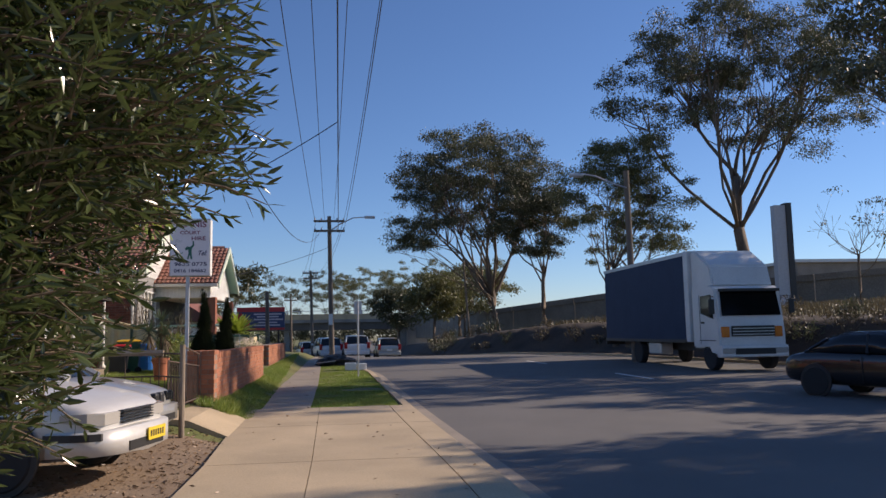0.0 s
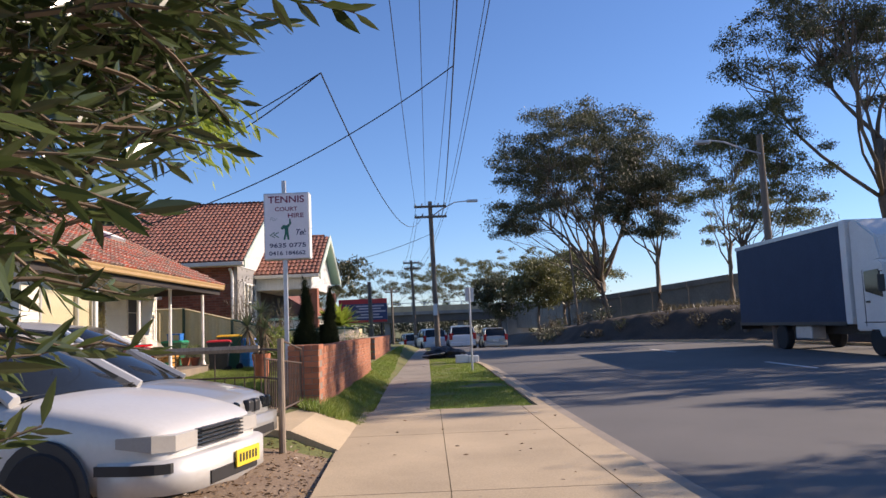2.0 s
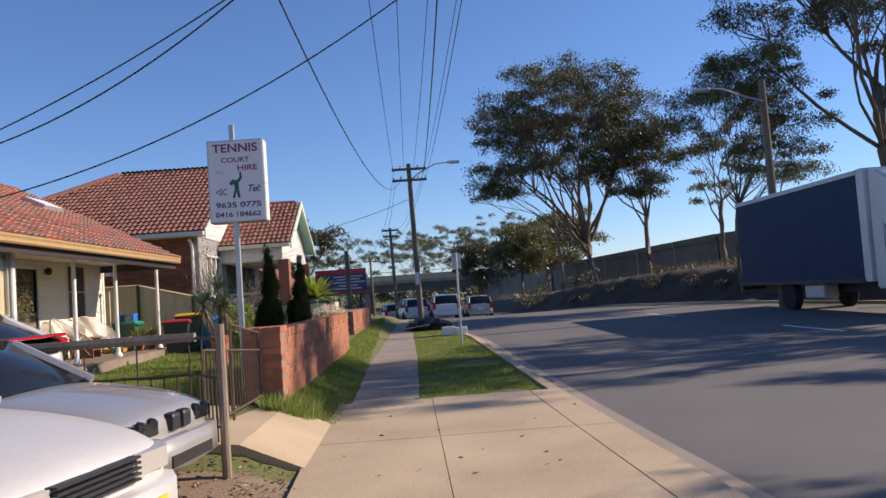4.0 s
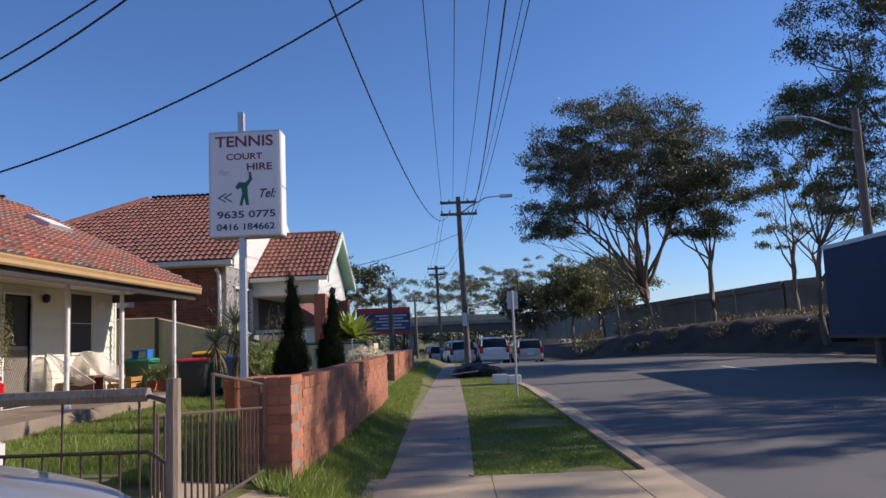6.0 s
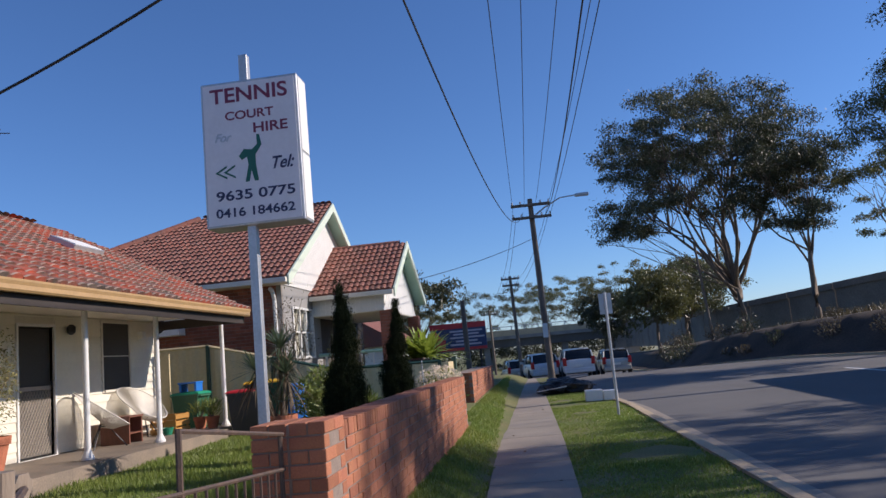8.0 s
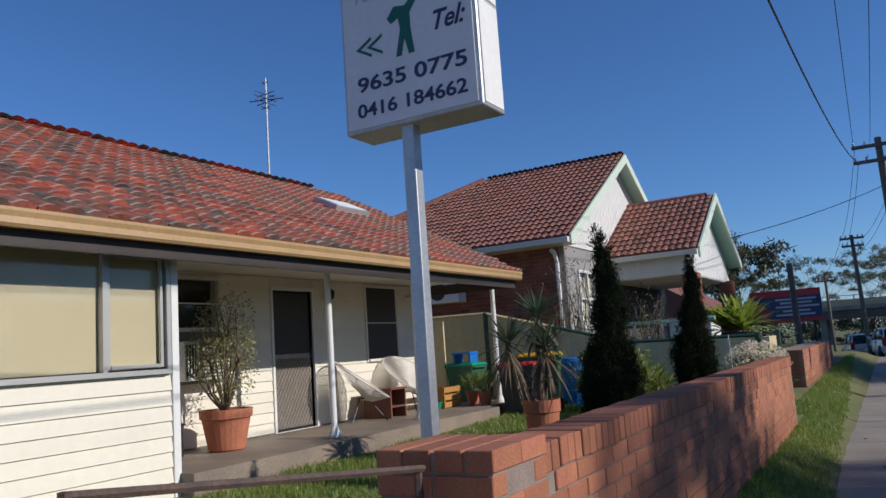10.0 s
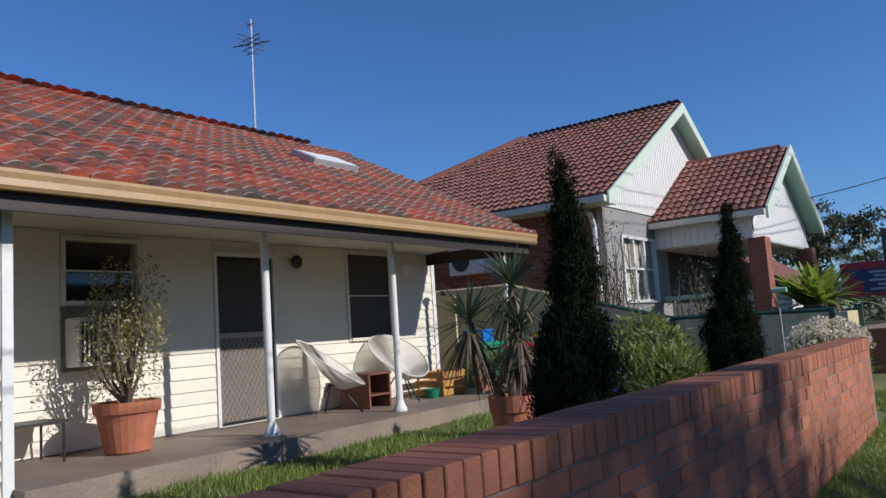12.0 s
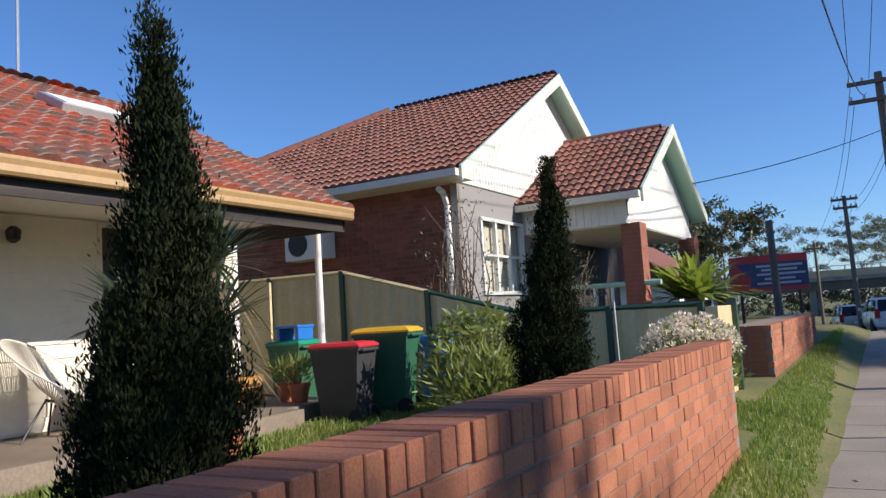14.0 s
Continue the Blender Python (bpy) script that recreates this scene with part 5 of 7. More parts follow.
for x in (-26, -11, 3.2, 11.5):
    part("pier", boxed(x - .55, x + .55, 151.5, 160, -3.2, 2.32, bevel=.1), CONCRETE_OLD, bridge)
part("abutment", boxed(12.0, 16, 149.6, 161.6, -3, 5.4), CONCRETE_OLD, bridge)
WALL_GREY = material("weathered_dark_concrete", (0.24, 0.21, 0.175), 0.9, vary=0.4, scale=0.5, fine=8, bump=0.4, second=(0.15, 0.13, 0.11))
ret = thing("retaining_wall", (26, 72, 2), "long weathered concrete retaining wall with capping", "retaining wall", kind="structure")
RW = [(14, 150, 5.3), (18, 95, 4.1), (26, 72, 5.0), (45, 58, 6.1), (95, 45, 7.0)]
for a, b in zip(RW, RW[1:]):
    d = Vector((b[0] - a[0], b[1] - a[1], 0))
    n = max(1, int(d.length / 5))
    s = Vector((-d.y, d.x, 0)).normalized() * .2
    for i in range(n):
        p, q = Vector(a).lerp(Vector(b), i / n), Vector(a).lerp(Vector(b), (i + 1) / n - .004)
        for nm, lo, hi, k, mat in (("panel", -1.0, -.5, 1, WALL_GREY), ("coping", -.5, 0, 1.8, WALL_GREY)):
            bm = bmesh.new()
            z0p, z0q = (0.4, 0.4) if nm == "panel" else (p.z - .55, q.z - .55)
            z1p, z1q = (p.z - .55, q.z - .55) if nm == "panel" else (p.z, q.z)
            v = [bm.verts.new(c) for c in ((p.x - s.x * k, p.y - s.y * k, z0p), (q.x - s.x * k, q.y - s.y * k, z0q), (q.x + s.x * k, q.y + s.y * k, z0q), (p.x + s.x * k, p.y + s.y * k, z0p), (p.x - s.x * k, p.y - s.y * k, z1p), (q.x - s.x * k, q.y - s.y * k, z1q), (q.x + s.x * k, q.y + s.y * k, z1q), (p.x + s.x * k, p.y + s.y * k, z1p))]
            for f in ((0, 1, 5, 4), (1, 2, 6, 5), (2, 3, 7, 6), (3, 0, 4, 7), (4, 5, 6, 7), (3, 2, 1, 0)):
                bm.faces.new([v[x] for x in f])
            part(nm, bm, mat, ret)
NAVY = material("navy_print", (0.03, 0.06, 0.16), 0.5, vary=0.3, scale=2, fine=15, bump=0.0)
RED = material("red_print", (0.45, 0.035, 0.04), 0.5, vary=0.2, scale=2, fine=15, bump=0.0)
PALE_PRINT = material("pale_print", (0.45, 0.48, 0.55), 0.5, vary=0.2, bump=0.0)
bb = thing("billboard", (-5.4, 52, .1), "faded blue and red advertising billboard on posts", "billboard")
part("panel", boxed(-7.0, -3.9, 52, 52.12, 1.85, 3.35), NAVY, bb)
part("top_band", boxed(-7.0, -3.9, 51.985, 51.998, 3.05, 3.35), RED, bb)
part("bottom_band", boxed(-7.0, -3.9, 51.985, 51.998, 1.85, 2.0), RED, bb)
part("emblem", prism(bmesh.new(), [(-6.95, 2.0), (-6.2, 2.0), (-6.15, 2.45), (-6.45, 2.65), (-6.7, 3.0), (-6.95, 2.9)], 1, 51.98, 51.997), RED, bb, "red printed shape")
for i, (x0, x1, z) in enumerate(((-5.9, -4.1, 2.85), (-5.7, -4.3, 2.68), (-5.9, -4.0, 2.5), (-5.6, -4.4, 2.3), (-5.9, -4.2, 2.12))):
    part("text_bar", boxed(x0, x1, 51.985, 51.997, z, z + .09), PALE_PRINT, bb)
for x in (-6.6, -4.3):
    part("post", boxed(x - .06, x + .06, 52.13, 52.25, -.4, 3.2), DARK_METAL, bb)
far_house = thing("distant_house", (-9.5, 50, 0), "small pale house with a red tiled roof", "house")
part("wall", boxed(-12, -7.4, 44, 50, -.2, 2.3), WHITE, far_house)
part("roof", prism(bmesh.new(), [(-12.5, 2.3), (-7.0, 2.3), (-9.75, 4.0)], 1, 43.6, 50.4), TILE_B, far_house)
part("window", boxed(-7.41, -7.37, 46, 47.5, .9, 1.8), DARK_GLASS, far_house)
py = thing("advertising_pylon", (37, 60, 3), "tall pale pylon sign with a dark edge beyond the bank", "pylon sign")
part("panel", boxed(36.0, 37.0, 60, 60.6, 3, 11.6), PALE_PRINT, py)
part("edge", boxed(37.0, 37.5, 59.9, 60.7, 3, 11.8), DARK_METAL, py)
sheds = thing("industrial_shed", (60, 75, 3), "low grey industrial shed behind the retaining wall", "building")
part("wall", boxed(44, 80, 70, 90, 2, 7.6), CONCRETE_OLD, sheds)
part("roof", boxed(43.6, 80.4, 69.6, 90.4, 7.6, 7.9), GALV, sheds)

# ---- verge things ----
tally = thing("sign_post", (.48, 26.05, rise(26)), "slim grey steel sign post on the grass verge", "sign post")
part("post", rod(bmesh.new(), (.46, 26.05, -.1), (.46, 26.05, 2.6), .03, seg=10), GALV, tally)
part("plate", boxed(.33, .59, 26.08, 26.086, 2.15, 2.58, bevel=.002), GALV, tally, "back of a small metal plate")
wb = thing("white_box", (.36, 30.2, rise(30)), "white polystyrene box lying on the verge", "box")
part("box", boxed(.02, .46, 30.0, 30.4, rise(30) - .01, rise(30) + .27, bevel=.02), WHITE, wb)
part("box", boxed(.47, .84, 29.95, 30.3, rise(30) - .01, rise(30) + .24, bevel=.02), WHITE, wb)
heap = thing("rubbish_heap", (-.45, 34.4, rise(34)), "low heap of dark bags and boards dumped on the verge", "rubbish heap")
zz = rise(34.4)
rng = random.Random(91)
for x, y, r, h in ((-.75, 33.9, .42, .34), (-.1, 34.1, .48, .38), (-.5, 34.7, .5, .44), (.15, 34.8, .38, .3), (-.95, 34.6, .33, .28)):
    bag = bmesh.new()
    bmesh.ops.create_icosphere(bag, subdivisions=3, radius=1)
    for v in bag.verts:
        n = 1 + .28 * noise.noise(v.co * 1.7 + Vector((x * 9, y, 0))) + .10 * noise.noise(v.co * 5 + Vector((y, x, 3)))
        v.co = Vector((x + v.co.x * r * n, y + v.co.y * r * n, zz - .03 + max(-.02, (v.co.z * .6 + .42) * h * n)))
    part("bag", bag, BLACK_PLASTIC, heap)
for (ax, ay, az), (bx, by, bz), m in (((-1.25, 33.42, .12), (-.35, 33.32, .22), GALV), ((-1.1, 33.6, .36), (.4, 34.3, .44), DARK_METAL), ((-.4, 33.5, .30), (.55, 33.9, .16), DARK_METAL)):
    d = Vector((bx - ax, by - ay, bz - az))
    plank = boxed(0, d.length, -.07, .07, -.012, .012, bevel=.003)
    plank.transform(Matrix.Translation((ax, ay, zz + az)) @ d.to_track_quat("X", "Z").to_matrix().to_4x4())
    part("board", plank, m, heap, "pale weathered board" if m is GALV else "")


# ---- vehicles ----
def paint(name, colour, rough=.3, metal=.0, clear=.6):
    return material(name, colour, rough, metal=metal, vary=.06, scale=3, fine=30, bump=0.0, clear=clear, world_space=False)


SILVER = paint("silver_car_paint", (.46, .45, .42), .35, .5)
WHITE_CAR = paint("white_car_paint", (.72, .72, .71), .3)
WHITE_OLD = paint("faded_white_car_paint", (.60, .585, .55), .42, .2, .3)
BLACK_CAR = paint("black_car_paint", (.012, .012, .013), .2)
LAMP_CLEAR = material("headlamp_lens", (.46, .44, .40), .1, metal=.15, vary=.08, scale=6, fine=60, bump=0.0, world_space=False)
LAMP_RED = material("tail_lamp_red", (.48, .012, .016), .18, vary=.2, scale=20, bump=0.0, world_space=False)
LAMP_AMBER = material("indicator_amber", (.7, .2, .02), .2, vary=.2, scale=20, bump=0.0, world_space=False)
PLATE_Y = material("yellow_number_plate", (.75, .55, .03), .45, vary=.1, bump=0.0, world_space=False)
CHROME = material("alloy", (.55, .55, .55), .3, metal=.9, vary=.15, scale=12, bump=0.0, world_space=False)


def loft(rings):
    bm = bmesh.new()
    vr = [[bm.verts.new(p) for p in r] for r in rings]
    n = len(vr[0])
    for a, b in zip(vr, vr[1:]):
        for k in range(n):
            bm.faces.new((a[k], a[(k + 1) % n], b[(k + 1) % n], b[k]))
    bm.faces.new(vr[0])
    bm.faces.new(vr[-1][::-1])
    bmesh.ops.recalc_face_normals(bm, faces=bm.faces[:])
    return bm


def body_ring(x, w, zb, zt, crown=.03):
    m = (zb + zt) / 2
    half = [(w * .90, zb), (w * .985, zb + (m - zb) * .45), (w, m), (w * .985, zt - (zt - m) * .35), (w * .94, zt - .025), (w * .86, zt), (w * .45, zt + crown * .8)]
    return [(x, -y, z) for y, z in half] + [(x, 0, zt + crown)] + [(x, y, z) for y, z in reversed(half)]


def cabin_ring(x, wb, wt, zb, zt):
    half = [(wb, zb), (wb * .6 + wt * .4, zb + (zt - zb) * .55), (wt, zt - .05), (wt * .88, zt - .005)]
    return [(x, -y, z) for y, z in half] + [(x, 0, zt + .012)] + [(x, y, z) for y, z in reversed(half)]


def wheel(parent, x, y, r, side, hub=CHROME):
    m = Matrix.Translation((x, y, r)) @ Matrix.Rotation(radians(90 * side), 4, "X")
    t = lathe(bmesh.new(), [(r * .60, -.09), (r * .93, -.09), (r, -.06), (r, .06), (r * .93, .09), (r * .62, .09)], (0, 0, 0), 28)
    t.transform(m)
    tyre = part("wheel", t, RUBBER, parent, "black tyre", local=True)
    b = lathe(bmesh.new(), [(r * .62, -.085), (r * .62, -.07), (r * .56, -.055), (r * .15, -.07), (.01, -.075)], (0, 0, 0), 24)
    for k in range(7):
        c = bmesh.ops.create_cube(b, size=1, matrix=Matrix.Rotation(6.2832 * k / 7, 4, "Z") @ Matrix.Translation((r * .34, 0, -.078)) @ Matrix.Diagonal((r * .46, r * .15, .02, 1)))
    b.transform(m)
    part("rim", b, hub, tyre, "silver wheel rim", local=True)
    d = lathe(bmesh.new(), [(r * .58, -.045), (.01, -.04)], (0, 0, 0), 20)
    d.transform(m)
    part("brake_shadow_disc", d, BLACK_PLASTIC, tyre, local=True)


def car(name, at, turn, label, category, stations, cabin, glass_z, mat, wheel_x, wheel_r, half_w, group="", roof_inset=.0):
    """A car: a lofted body, a glazed cabin with roof and pillars, arches and wheels; x forward."""
    t = thing(name, at, label, category, group, turn=turn)
    body = part("body", loft([body_ring(*s) for s in stations]), mat, t, local=True, smooth=True)
    sub = body.modifiers.new("soft", "SUBSURF")
    sub.levels = sub.render_levels = 1
    part("cabin_glass", loft([cabin_ring(*c) for c in cabin]), DARK_GLASS, t, "dark tinted glass", local=True, smooth=True)
    # roof panel over the cabin's top and pillars at its corners
    top = [c for c in cabin if c[4] > max(q[4] for q in cabin) - .16]
    bm = bmesh.new()
    rows = []
    for x, wb, wt, zb, zt in top:
        rows.append([bm.verts.new((x, y, z)) for y, z in ((-wt * 1.012, zt - .06), (-wt * .90, zt + .008), (0, zt + .026), (wt * .90, zt + .008), (wt * 1.012, zt - .06))])
    for a, b in zip(rows, rows[1:]):
        for k in range(4):
            bm.faces.new((a[k], a[k + 1], b[k + 1], b[k]))
    bmesh.ops.solidify(bm, geom=bm.faces[:], thickness=.012)
    part("roof", bm, mat, t, local=True, smooth=True)
    for sgn in (-1, 1):
        for (a, b, wd) in ((cabin[0], top[0], .035), (cabin[-1], top[-1], .05)):
            part("pillar", rod(bmesh.new(), (a[0], sgn * a[1] * 1.0, a[3]), (b[0], sgn * b[2] * 1.0, b[4] - .04), wd, wd, 6), mat, t, local=True)
        mid = top[len(top) // 2]
        part("pillar", rod(bmesh.new(), (mid[0] - .1, sgn * mid[1] * 1.005, mid[3]), (mid[0] - .15, sgn * mid[2] * 1.01, mid[4] - .04), .035, .03, 6), BLACK_PLASTIC, t, local=True)
        part("wing_mirror", boxed(cabin[-1][0] - .55, cabin[-1][0] - .42, sgn * (half_w + .08) - .08, sgn * (half_w + .08) + .08, glass_z + .02, glass_z + .15, bevel=.02), mat, t, local=True)
        for wx in wheel_x:
            arch = lathe(bmesh.new(), [(wheel_r * 1.2, 0), (wheel_r * 1.17, .02), (.02, .02)], (0, 0, 0), 26)
            arch.transform(Matrix.Translation((wx, sgn * (half_w - .005), wheel_r * 1.03)) @ Matrix.Rotation(radians(-90 * sgn), 4, "X"))
            part("wheel_arch", arch, BLACK_PLASTIC, t, local=True)
            wheel(t, wx, sgn * (half_w - .055), wheel_r, sgn)
        part("door_seam", boxed(-.2, -.19, sgn * half_w - .006, sgn * half_w + .006, .32, glass_z - .08), BLACK_PLASTIC, t, local=True)
        part("door_handle", boxed(-.45, -.27, sgn * half_w - .012, sgn * half_w + .016, glass_z - .17, glass_z - .13, bevel=.006), BLACK_PLASTIC, t, local=True)
    return t


W = .83
SEDAN = [(-2.22, .66, .36, .72), (-2.12, .76, .26, .88), (-1.7, W, .22, .96), (-.9, W, .20, .97), (.0, W, .20, .95), (.85, W, .20, .93), (1.35, .82, .21, .885), (1.85, .78, .24, .80), (2.1, .73, .25, .72), (2.2, .62, .30, .64)]
SEDAN_CAB = [(-1.62, .70, .55, .95, .97), (-1.1, .75, .60, .96, 1.30), (-.7, .77, .61, .96, 1.385), (.0, .77, .61, .95, 1.39), (.35, .77, .60, .94, 1.34), (1.02, .74, .58, .92, .94)]


def silver_sedan(at, turn, label, mat, kidney=False):
    t = car("sedan_car", at, turn, label, "car", SEDAN, SEDAN_CAB, .95, mat, (-1.3, 1.32), .305, W, "parked sedans")
    bump = loft([[(x, y, z) for y, z in ((-w, .30), (-w, .52), (0, .53), (w, .52), (w, .30), (0, .27))] for x, w in ((1.72, .80), (1.95, .79), (2.16, .72), (2.28, .55), (2.31, .30))])
    bumper = part("bumper", bump, mat, t, local=True, smooth=True)
    part("rubbing_strip", loft([[(x, y, z) for y, z in ((-w, .44), (-w, .505), (w, .505), (w, .44))] for x, w in ((1.70, .815), (1.96, .805), (2.12, .765), (2.20, .70))]), BLACK_PLASTIC, bumper, "black rubbing strip", local=True)
    part("air_intake", boxed(2.20, 2.315, -.36, .36, .31, .40), BLACK_PLASTIC, bumper, local=True)
    for sgn in (-1, 1):
        bm = loft([[(x, sgn * y0, z0), (x, sgn * y1, z0), (x, sgn * y1, z1), (x, sgn * y0, z1)] for x, y0, y1, z0, z1 in ((1.84, .56, .782, .61, .675), (2.08, .38, .738, .575, .685), (2.19, .33, .62, .57, .675))])
        part("headlight", bm, DARK_GLASS if kidney else LAMP_CLEAR, t, "dark glazed headlamp" if kidney else "hazy clear headlamp", local=True)
    if kidney:
        for y0 in (-.17, .02):
            g = part("grille", boxed(2.13, 2.235, y0, y0 + .15, .555, .70, bevel=.03), BLACK_PLASTIC, t, "black twin grille", local=True)
        for sgn in (-1, 1):
            for k in (.38, .56):
                lm = lathe(bmesh.new(), [(.075, 0), (.07, .03), (.01, .045)], (0, 0, 0), 14)
                lm.transform(Matrix.Translation((2.15, sgn * k, .63)) @ Matrix.Rotation(radians(90), 4, "Y"))
                part("headlamp", lm, DARK_GLASS, t, local=True)
    else:
        for k in range(5):
            part("grille_bar", boxed(2.14, 2.22, -.32, .32, .56 + k * .027, .572 + k * .027), BLACK_PLASTIC, t, local=True)
    if not kidney:
        pl = part("number_plate", boxed(2.325, 2.337, -.02, .36, .36, .48), PLATE_Y, t, "yellow number plate", local=True)
        for k in range(6):
            part("plate_bar", boxed(2.337, 2.339, .02 + k * .052, .05 + k * .052, .39, .45), BLACK_PLASTIC, pl, local=True)
    part("bonnet_seam", boxed(.98, 1.0, -.74, .74, .945, .952), BLACK_PLASTIC, t, local=True)
    return t


car_a = silver_sedan((-4.46, 9.20, .03), -12, "old dusty silver sedan parked on bare soil", WHITE_OLD)
car_a.scale = (1.05, 1.05, 1.08)
car_b = silver_sedan((-4.54, 11.12, .10), -8, "pale silver sedan with twin grille beside the fence", SILVER, kidney=True)
car_b.scale = (.95, .95, .95)
HATCH = [(-2.1, .68, .40, .90), (-2.0, .80, .28, 1.06), (-1.6, .86, .22, 1.08), (-.8, .87, .20, 1.06), (.2, .87, .20, 1.02), (1.0, .86, .20, .98), (1.6, .83, .22, .88), (1.95, .76, .25, .76), (2.08, .62, .32, .66)]
HATCH_CAB = [(-1.98, .72, .52, 1.06, 1.10), (-1.45, .78, .60, 1.07, 1.40), (-.7, .79, .62, 1.06, 1.50), (.0, .79, .63, 1.04, 1.51), (.35, .78, .62, 1.02, 1.45), (1.25, .74, .58, .98, 1.0)]
hatch = car("hatchback_car", (-6.74, 13.08, .22), 180, "white hatchback with red tail lamps parked in the driveway", "car", HATCH, HATCH_CAB, 1.04, WHITE_CAR, (-1.3, 1.3), .33, .865)
part("spoiler", boxed(-2.08, -1.82, -.74, .74, 1.115, 1.15, bevel=.012), BLACK_CAR, hatch, "black rear spoiler with red strip", local=True)
part("brake_strip", boxed(-2.10, -2.078, -.70, .70, 1.12, 1.142), LAMP_RED, hatch, "thin red light strip", local=True)
for sgn in (-1, 1):
    part("tail_lamp", loft([[(x, sgn * y0, z0), (x, sgn * y1, z0 + .02), (x, sgn * y1, z1), (x, sgn * y0, z1 - .02)] for x, y0, y1, z0, z1 in ((-1.68, .82, .872, 1.04, 1.10), (-1.95, .66, .848, .96, 1.11), (-2.09, .56, .74, .95, 1.09))]), LAMP_RED, hatch, "red wrap-round tail lamp", local=True)
part("rear_panel", boxed(-2.095, -2.06, -.5, .5, .93, 1.06, bevel=.01), BLACK_CAR, hatch, "black tailgate panel", local=True)
part("number_plate", boxed(-2.125, -2.11, -.19, .19, .66, .78), WHITE, hatch, "white number plate", local=True)
part("rear_bumper", loft([[(x, y, z) for y, z in ((-w, .30), (-w, .60), (w, .60), (w, .30))] for x, w in ((-1.75, .86), (-2.0, .83), (-2.14, .70), (-2.18, .4))]), WHITE_CAR, hatch, local=True)
WAGON = [(-2.15, .70, .38, .95), (-2.08, .80, .28, 1.02), (-1.6, .84, .22, 1.03), (.0, .85, .20, 1.0), (1.0, .84, .21, .96), (1.7, .80, .24, .84), (2.05, .70, .28, .72)]
WAGON_CAB = [(-2.06, .74, .60, 1.0, 1.04), (-1.85, .77, .66, 1.01, 1.48), (-1.0, .78, .67, 1.0, 1.56), (.0, .78, .67, .98, 1.55), (.4, .77, .65, .97, 1.5), (1.2, .74, .6, .95, .98)]


def wagon(at, turn, label, mat, name="wagon_car"):
    t = car(name, at, turn, label, "car", WAGON, WAGON_CAB, 1.0, mat, (-1.3, 1.3), .33, .84, "vehicles down the road")
    for sgn in (-1, 1):
        part("tail_lamp", boxed(-2.13, -1.98, sgn * .72 - .1, sgn * .72 + .1, .72, 1.12, bevel=.02), LAMP_RED, t, "red tail lamp", local=True)
    part("rear_bumper", boxed(-2.22, -1.9, -.78, .78, .34, .58, bevel=.04), mat, t, local=True)
    part("number_plate", boxed(-2.235, -2.22, -.19, .19, .64, .76), WHITE, t, local=True)
    return t


wagon((.75, 52.0, rise(52) - .12), 92, "white estate car parked at the kerb", WHITE_CAR)
wagon((-1.25, 56, rise(56) - .05), 100, "white car parked beyond the crest", WHITE_CAR)
wagon((-2.9, 63, rise(63) - .05), 100, "pale car parked further down the road", SILVER)
wagon((3.1, 57, rise(57) - .1), 92, "silver estate car driving away on the road", SILVER)
black = car("dark_sedan_car", (11.7, 15.3, rise(17) - .1), -68, "black sedan on the road before the truck", "car", SEDAN, SEDAN_CAB, .95, BLACK_CAR, (-1.3, 1.32), .32, W)
for sgn in (-1, 1):
    part("headlight", boxed(2.0, 2.19, sgn * .56 - .14, sgn * .56 + .14, .56, .68, bevel=.02), LAMP_CLEAR, black, local=True)

# ---- the truck ----
TARP = material("blue_tarpaulin", (.012, .028, .068), .75, vary=.3, scale=1.2, fine=20, bump=.3, second=(.02, .04, .085))
TRUCK_WHITE = material("truck_white_paint", (.68, .68, .66), .35, vary=.12, scale=1.5, fine=20, bump=0.0)
truck = thing("curtain_side_truck", (13.6, 30, rise(30) - .1), "white cab truck with dark blue curtain-sided body", "truck")
g = rise(30) - .1
X0, X1 = 12.42, 14.85
bodyt = part("cargo_body", boxed(X0, X1, 26.75, 35.6, g + .98, g + 4.22, bevel=.03), TARP, truck, "dark blue tarpaulin cargo body")
part("headboard", boxed(X0 - .015, X1 + .015, 26.6, 26.95, g + .95, g + 4.26, bevel=.03), TRUCK_WHITE, bodyt, "white front bulkhead")
part("top_rail", boxed(X0 - .03, X0 + .05, 26.9, 35.62, g + 4.10, g + 4.24), GALV, bodyt)
part("side_rail", boxed(X0 - .03, X0 + .05, 26.9, 35.62, g + .92, g + 1.04), DARK_METAL, bodyt)
fairing = bmesh.new()
prism(fairing, [(26.6, g + 2.75), (26.6, g + 4.22), (26.2, g + 4.20), (25.2, g + 3.6), (24.95, g + 2.85)], 0, X0 + .12, X1 - .12)
bmesh.ops.bevel(fairing, geom=fairing.edges[:], offset=.06, segments=2, affect="EDGES")
part("roof_fairing", fairing, TRUCK_WHITE, truck, "white roof wind fairing")
cabb = bmesh.new()
prism(cabb, [(26.45, g + .75), (26.45, g + 2.85), (24.95, g + 2.88), (24.72, g + 2.75), (24.55, g + 1.75), (24.48, g + 1.15), (24.50, g + .55), (25.1, g + .55), (25.25, g + .75)], 0, X0 + .03, X1 - .03)
bmesh.ops.bevel(cabb, geom=cabb.edges[:], offset=.05, segments=2, affect="EDGES")
cabt = part("cab", cabb, TRUCK_WHITE, truck, "white truck cab")
ws = bmesh.new()
v = [ws.verts.new(p) for p in ((X0 + .16, 24.50, g + 1.85), (X1 - .16, 24.50, g + 1.85), (X1 - .20, 24.67, g + 2.68), (X0 + .20, 24.67, g + 2.68))]
ws.faces.new(v)
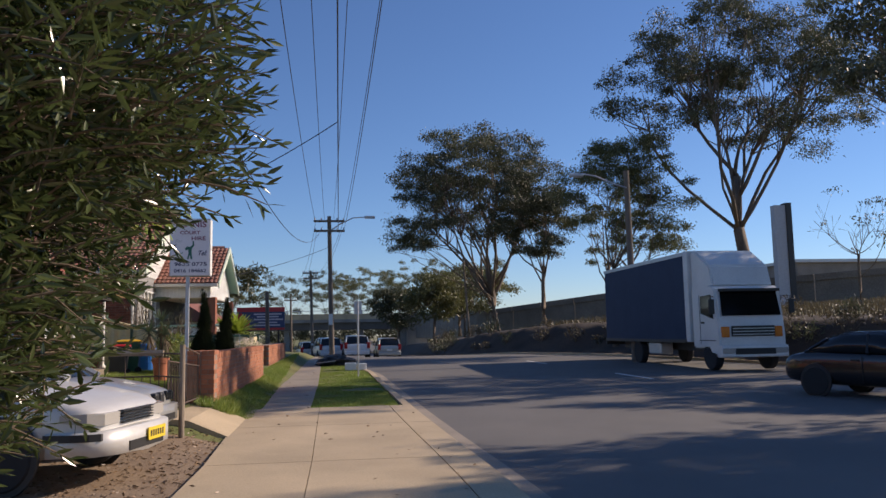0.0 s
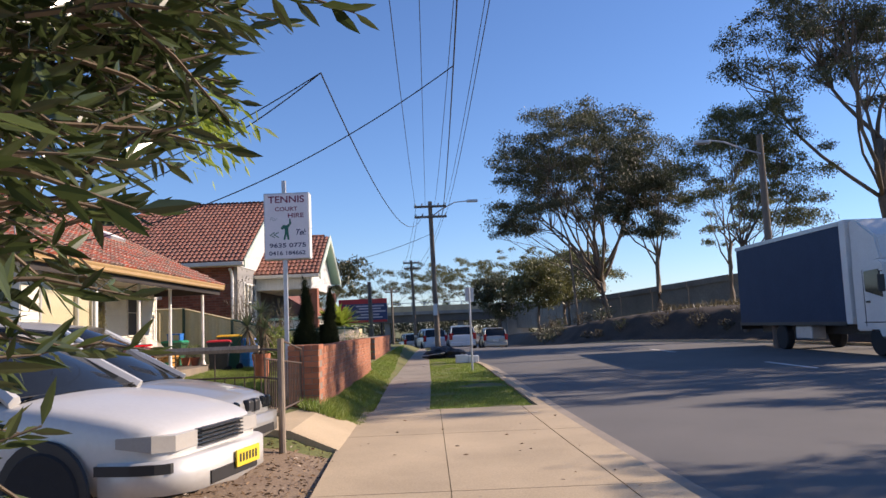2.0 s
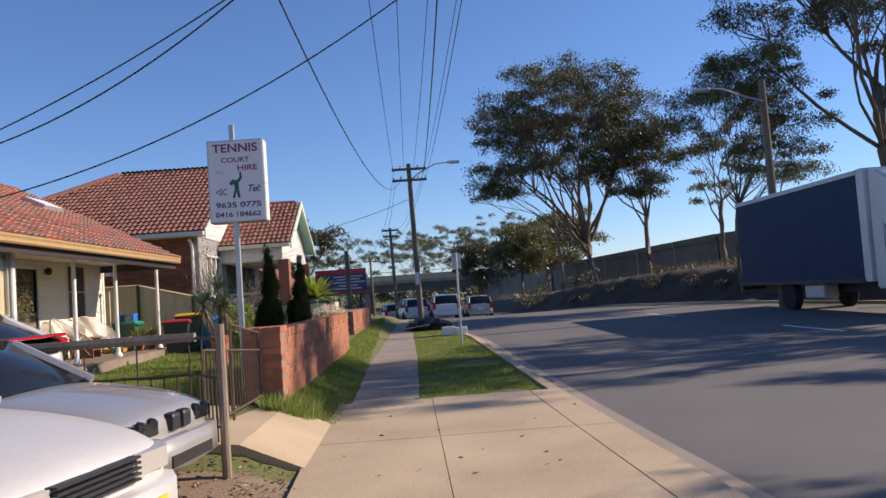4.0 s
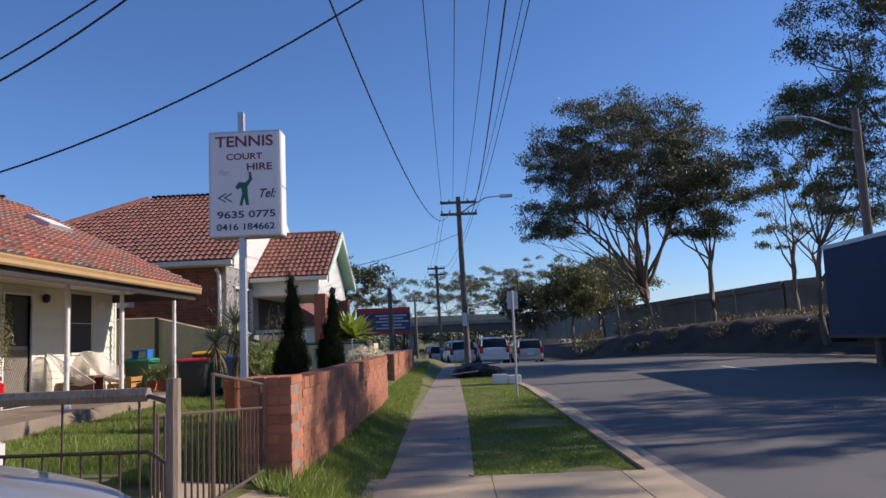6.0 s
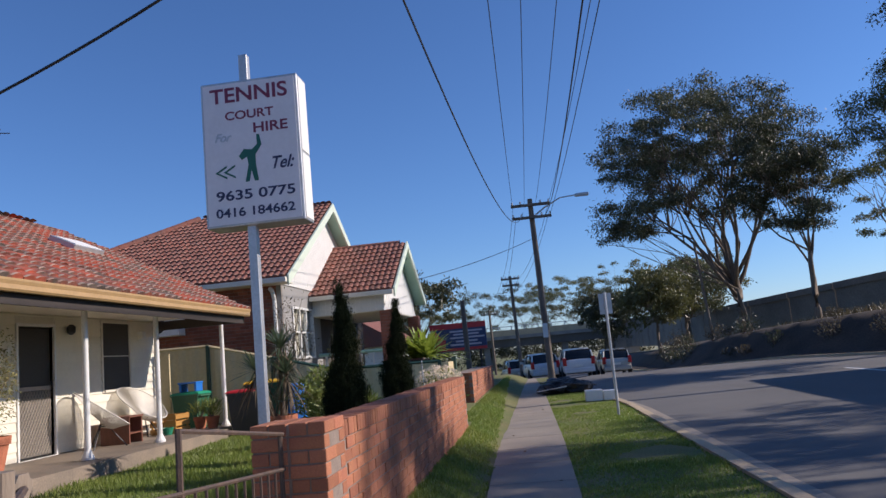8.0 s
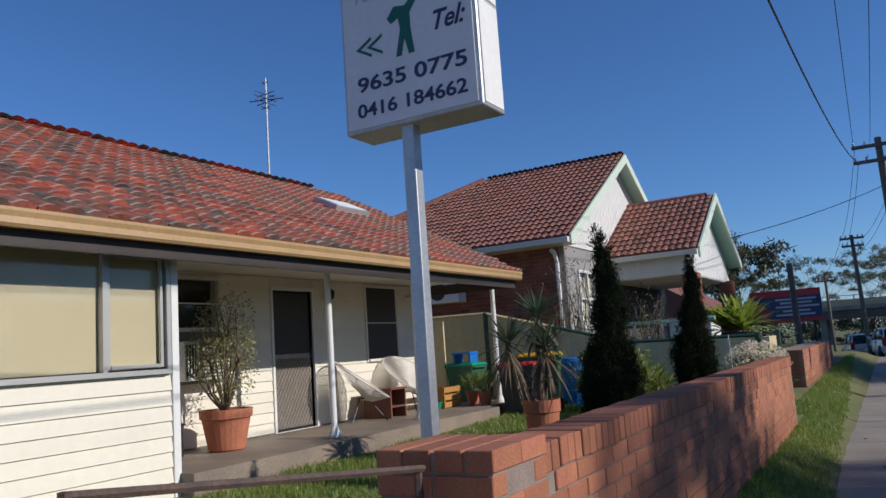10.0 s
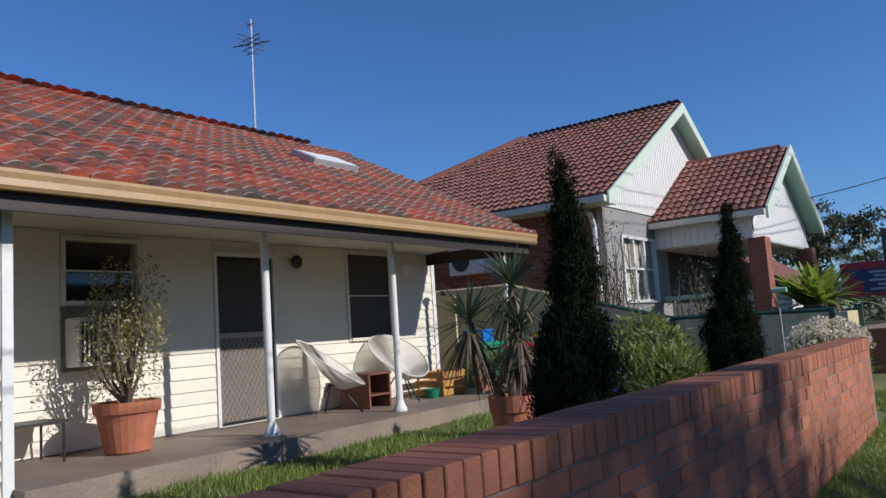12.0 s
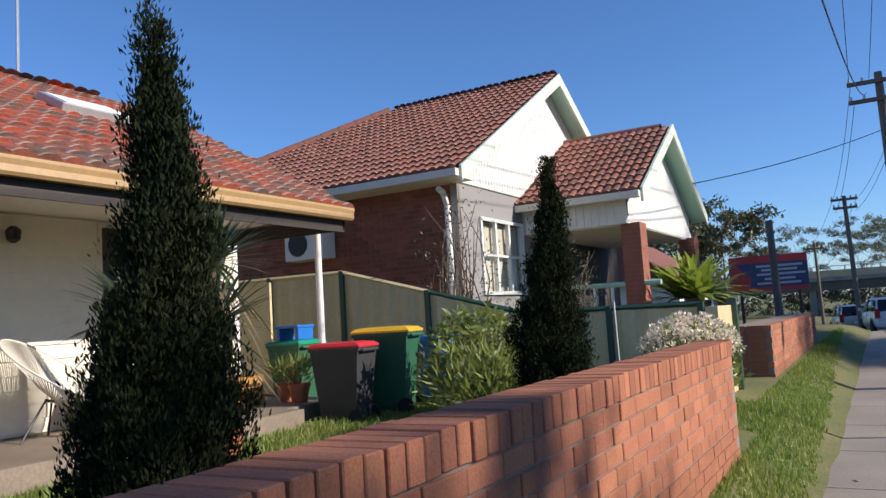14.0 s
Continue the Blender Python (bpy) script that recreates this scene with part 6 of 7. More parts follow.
bmesh.ops.solidify(ws, geom=ws.faces[:], thickness=.03)
part("windscreen", ws, DARK_GLASS, cabt, "dark windscreen")
part("sun_visor", boxed(X0 + .15, X1 - .15, 24.48, 24.70, g + 2.66, g + 2.76, bevel=.02), BLACK_PLASTIC, cabt)
sw = prism(bmesh.new(), [(24.85, g + 1.75), (25.75, g + 1.95), (25.75, g + 2.55), (24.98, g + 2.58)], 0, X0 + .005, X0 + .04)
part("side_window", sw, DARK_GLASS, cabt)
part("door_seam", boxed(X0 + .02, X0 + .032, 25.85, 25.87, g + .9, g + 2.6), BLACK_PLASTIC, cabt)
part("door_handle", boxed(X0 - .005, X0 + .03, 25.55, 25.75, g + 1.6, g + 1.66), BLACK_PLASTIC, cabt)
gr = part("grille", boxed(X0 + .45, X1 - .45, 24.42, 24.50, g + 1.15, g + 1.5, bevel=.02), BLACK_PLASTIC, cabt, "black grille")
for k in range(3):
    part("grille_bar", boxed(X0 + .47, X1 - .47, 24.405, 24.42, g + 1.2 + k * .1, g + 1.225 + k * .1), CHROME, gr)
fb = part("front_bumper", boxed(X0 + .02, X1 - .02, 24.36, 24.75, g + .45, g + .85, bevel=.05), TRUCK_WHITE, truck, "white steel bumper")
part("air_intake", boxed(X0 + .5, X1 - .5, 24.35, 24.37, g + .55, g + .75), BLACK_PLASTIC, fb)
for sx in (X0 + .27, X1 - .27):
    part("headlight", boxed(sx - .22, sx + .22, 24.345, 24.40, g + .58, g + .76, bevel=.02), LAMP_CLEAR, fb, "clear headlamp")
    part("indicator", boxed(sx - .17, sx + .10, 24.42, 24.62, g + 1.12, g + 1.48, bevel=.03), LAMP_AMBER, cabt, "amber indicator lamp")
for sx, d in ((X0, -1), (X1, 1)):
    arm = part("mirror_arm", tube(bmesh.new(), [(sx, 24.75, g + 2.5), (sx + d * .22, 24.5, g + 2.5), (sx + d * .22, 24.5, g + 1.95)], [.015] * 3, 6), BLACK_PLASTIC, cabt)
    part("mirror", boxed(sx + d * .22 - .10, sx + d * .22 + .10, 24.42, 24.50, g + 1.9, g + 2.4, bevel=.03), BLACK_PLASTIC, arm)
part("chassis", boxed(13.2, 14.1, 25, 35.3, g + .6, g + .95), DARK_METAL, truck)
part("fuel_tank", boxed(X0 + .1, X0 + .65, 29.6, 30.8, g + .42, g + .92, bevel=.06), GALV, truck, "grey side tank")
part("tail_board", boxed(X0, X1, 35.6, 35.68, g + .75, g + 1.1), DARK_METAL, truck)
for y in (25.35, 31.9):
    for x, sgn in ((X0 + .22, -1), (X1 - .22, 1)):
        m = Matrix.Translation((x, y, g + .49)) @ Matrix.Rotation(radians(90), 4, "Y")
        tb = lathe(bmesh.new(), [(.26, -.14), (.46, -.14), (.49, -.1), (.49, .1), (.46, .14), (.26, .14)], (0, 0, 0), 26)
        tb.transform(m)
        ty = part("wheel", tb, RUBBER, truck, "black truck tyre")
        hb = lathe(bmesh.new(), [(.27, -.12), (.25, -.05), (.12, -.10), (.02, -.11)], (0, 0, 0), 20)
        if sgn > 0:
            hb.transform(Matrix.Rotation(radians(180), 4, "X"))
        hb.transform(m)
        part("rim", hb, GALV, ty, "dusty steel rim")
    part("mudguard", boxed(X0 + .02, X0 + .36, y - .6, y + .6, g + 1.0, g + 1.03), BLACK_PLASTIC, truck)


# ---- tennis sign ----
SIGN_FACE = material("white_sign_face", (.74, .72, .74), .4, vary=.06, scale=3, fine=30, bump=.02)
MAROON = material("maroon_lettering", (.20, .03, .07), .5, vary=.1, bump=0.0)
INK_BLUE = material("dark_blue_lettering", (.035, .04, .10), .5, vary=.1, bump=0.0)
SIGN_GREEN = material("dark_green_print", (.02, .13, .09), .5, vary=.1, bump=0.0)
sign = thing("tennis_court_sign", (-2.86, 15.0, .3), "white lightbox sign for tennis court hire on a steel pole", "sign")
SX0, SX1, SZ0, SZ1, SY = -3.25, -2.51, 2.635, 3.73, 14.93
part("pole", boxed(-2.957, -2.892, 14.96, 15.025, .2, 3.94, bevel=.006), GALV, sign, "weathered galvanised square pole")
cab = part("cabinet", boxed(SX0, SX1, SY, SY + .22, SZ0, SZ1, bevel=.01), GALV, sign, "grey metal sign cabinet")
part("face", boxed(SX0 + .02, SX1 - .02, SY - .006, SY + .01, SZ0 + .02, SZ1 - .02), SIGN_FACE, cab, "white printed face")
part("side_panel", boxed(SX1 - .004, SX1 + .004, SY + .02, SY + .20, SZ0 + .02, SZ0 + .50), WHITE, cab)
part("side_panel", boxed(SX1 - .004, SX1 + .004, SY + .02, SY + .20, SZ0 + .52, SZ1 - .02), WHITE, cab)


def lettering(text, fx, fz, width, hgt, mat, parent, slant=0.0):
    """Letters on the sign's face: centre and size as shares of the face."""
    cu = bpy.data.curves.new("lettering", "FONT")
    cu.body, cu.align_x, cu.align_y, cu.extrude, cu.offset, cu.shear = text, "CENTER", "CENTER", .004, .018, slant
    tmp = new("lettering", cu)
    bpy.context.view_layer.update()
    me = bpy.data.meshes.new_from_object(tmp.evaluated_get(bpy.context.evaluated_depsgraph_get()))
    bpy.data.objects.remove(tmp)
    me.materials.clear()
    xs = [v.co.x for v in me.vertices]
    ys = [v.co.y for v in me.vertices]
    zs = [v.co.z for v in me.vertices]
    w, h = SX1 - SX0, SZ1 - SZ0
    cx, cy = (min(xs) + max(xs)) / 2, (min(ys) + max(ys)) / 2
    sx, sy = width * w / (max(xs) - min(xs)), hgt * h / (max(ys) - min(ys))
    for v in me.vertices:
        x, y, z = v.co
        v.co = (SX0 + fx * w + (x - cx) * sx, SY - .0065 - (z - min(zs)) * .3, SZ1 - fz * h + (y - cy) * sy)
    return part("lettering", me, mat, parent)


face = cab.children[0]
for args in (("TENNIS", .50, .10, .80, .105, MAROON), ("COURT", .50, .245, .50, .06, MAROON), ("HIRE", .71, .345, .35, .068, MAROON), ("9635 0775", .52, .79, .80, .068, INK_BLUE), ("0416 184662", .51, .905, .80, .062, INK_BLUE)):
    lettering(*args, face)
lettering("For", .22, .39, .18, .06, GALV, face, .4)
lettering("Tel:", .82, .60, .22, .085, INK_BLUE, face, .35)
for k in (0, .085):
    chev = prism(bmesh.new(), [(SX0 + (.12 + k) * .74, 3.04), (SX0 + (.24 + k) * .74, 3.09), (SX0 + (.24 + k) * .74, 3.075), (SX0 + (.155 + k) * .74, 3.04), (SX0 + (.24 + k) * .74, 3.005), (SX0 + (.24 + k) * .74, 2.99)], 1, SY - .009, SY - .0062)
    part("arrow_mark", chev, SIGN_GREEN, face)
part("emblem", prism(bmesh.new(), [(-2.935, 2.955), (-2.905, 2.955), (-2.885, 3.04), (-2.865, 2.955), (-2.835, 2.955), (-2.85, 3.08), (-2.85, 3.15), (-2.80, 3.22), (-2.815, 3.30), (-2.835, 3.30), (-2.835, 3.225), (-2.875, 3.19), (-2.935, 3.20), (-2.975, 3.15), (-2.955, 3.12), (-2.915, 3.14), (-2.905, 3.08)], 1, SY - .009, SY - .0062), SIGN_GREEN, face, "plain green printed shape")

# ---- side fence and gate ----
side_fence = thing("wire_fence", (-3.5, 12.1, .3), "rusty iron and timber fence with a weathered post", "fence")
part("post", rod(bmesh.new(), (-2.29, 11.46, -.1), (-2.29, 11.46, 1.39), .042, .040, 10), TIMBER, side_fence, "weathered round timber post")
line = [(-2.29, 11.46), (-2.70, 12.13), (-6.4, 12.22)]
for (xa, ya), (xb, yb) in zip(line, line[1:]):
    d = math.hypot(xb - xa, yb - ya)
    if d > 1:
        part("top_rail", tube(bmesh.new(), [(xa, ya, 1.27), (xb, yb, 1.27)], [.048, .048], 6), TIMBER, side_fence, "grey timber top rail")
    else:
        part("top_rail", tube(bmesh.new(), [(xa, ya, 1.26), (xb, yb, 1.26)], [.015, .015], 6), RUST, side_fence)
    for z in (.92, .50):
        part("rail", tube(bmesh.new(), [(xa, ya, z), (xb, yb, z)], [.012, .012], 5), RUST, side_fence)
    n = int(d / .12)
    for i in range(n):
        f = (i + .5) / n
        x, y = xa + (xb - xa) * f, ya + (yb - ya) * f
        part("bar", rod(bmesh.new(), (x, y, .36), (x, y, .93 if i % 4 else 1.24), .008, seg=5), RUST, side_fence)
gate = thing("iron_gate", (-2.56, 13.4, .3), "low rusty iron gate beside the brick pier", "gate")
part("top_rail", tube(bmesh.new(), [(-2.60, 13.03, 1.35), (-2.585, 14.38, 1.19)], [.013] * 2, 6), RUST, gate)
part("mid_rail", tube(bmesh.new(), [(-2.60, 11.98, 1.15), (-2.585, 14.38, .98)], [.012] * 2, 6), RUST, gate)
part("bottom_rail", tube(bmesh.new(), [(-2.60, 11.98, .44), (-2.585, 14.38, .42)], [.014] * 2, 6), RUST, gate)
for y, top in ((11.99, 1.16), (13.03, 1.36), (14.36, 1.19)):
    part("stile", rod(bmesh.new(), (-2.60, y, .34), (-2.595, y, top), .015, seg=6), RUST, gate)
for i in range(19):
    y = 12.11 + i * .118
    part("bar", rod(bmesh.new(), (-2.595, y, .42), (-2.595, y, 1.14 - (y - 12) * .07), .008, seg=5), RUST, gate)

# ---- verandah furniture ----
STRING = material("white_plastic_cord", (.72, .68, .60), .5, vary=.1, bump=0.0)


def string_chair(at, turn, label):
    """A pear-shaped wire bowl strung with cord on three rod legs."""
    t = thing("string_chair", at, label, "chair", "white string chairs", turn=turn)
    rim = []
    for k in range(37):
        a = 6.2832 * k / 36
        u, v = .40 * math.sin(a) * (1 + .12 * math.cos(a)), math.cos(a)
        rim.append(Vector((.02 - .40 * v, u, .62 + .29 * v)))
    part("rim", tube(bmesh.new(), rim, [.010] * 37, 6), STRING, t, local=True)
    hub = [Vector((.03 + .06 * math.cos(6.2832 * k / 36), .07 * math.sin(6.2832 * k / 36), .34)) for k in range(37)]
    part("hub_ring", tube(bmesh.new(), hub, [.008] * 37, 5), DARK_METAL, t, local=True)
    cord = bmesh.new()
    for k in range(108):
        a = 36 * k / 108
        i, f = int(a), a - int(a)
        p = rim[i].lerp(rim[i + 1], f)
        q = hub[(36 - i) % 36]
        mid = p.lerp(q, .55) + Vector((0, 0, -.05))
        tube(cord, [p, mid, q], [.0075] * 3, 3)
    part("cord_seat", cord, STRING, t, "white woven plastic cord", local=True)
    for a in (0, 2.1, 4.2):
        part("leg", rod(bmesh.new(), (.03 + .06 * math.cos(a), .07 * math.sin(a), .36), (.04 + .34 * math.cos(a), .34 * math.sin(a), 0), .010, seg=6), DARK_METAL, t, local=True)
    return t


string_chair((-7.92, 21.22, .645), 35, "white string egg chair in the sun on the verandah")
string_chair((-7.98, 22.62, .645), -10, "white string egg chair beside a wooden crate")
BROWN_WOOD = material("brown_stained_wood", (.22, .09, .055), .5, vary=.25, scale=6, fine=50, bump=.2, stretch=(1, 1, .2))
side_table = thing("side_table", (-7.95, 21.9, .645), "small brown wooden box table between the chairs", "side table")
part("top", boxed(-8.22, -7.68, 21.66, 22.10, 1.06, 1.09, bevel=.005), BROWN_WOOD, side_table)
for y in (21.67, 22.06):
    part("side_panel", boxed(-8.20, -7.70, y, y + .03, .645, 1.06), BROWN_WOOD, side_table)
part("shelf", boxed(-8.20, -7.70, 21.70, 22.06, .80, .82), BROWN_WOOD, side_table)
part("back_panel", boxed(-8.20, -8.185, 21.70, 22.06, .645, 1.06), BROWN_WOOD, side_table)
PINE = material("yellow_pine", (.52, .27, .06), .55, vary=.25, scale=6, fine=50, bump=.2, stretch=(1, .2, 1))
crate = thing("wooden_crate", (-7.85, 23.4, .645), "yellow pine slatted crate by the verandah post", "crate")
for z in (.66, .78, .90):
    for y in (23.12, 23.66):
        part("slat", boxed(-8.12, -7.62, y, y + .018, z, z + .085), PINE, crate)
    for x in (-8.12, -7.64):
        part("slat", boxed(x, x + .018, 23.14, 23.66, z, z + .085), PINE, crate)
for x in (-8.10, -7.67):
    for y in (23.14, 23.63):
        part("corner_post", boxed(x, x + .03, y, y + .03, .645, 1.0), PINE, crate)
part("base", boxed(-8.1, -7.64, 23.14, 23.66, .648, .662), PINE, crate)
tub = thing("green_bucket", (-7.72, 22.98, .645), "small green plastic tub on the verandah floor", "bucket")
part("tub", lathe(bmesh.new(), [(.08, 0), (.12, .13), (.11, .13), (.07, .02)], (-7.72, 22.98, .645), 16), material("green_plastic", (.02, .22, .12), .4, vary=.1, bump=0.0), tub)
for k, (x, y) in enumerate(((-7.55, 23.98), (-7.25, 23.86))):
    clay_pot("small_plant_pot", (x, y, .645), .13, .22, "small red plant pot at the verandah's end", "small pots")
    bush("pot_plant", (x, y, .83), .16, .30, 130, .16, LEAF_BUSH, "pale green strappy plant in a small pot", 70 + k, category="potted plant", stems=3, aspect=.12, up=1.2)
stand = thing("plant_stand", (-8.05, 17.62, .645), "low dark metal plant stand by the wall", "plant stand")
part("shelf", boxed(-8.3, -7.85, 17.35, 17.95, .98, 1.0), DARK_METAL, stand)
for x in (-8.28, -7.88):
    for y in (17.37, 17.92):
        part("leg", rod(bmesh.new(), (x, y, .645), (x, y, .98), .012, seg=6), DARK_METAL, stand)


def wheelie_bin(at, turn, body, lid, label, s=1.0):
    t = thing("wheelie_bin", at, label, "wheelie bin", "wheelie bins", turn=turn)
    shell = loft([[(x * s, y * s, z * s) for x, y in ((-w, -d), (w, -d), (w, d), (-w, d))] for z, w, d in ((.04, .20, .22), (.10, .22, .25), (.80, .275, .32), (.93, .285, .335), (.93, .30, .355), (.97, .30, .355))])
    part("bin_body", shell, body, t, local=True)
    lidm = loft([[(x * s, y * s, z * s) for x, y in ((-w, -d), (w, -d), (w, d), (-w, d))] for z, w, d in ((.972, .305, .37), (.995, .305, .37), (1.03, .27, .32), (1.045, .18, .22))])
    part("lid", lidm, lid, t, local=True)
    part("handle", rod(bmesh.new(), (-.24 * s, .38 * s, .93 * s), (.24 * s, .38 * s, .93 * s), .016, seg=8), body, t, local=True)
    for sx in (-1, 1):
        w = lathe(bmesh.new(), [(.10 * s, -.025), (.10 * s, .025)], (0, 0, 0), 16)
        w.transform(Matrix.Translation((sx * .25 * s, .27 * s, .10 * s)) @ Matrix.Rotation(radians(90), 4, "Y"))
        part("wheel", w, RUBBER, t, local=True)
    return t


BIN_GREEN = material("green_bin_plastic", (.035, .13, .065), .5, vary=.2, scale=4, fine=40, bump=.05)
BIN_DARK = material("charcoal_bin_plastic", (.05, .05, .052), .5, vary=.2, scale=4, fine=40, bump=.05)
LID_RED = material("red_bin_lid", (.55, .03, .04), .4, vary=.1, bump=0.0)
LID_YELLOW = material("yellow_bin_lid", (.70, .42, .02), .4, vary=.1, bump=0.0)
LID_GREEN = material("green_bin_lid", (.03, .30, .16), .4, vary=.1, bump=0.0)
BLUE_PLASTIC = material("blue_plastic", (.03, .18, .60), .4, vary=.12, bump=0.0)
wheelie_bin((-6.58, 23.85, .42), -80, BIN_DARK, LID_RED, "charcoal wheelie bin with a red lid on the lawn", .86)
wheelie_bin((-6.50, 24.62, .43), -75, BIN_GREEN, LID_YELLOW, "green wheelie bin with a yellow lid by the fence", .98)
wheelie_bin((-8.15, 24.88, .45), -95, BIN_GREEN, LID_GREEN, "green wheelie bin with a green lid beside the verandah", .86)
bt = thing("blue_tub", (-8.15, 24.86, 1.35), "bright blue plastic step stool lying on the bin", "plastic stool")
part("seat", boxed(-8.32, -7.92, 24.66, 25.0, 1.50, 1.54, bevel=.012), BLUE_PLASTIC, bt)
for x in (-8.30, -7.98):
    part("leg", boxed(x, x + .05, 24.68, 24.98, 1.345, 1.51, bevel=.01), BLUE_PLASTIC, bt)
drum = thing("blue_drum", (-6.1, 25.2, .43), "dark blue plastic drum against the fence", "drum")
part("drum", lathe(bmesh.new(), [(.24, 0), (.27, .03), (.27, .3), (.28, .32), (.27, .34), (.27, .82), (.25, .88), (.2, .9)], (-6.1, 25.2, .42), 20), BLUE_PLASTIC, drum)
hose = thing("broken_stick", (-3.05, 22.1, .4), "thin pale garden stake beside the conifer", "garden stake")
part("stake", rod(bmesh.new(), (-2.86, 22.0, .3), (-2.88, 22.02, 1.55), .008, seg=5), GALV, hose)
tuft = thing("hanging_branch", (-2.3, 4.3, 2.9), "yellow-green drooping leafy branch tip overhead", "tree branch")
rng = random.Random(77)
tube_b = tube(bmesh.new(), [(-2.4, 4.0, 2.9), (-1.93, 5.1, 3.05), (-1.55, 6.45, 2.58)], [.015, .01, .004], 5)
part("twig", tube_b, TWIG, tuft)
cs = [(Vector((-1.9, 5.2, 2.92)).lerp(Vector((-1.56, 6.45, 2.54)), 1 - rng.random() ** 1.6) + Vector((rng.gauss(0, .10), rng.gauss(0, .12), rng.gauss(0, .10))), Vector((.5, .2, -.7))) for _ in range(700)]
vs, fs = leaf_cards(cs, .085, rng, aspect=.26, fold=True, jitter=.5)
part("leaves", polymesh("leaves", vs, fs, LEAF_BROAD), None, tuft)


# ---- grass, litter ----
def blades(name, n, area, hgt, mat, seed, label, keep=lambda x, y: True, ground=height, lean=.5, width=.006):
    rng = random.Random(seed)
    vs, fs = [], []
    x0, x1, y0, y1 = area
    for i in range(n):
        x, y = rng.uniform(x0, x1), y0 + (y1 - y0) * rng.random() ** 1.25
        if not keep(x, y):
            continue
        z = ground(x, y) - .01
        h = hgt * rng.uniform(.45, 1.3) * (1 + .6 * noise.noise((x * 1.1, y * 1.1, seed)))
        a = rng.uniform(0, 6.2832)
        dx, dy = math.cos(a), math.sin(a)
        l = lean * h * rng.uniform(.2, 1.2)
        b = rng.uniform(0, 6.2832)
        k = len(vs)
        w = width * rng.uniform(.7, 1.5)
        vs += [(x - dy * w, y + dx * w, z), (x + dy * w, y - dx * w, z), (x + math.cos(b) * l, y + math.sin(b) * l, z + h)]
        fs.append((k, k + 1, k + 2))
    return tagged(new(name, polymesh(name, vs, fs, mat)), label, "grass", kind="stuff")


patchy = lambda x, y: noise.noise((x * .9, y * .9, 11)) > -.38
blades("verge_grass", 90000, (-1.0, 1.1, 15.9, 42), .038, GRASS, 1, "short patchy green grass on the road verge", lambda x, y: path_right(y) + .0 < x < span(NEAR_KERB, y) - .16 and patchy(x, y), width=.010)
blades("bank_grass", 80000, (-2.62, -1.6, 14.2, 44), .055, GRASS, 2, "longer grass on the bank below the wall", lambda x, y: x < path_left(y) - .02 + .10 * noise.noise((x * 3, y * 3, 2)) and x > (-2.35 if y < 24.3 else -2.62 if y > 28.6 else -2.62), width=.007)
blades("lawn_grass", 110000, (-6.7, -2.62, 14.4, 26.1), .075, GRASS, 3, "lush unmown lawn behind the brick wall", lambda x, y: not (x < -4.0 and y < 14.9), width=.007)
blades("tuft_grass", 2600, (-2.75, -1.95, 13.9, 15.1), .19, GRASS, 4, "tall grass tuft at the brick pier's foot", lambda x, y: not (PIER_X0 - .02 < x < PIER_X1 + .02 and PIER_Y0 - .02 < y) and (x + 2.25) ** 2 * 2 + (y - 14.5) ** 2 < .32, width=.008, lean=.9)
blades("dry_bank_grass", 26000, (14, 45, 24, 75), .35, LEAF_SCRUB, 6, "dry yellow grass along the top of the bank", lambda x, y: x - span(FAR_KERB, y) > 4.5, width=.03)
rng = random.Random(8)
cs = []
for i in range(2600):
    x, y = rng.uniform(-4.2, -1.6), rng.uniform(5.5, 11.9)
    cs.append((Vector((x, y, height(x, y) + .006)), Vector((rng.gauss(0, 1), rng.gauss(0, 1), .15))))
for i in range(110):
    x, y = rng.uniform(-1.7, 1.5), rng.uniform(3, 30)
    cs.append((Vector((x, y, rise(y) + .022)), Vector((rng.gauss(0, 1), rng.gauss(0, 1), .05))))
vs, fs = leaf_cards(cs, .06, rng, aspect=.3, jitter=.15)
LITTER = leafy("dead_leaves", (.24, .155, .08), (.15, .10, .06), through_light=.05)
tagged(new("leaf_litter", polymesh("leaf_litter", vs, fs, LITTER)), "dry brown leaf litter scattered over soil and concrete", "leaf litter", kind="stuff")

# lane mark on the road
setting("lane_mark", strip("lane_mark", lambda y: 9.15 - (y - 25) * .02, lambda y: 9.28 - (y - 25) * .02, [22.6, 25.6], lambda y: rise(y) - .094, WHITE, .004), WHITE, "worn white dashed lane line", "road marking")
setting("lane_mark_far", strip("lane_mark", lambda y: 8.6 - (y - 34) * .05, lambda y: 8.73 - (y - 34) * .05, [33.0, 36.0], lambda y: rise(y) - .094, WHITE, .004), WHITE, "worn white dashed lane line", "road marking")

# ---- bricks of the front walls ----
rb = random.Random(4)
STRETCHER = brick_mesh("brick", 0.11, 0.23, 0.076, BRICK)
ON_EDGE = brick_mesh("brick", 0.27, 0.076, 0.115, BRICK)
END_BRICK = brick_mesh("brick", 0.23, 0.11, 0.076, BRICK)


def jit(a):
    return rb.uniform(-a, a)


n = int((W1Y1 - W1Y0) / .086)
for i in range(n):
    y = W1Y0 + .043 + i * (W1Y1 - W1Y0) / n
    place(ON_EDGE, "brick", wall_front, ((W1X0 + W1X1) / 2 + jit(.003), y, W1TOP - .0575 + jit(.003)), (0, 0, jit(1.0)))
rest_v, rest_f = [], []
box_f = ((0, 1, 2, 3), (7, 6, 5, 4), (0, 4, 5, 1), (1, 5, 6, 2), (2, 6, 7, 3), (3, 7, 4, 0))


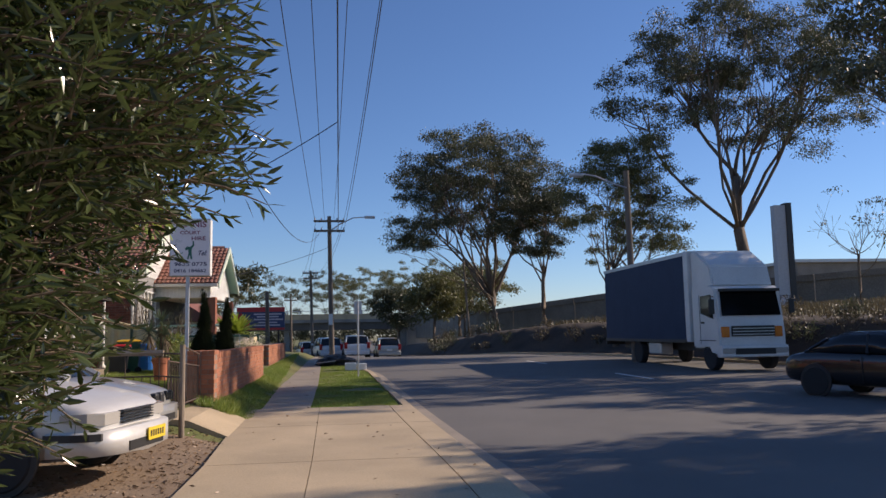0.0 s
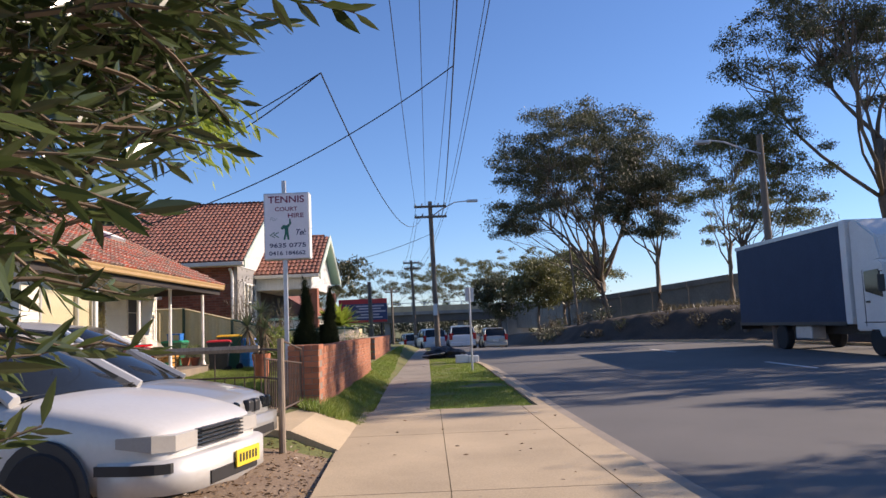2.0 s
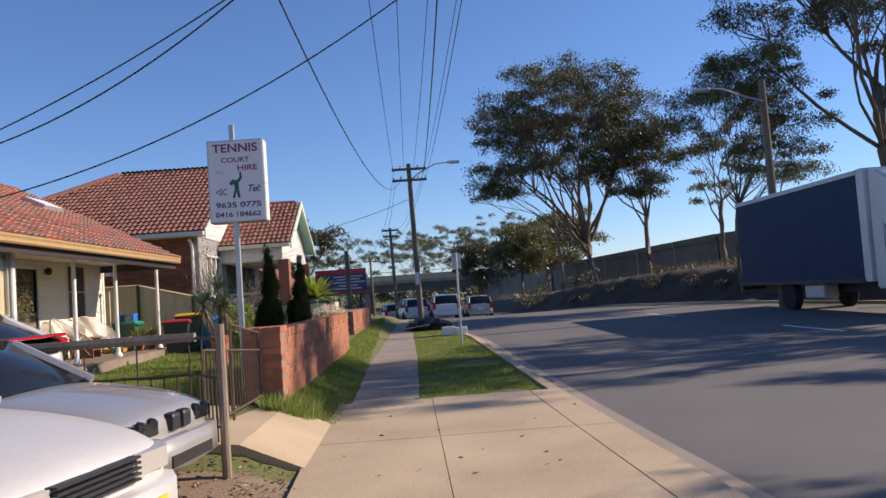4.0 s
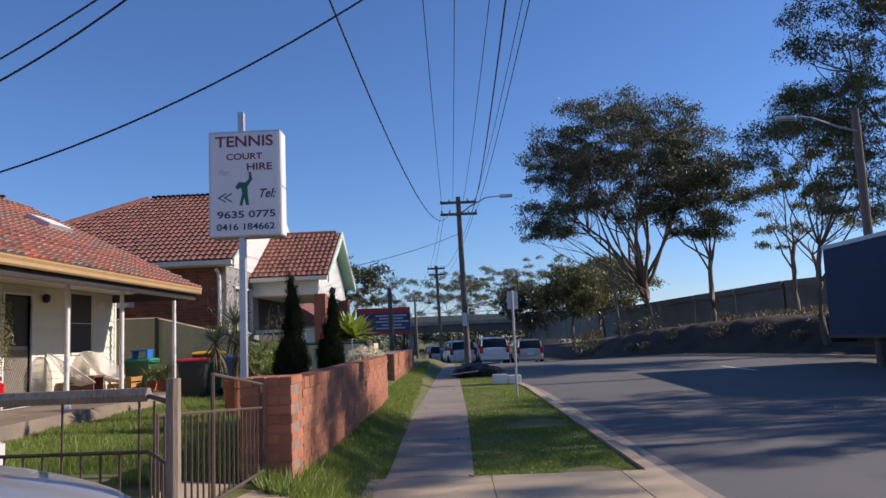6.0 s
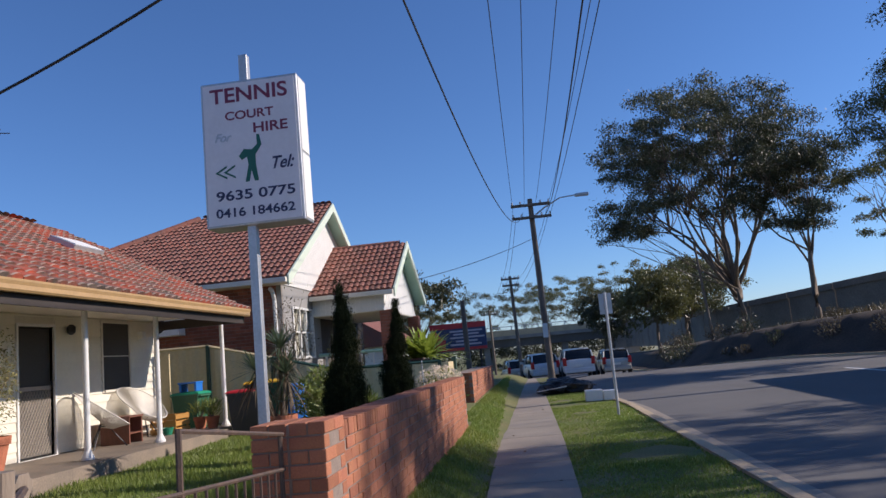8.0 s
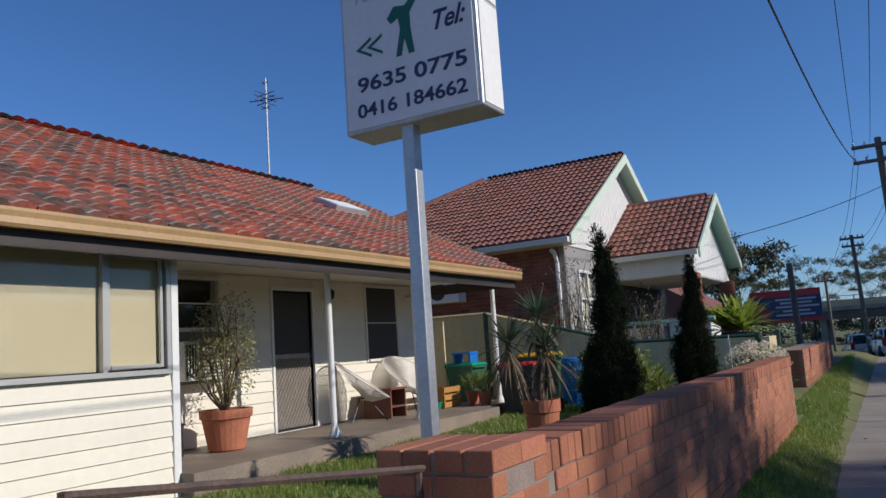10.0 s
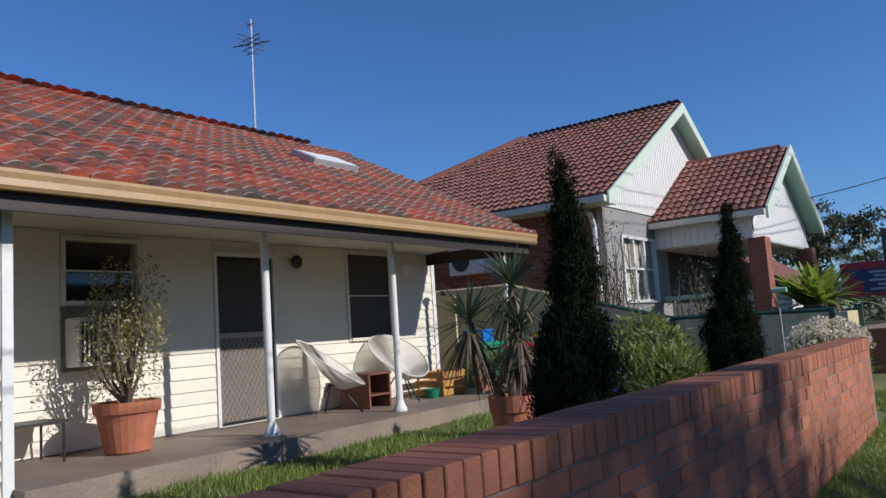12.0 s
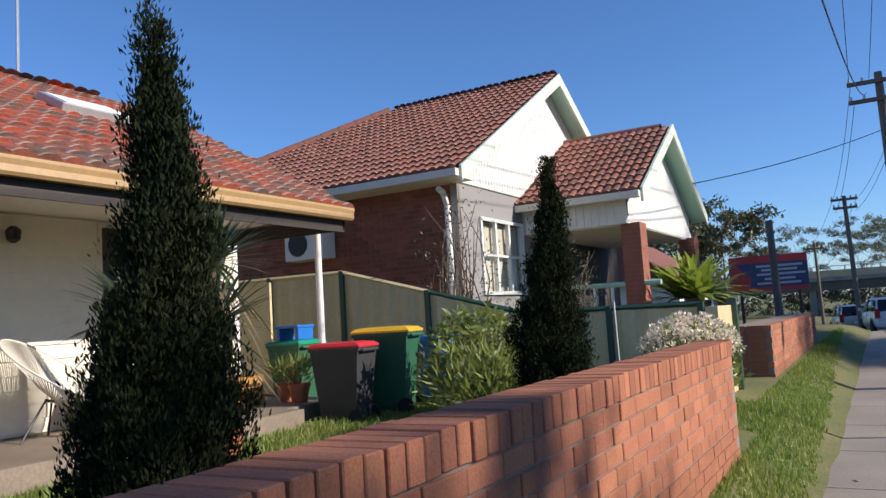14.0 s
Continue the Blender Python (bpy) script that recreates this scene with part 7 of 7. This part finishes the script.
def joined(x0, x1, y0, y1, z0, z1):
    k = len(rest_v)
    rest_v.extend([(x0, y0, z0), (x1, y0, z0), (x1, y1, z0), (x0, y1, z0), (x0, y0, z1), (x1, y0, z1), (x1, y1, z1), (x0, y1, z1)])
    rest_f.extend([tuple(k + q for q in f) for f in box_f])


for j in range(10):
    z = W1TOP - .115 - .010 - .038 - j * .086
    off = .12 if j % 2 else 0
    i = 0
    while True:
        y = W1Y0 + off - .12 + .118 + i * .24
        if y + .115 > W1Y1 + .01:
            break
        if y - .115 >= W1Y0 - .01:
            if j < 6:
                place(STRETCHER, "brick", wall_front, (W1X1 - .055 + jit(.003), y, z), (0, 0, jit(.5)))
            else:
                joined(W1X1 - .11, W1X1 + jit(.002), y - .115, y + .115, z - .038, z + .038)
        i += 1
part("brickwork", polymesh("brickwork", rest_v, rest_f, BRICK), None, wall_front)["kind"] = "stuff"
for j in range(12):
    z = PIER_TOP - .04 - j * .086
    for k in range(2):
        if j % 2:
            place(END_BRICK, "brick", wall_pier, (PIER_X0 + .115 + k * .245, PIER_Y0 + .055 + jit(.002), z), (0, 0, jit(.4)))
            place(END_BRICK, "brick", wall_pier, (PIER_X0 + .115 + k * .245, PIER_Y1 - .055, z))
            place(END_BRICK, "brick", wall_pier, (PIER_X0 + .115 + k * .245, (PIER_Y0 + PIER_Y1) / 2 + .0, z)) if j == 0 else None
        else:
            place(STRETCHER, "brick", wall_pier, (PIER_X1 - .055 + jit(.002), PIER_Y0 + .115 + k * .23, z), (0, 0, jit(.4)))
            place(STRETCHER, "brick", wall_pier, (PIER_X1 - .175, PIER_Y0 + .115 + k * .23, z))
            place(STRETCHER, "brick", wall_pier, (PIER_X0 + .055, PIER_Y0 + .115 + k * .23, z))
            place(STRETCHER, "brick", wall_pier, (PIER_X0 + .175, PIER_Y0 + .115 + k * .23, z))
part("mortar_core", boxed(-3.3, -2.71, 28.61, 36.5, -.2, 1.13), MORTAR, wall_neighbour)
rest_v, rest_f = [], []
for j in range(12):
    z = 1.14 - .04 - j * .086
    off = .12 if j % 2 else 0
    for i in range(33):
        y = 28.6 + .115 + off + i * .24
        if y + .115 < 36.52:
            if j < 7:
                place(STRETCHER, "brick", wall_neighbour, (-2.755 + jit(.002), y, z), (0, 0, jit(.4)))
            else:
                joined(-2.81, -2.70 + jit(.002), y - .115, y + .115, z - .038, z + .038)
    for i in range(2):
        joined(-3.28 + i * .26, -3.05 + i * .26, 28.595 + jit(.002), 28.70, z - .038, z + .038)
part("brickwork", polymesh("brickwork", rest_v, rest_f, BRICK), None, wall_neighbour)["kind"] = "stuff"
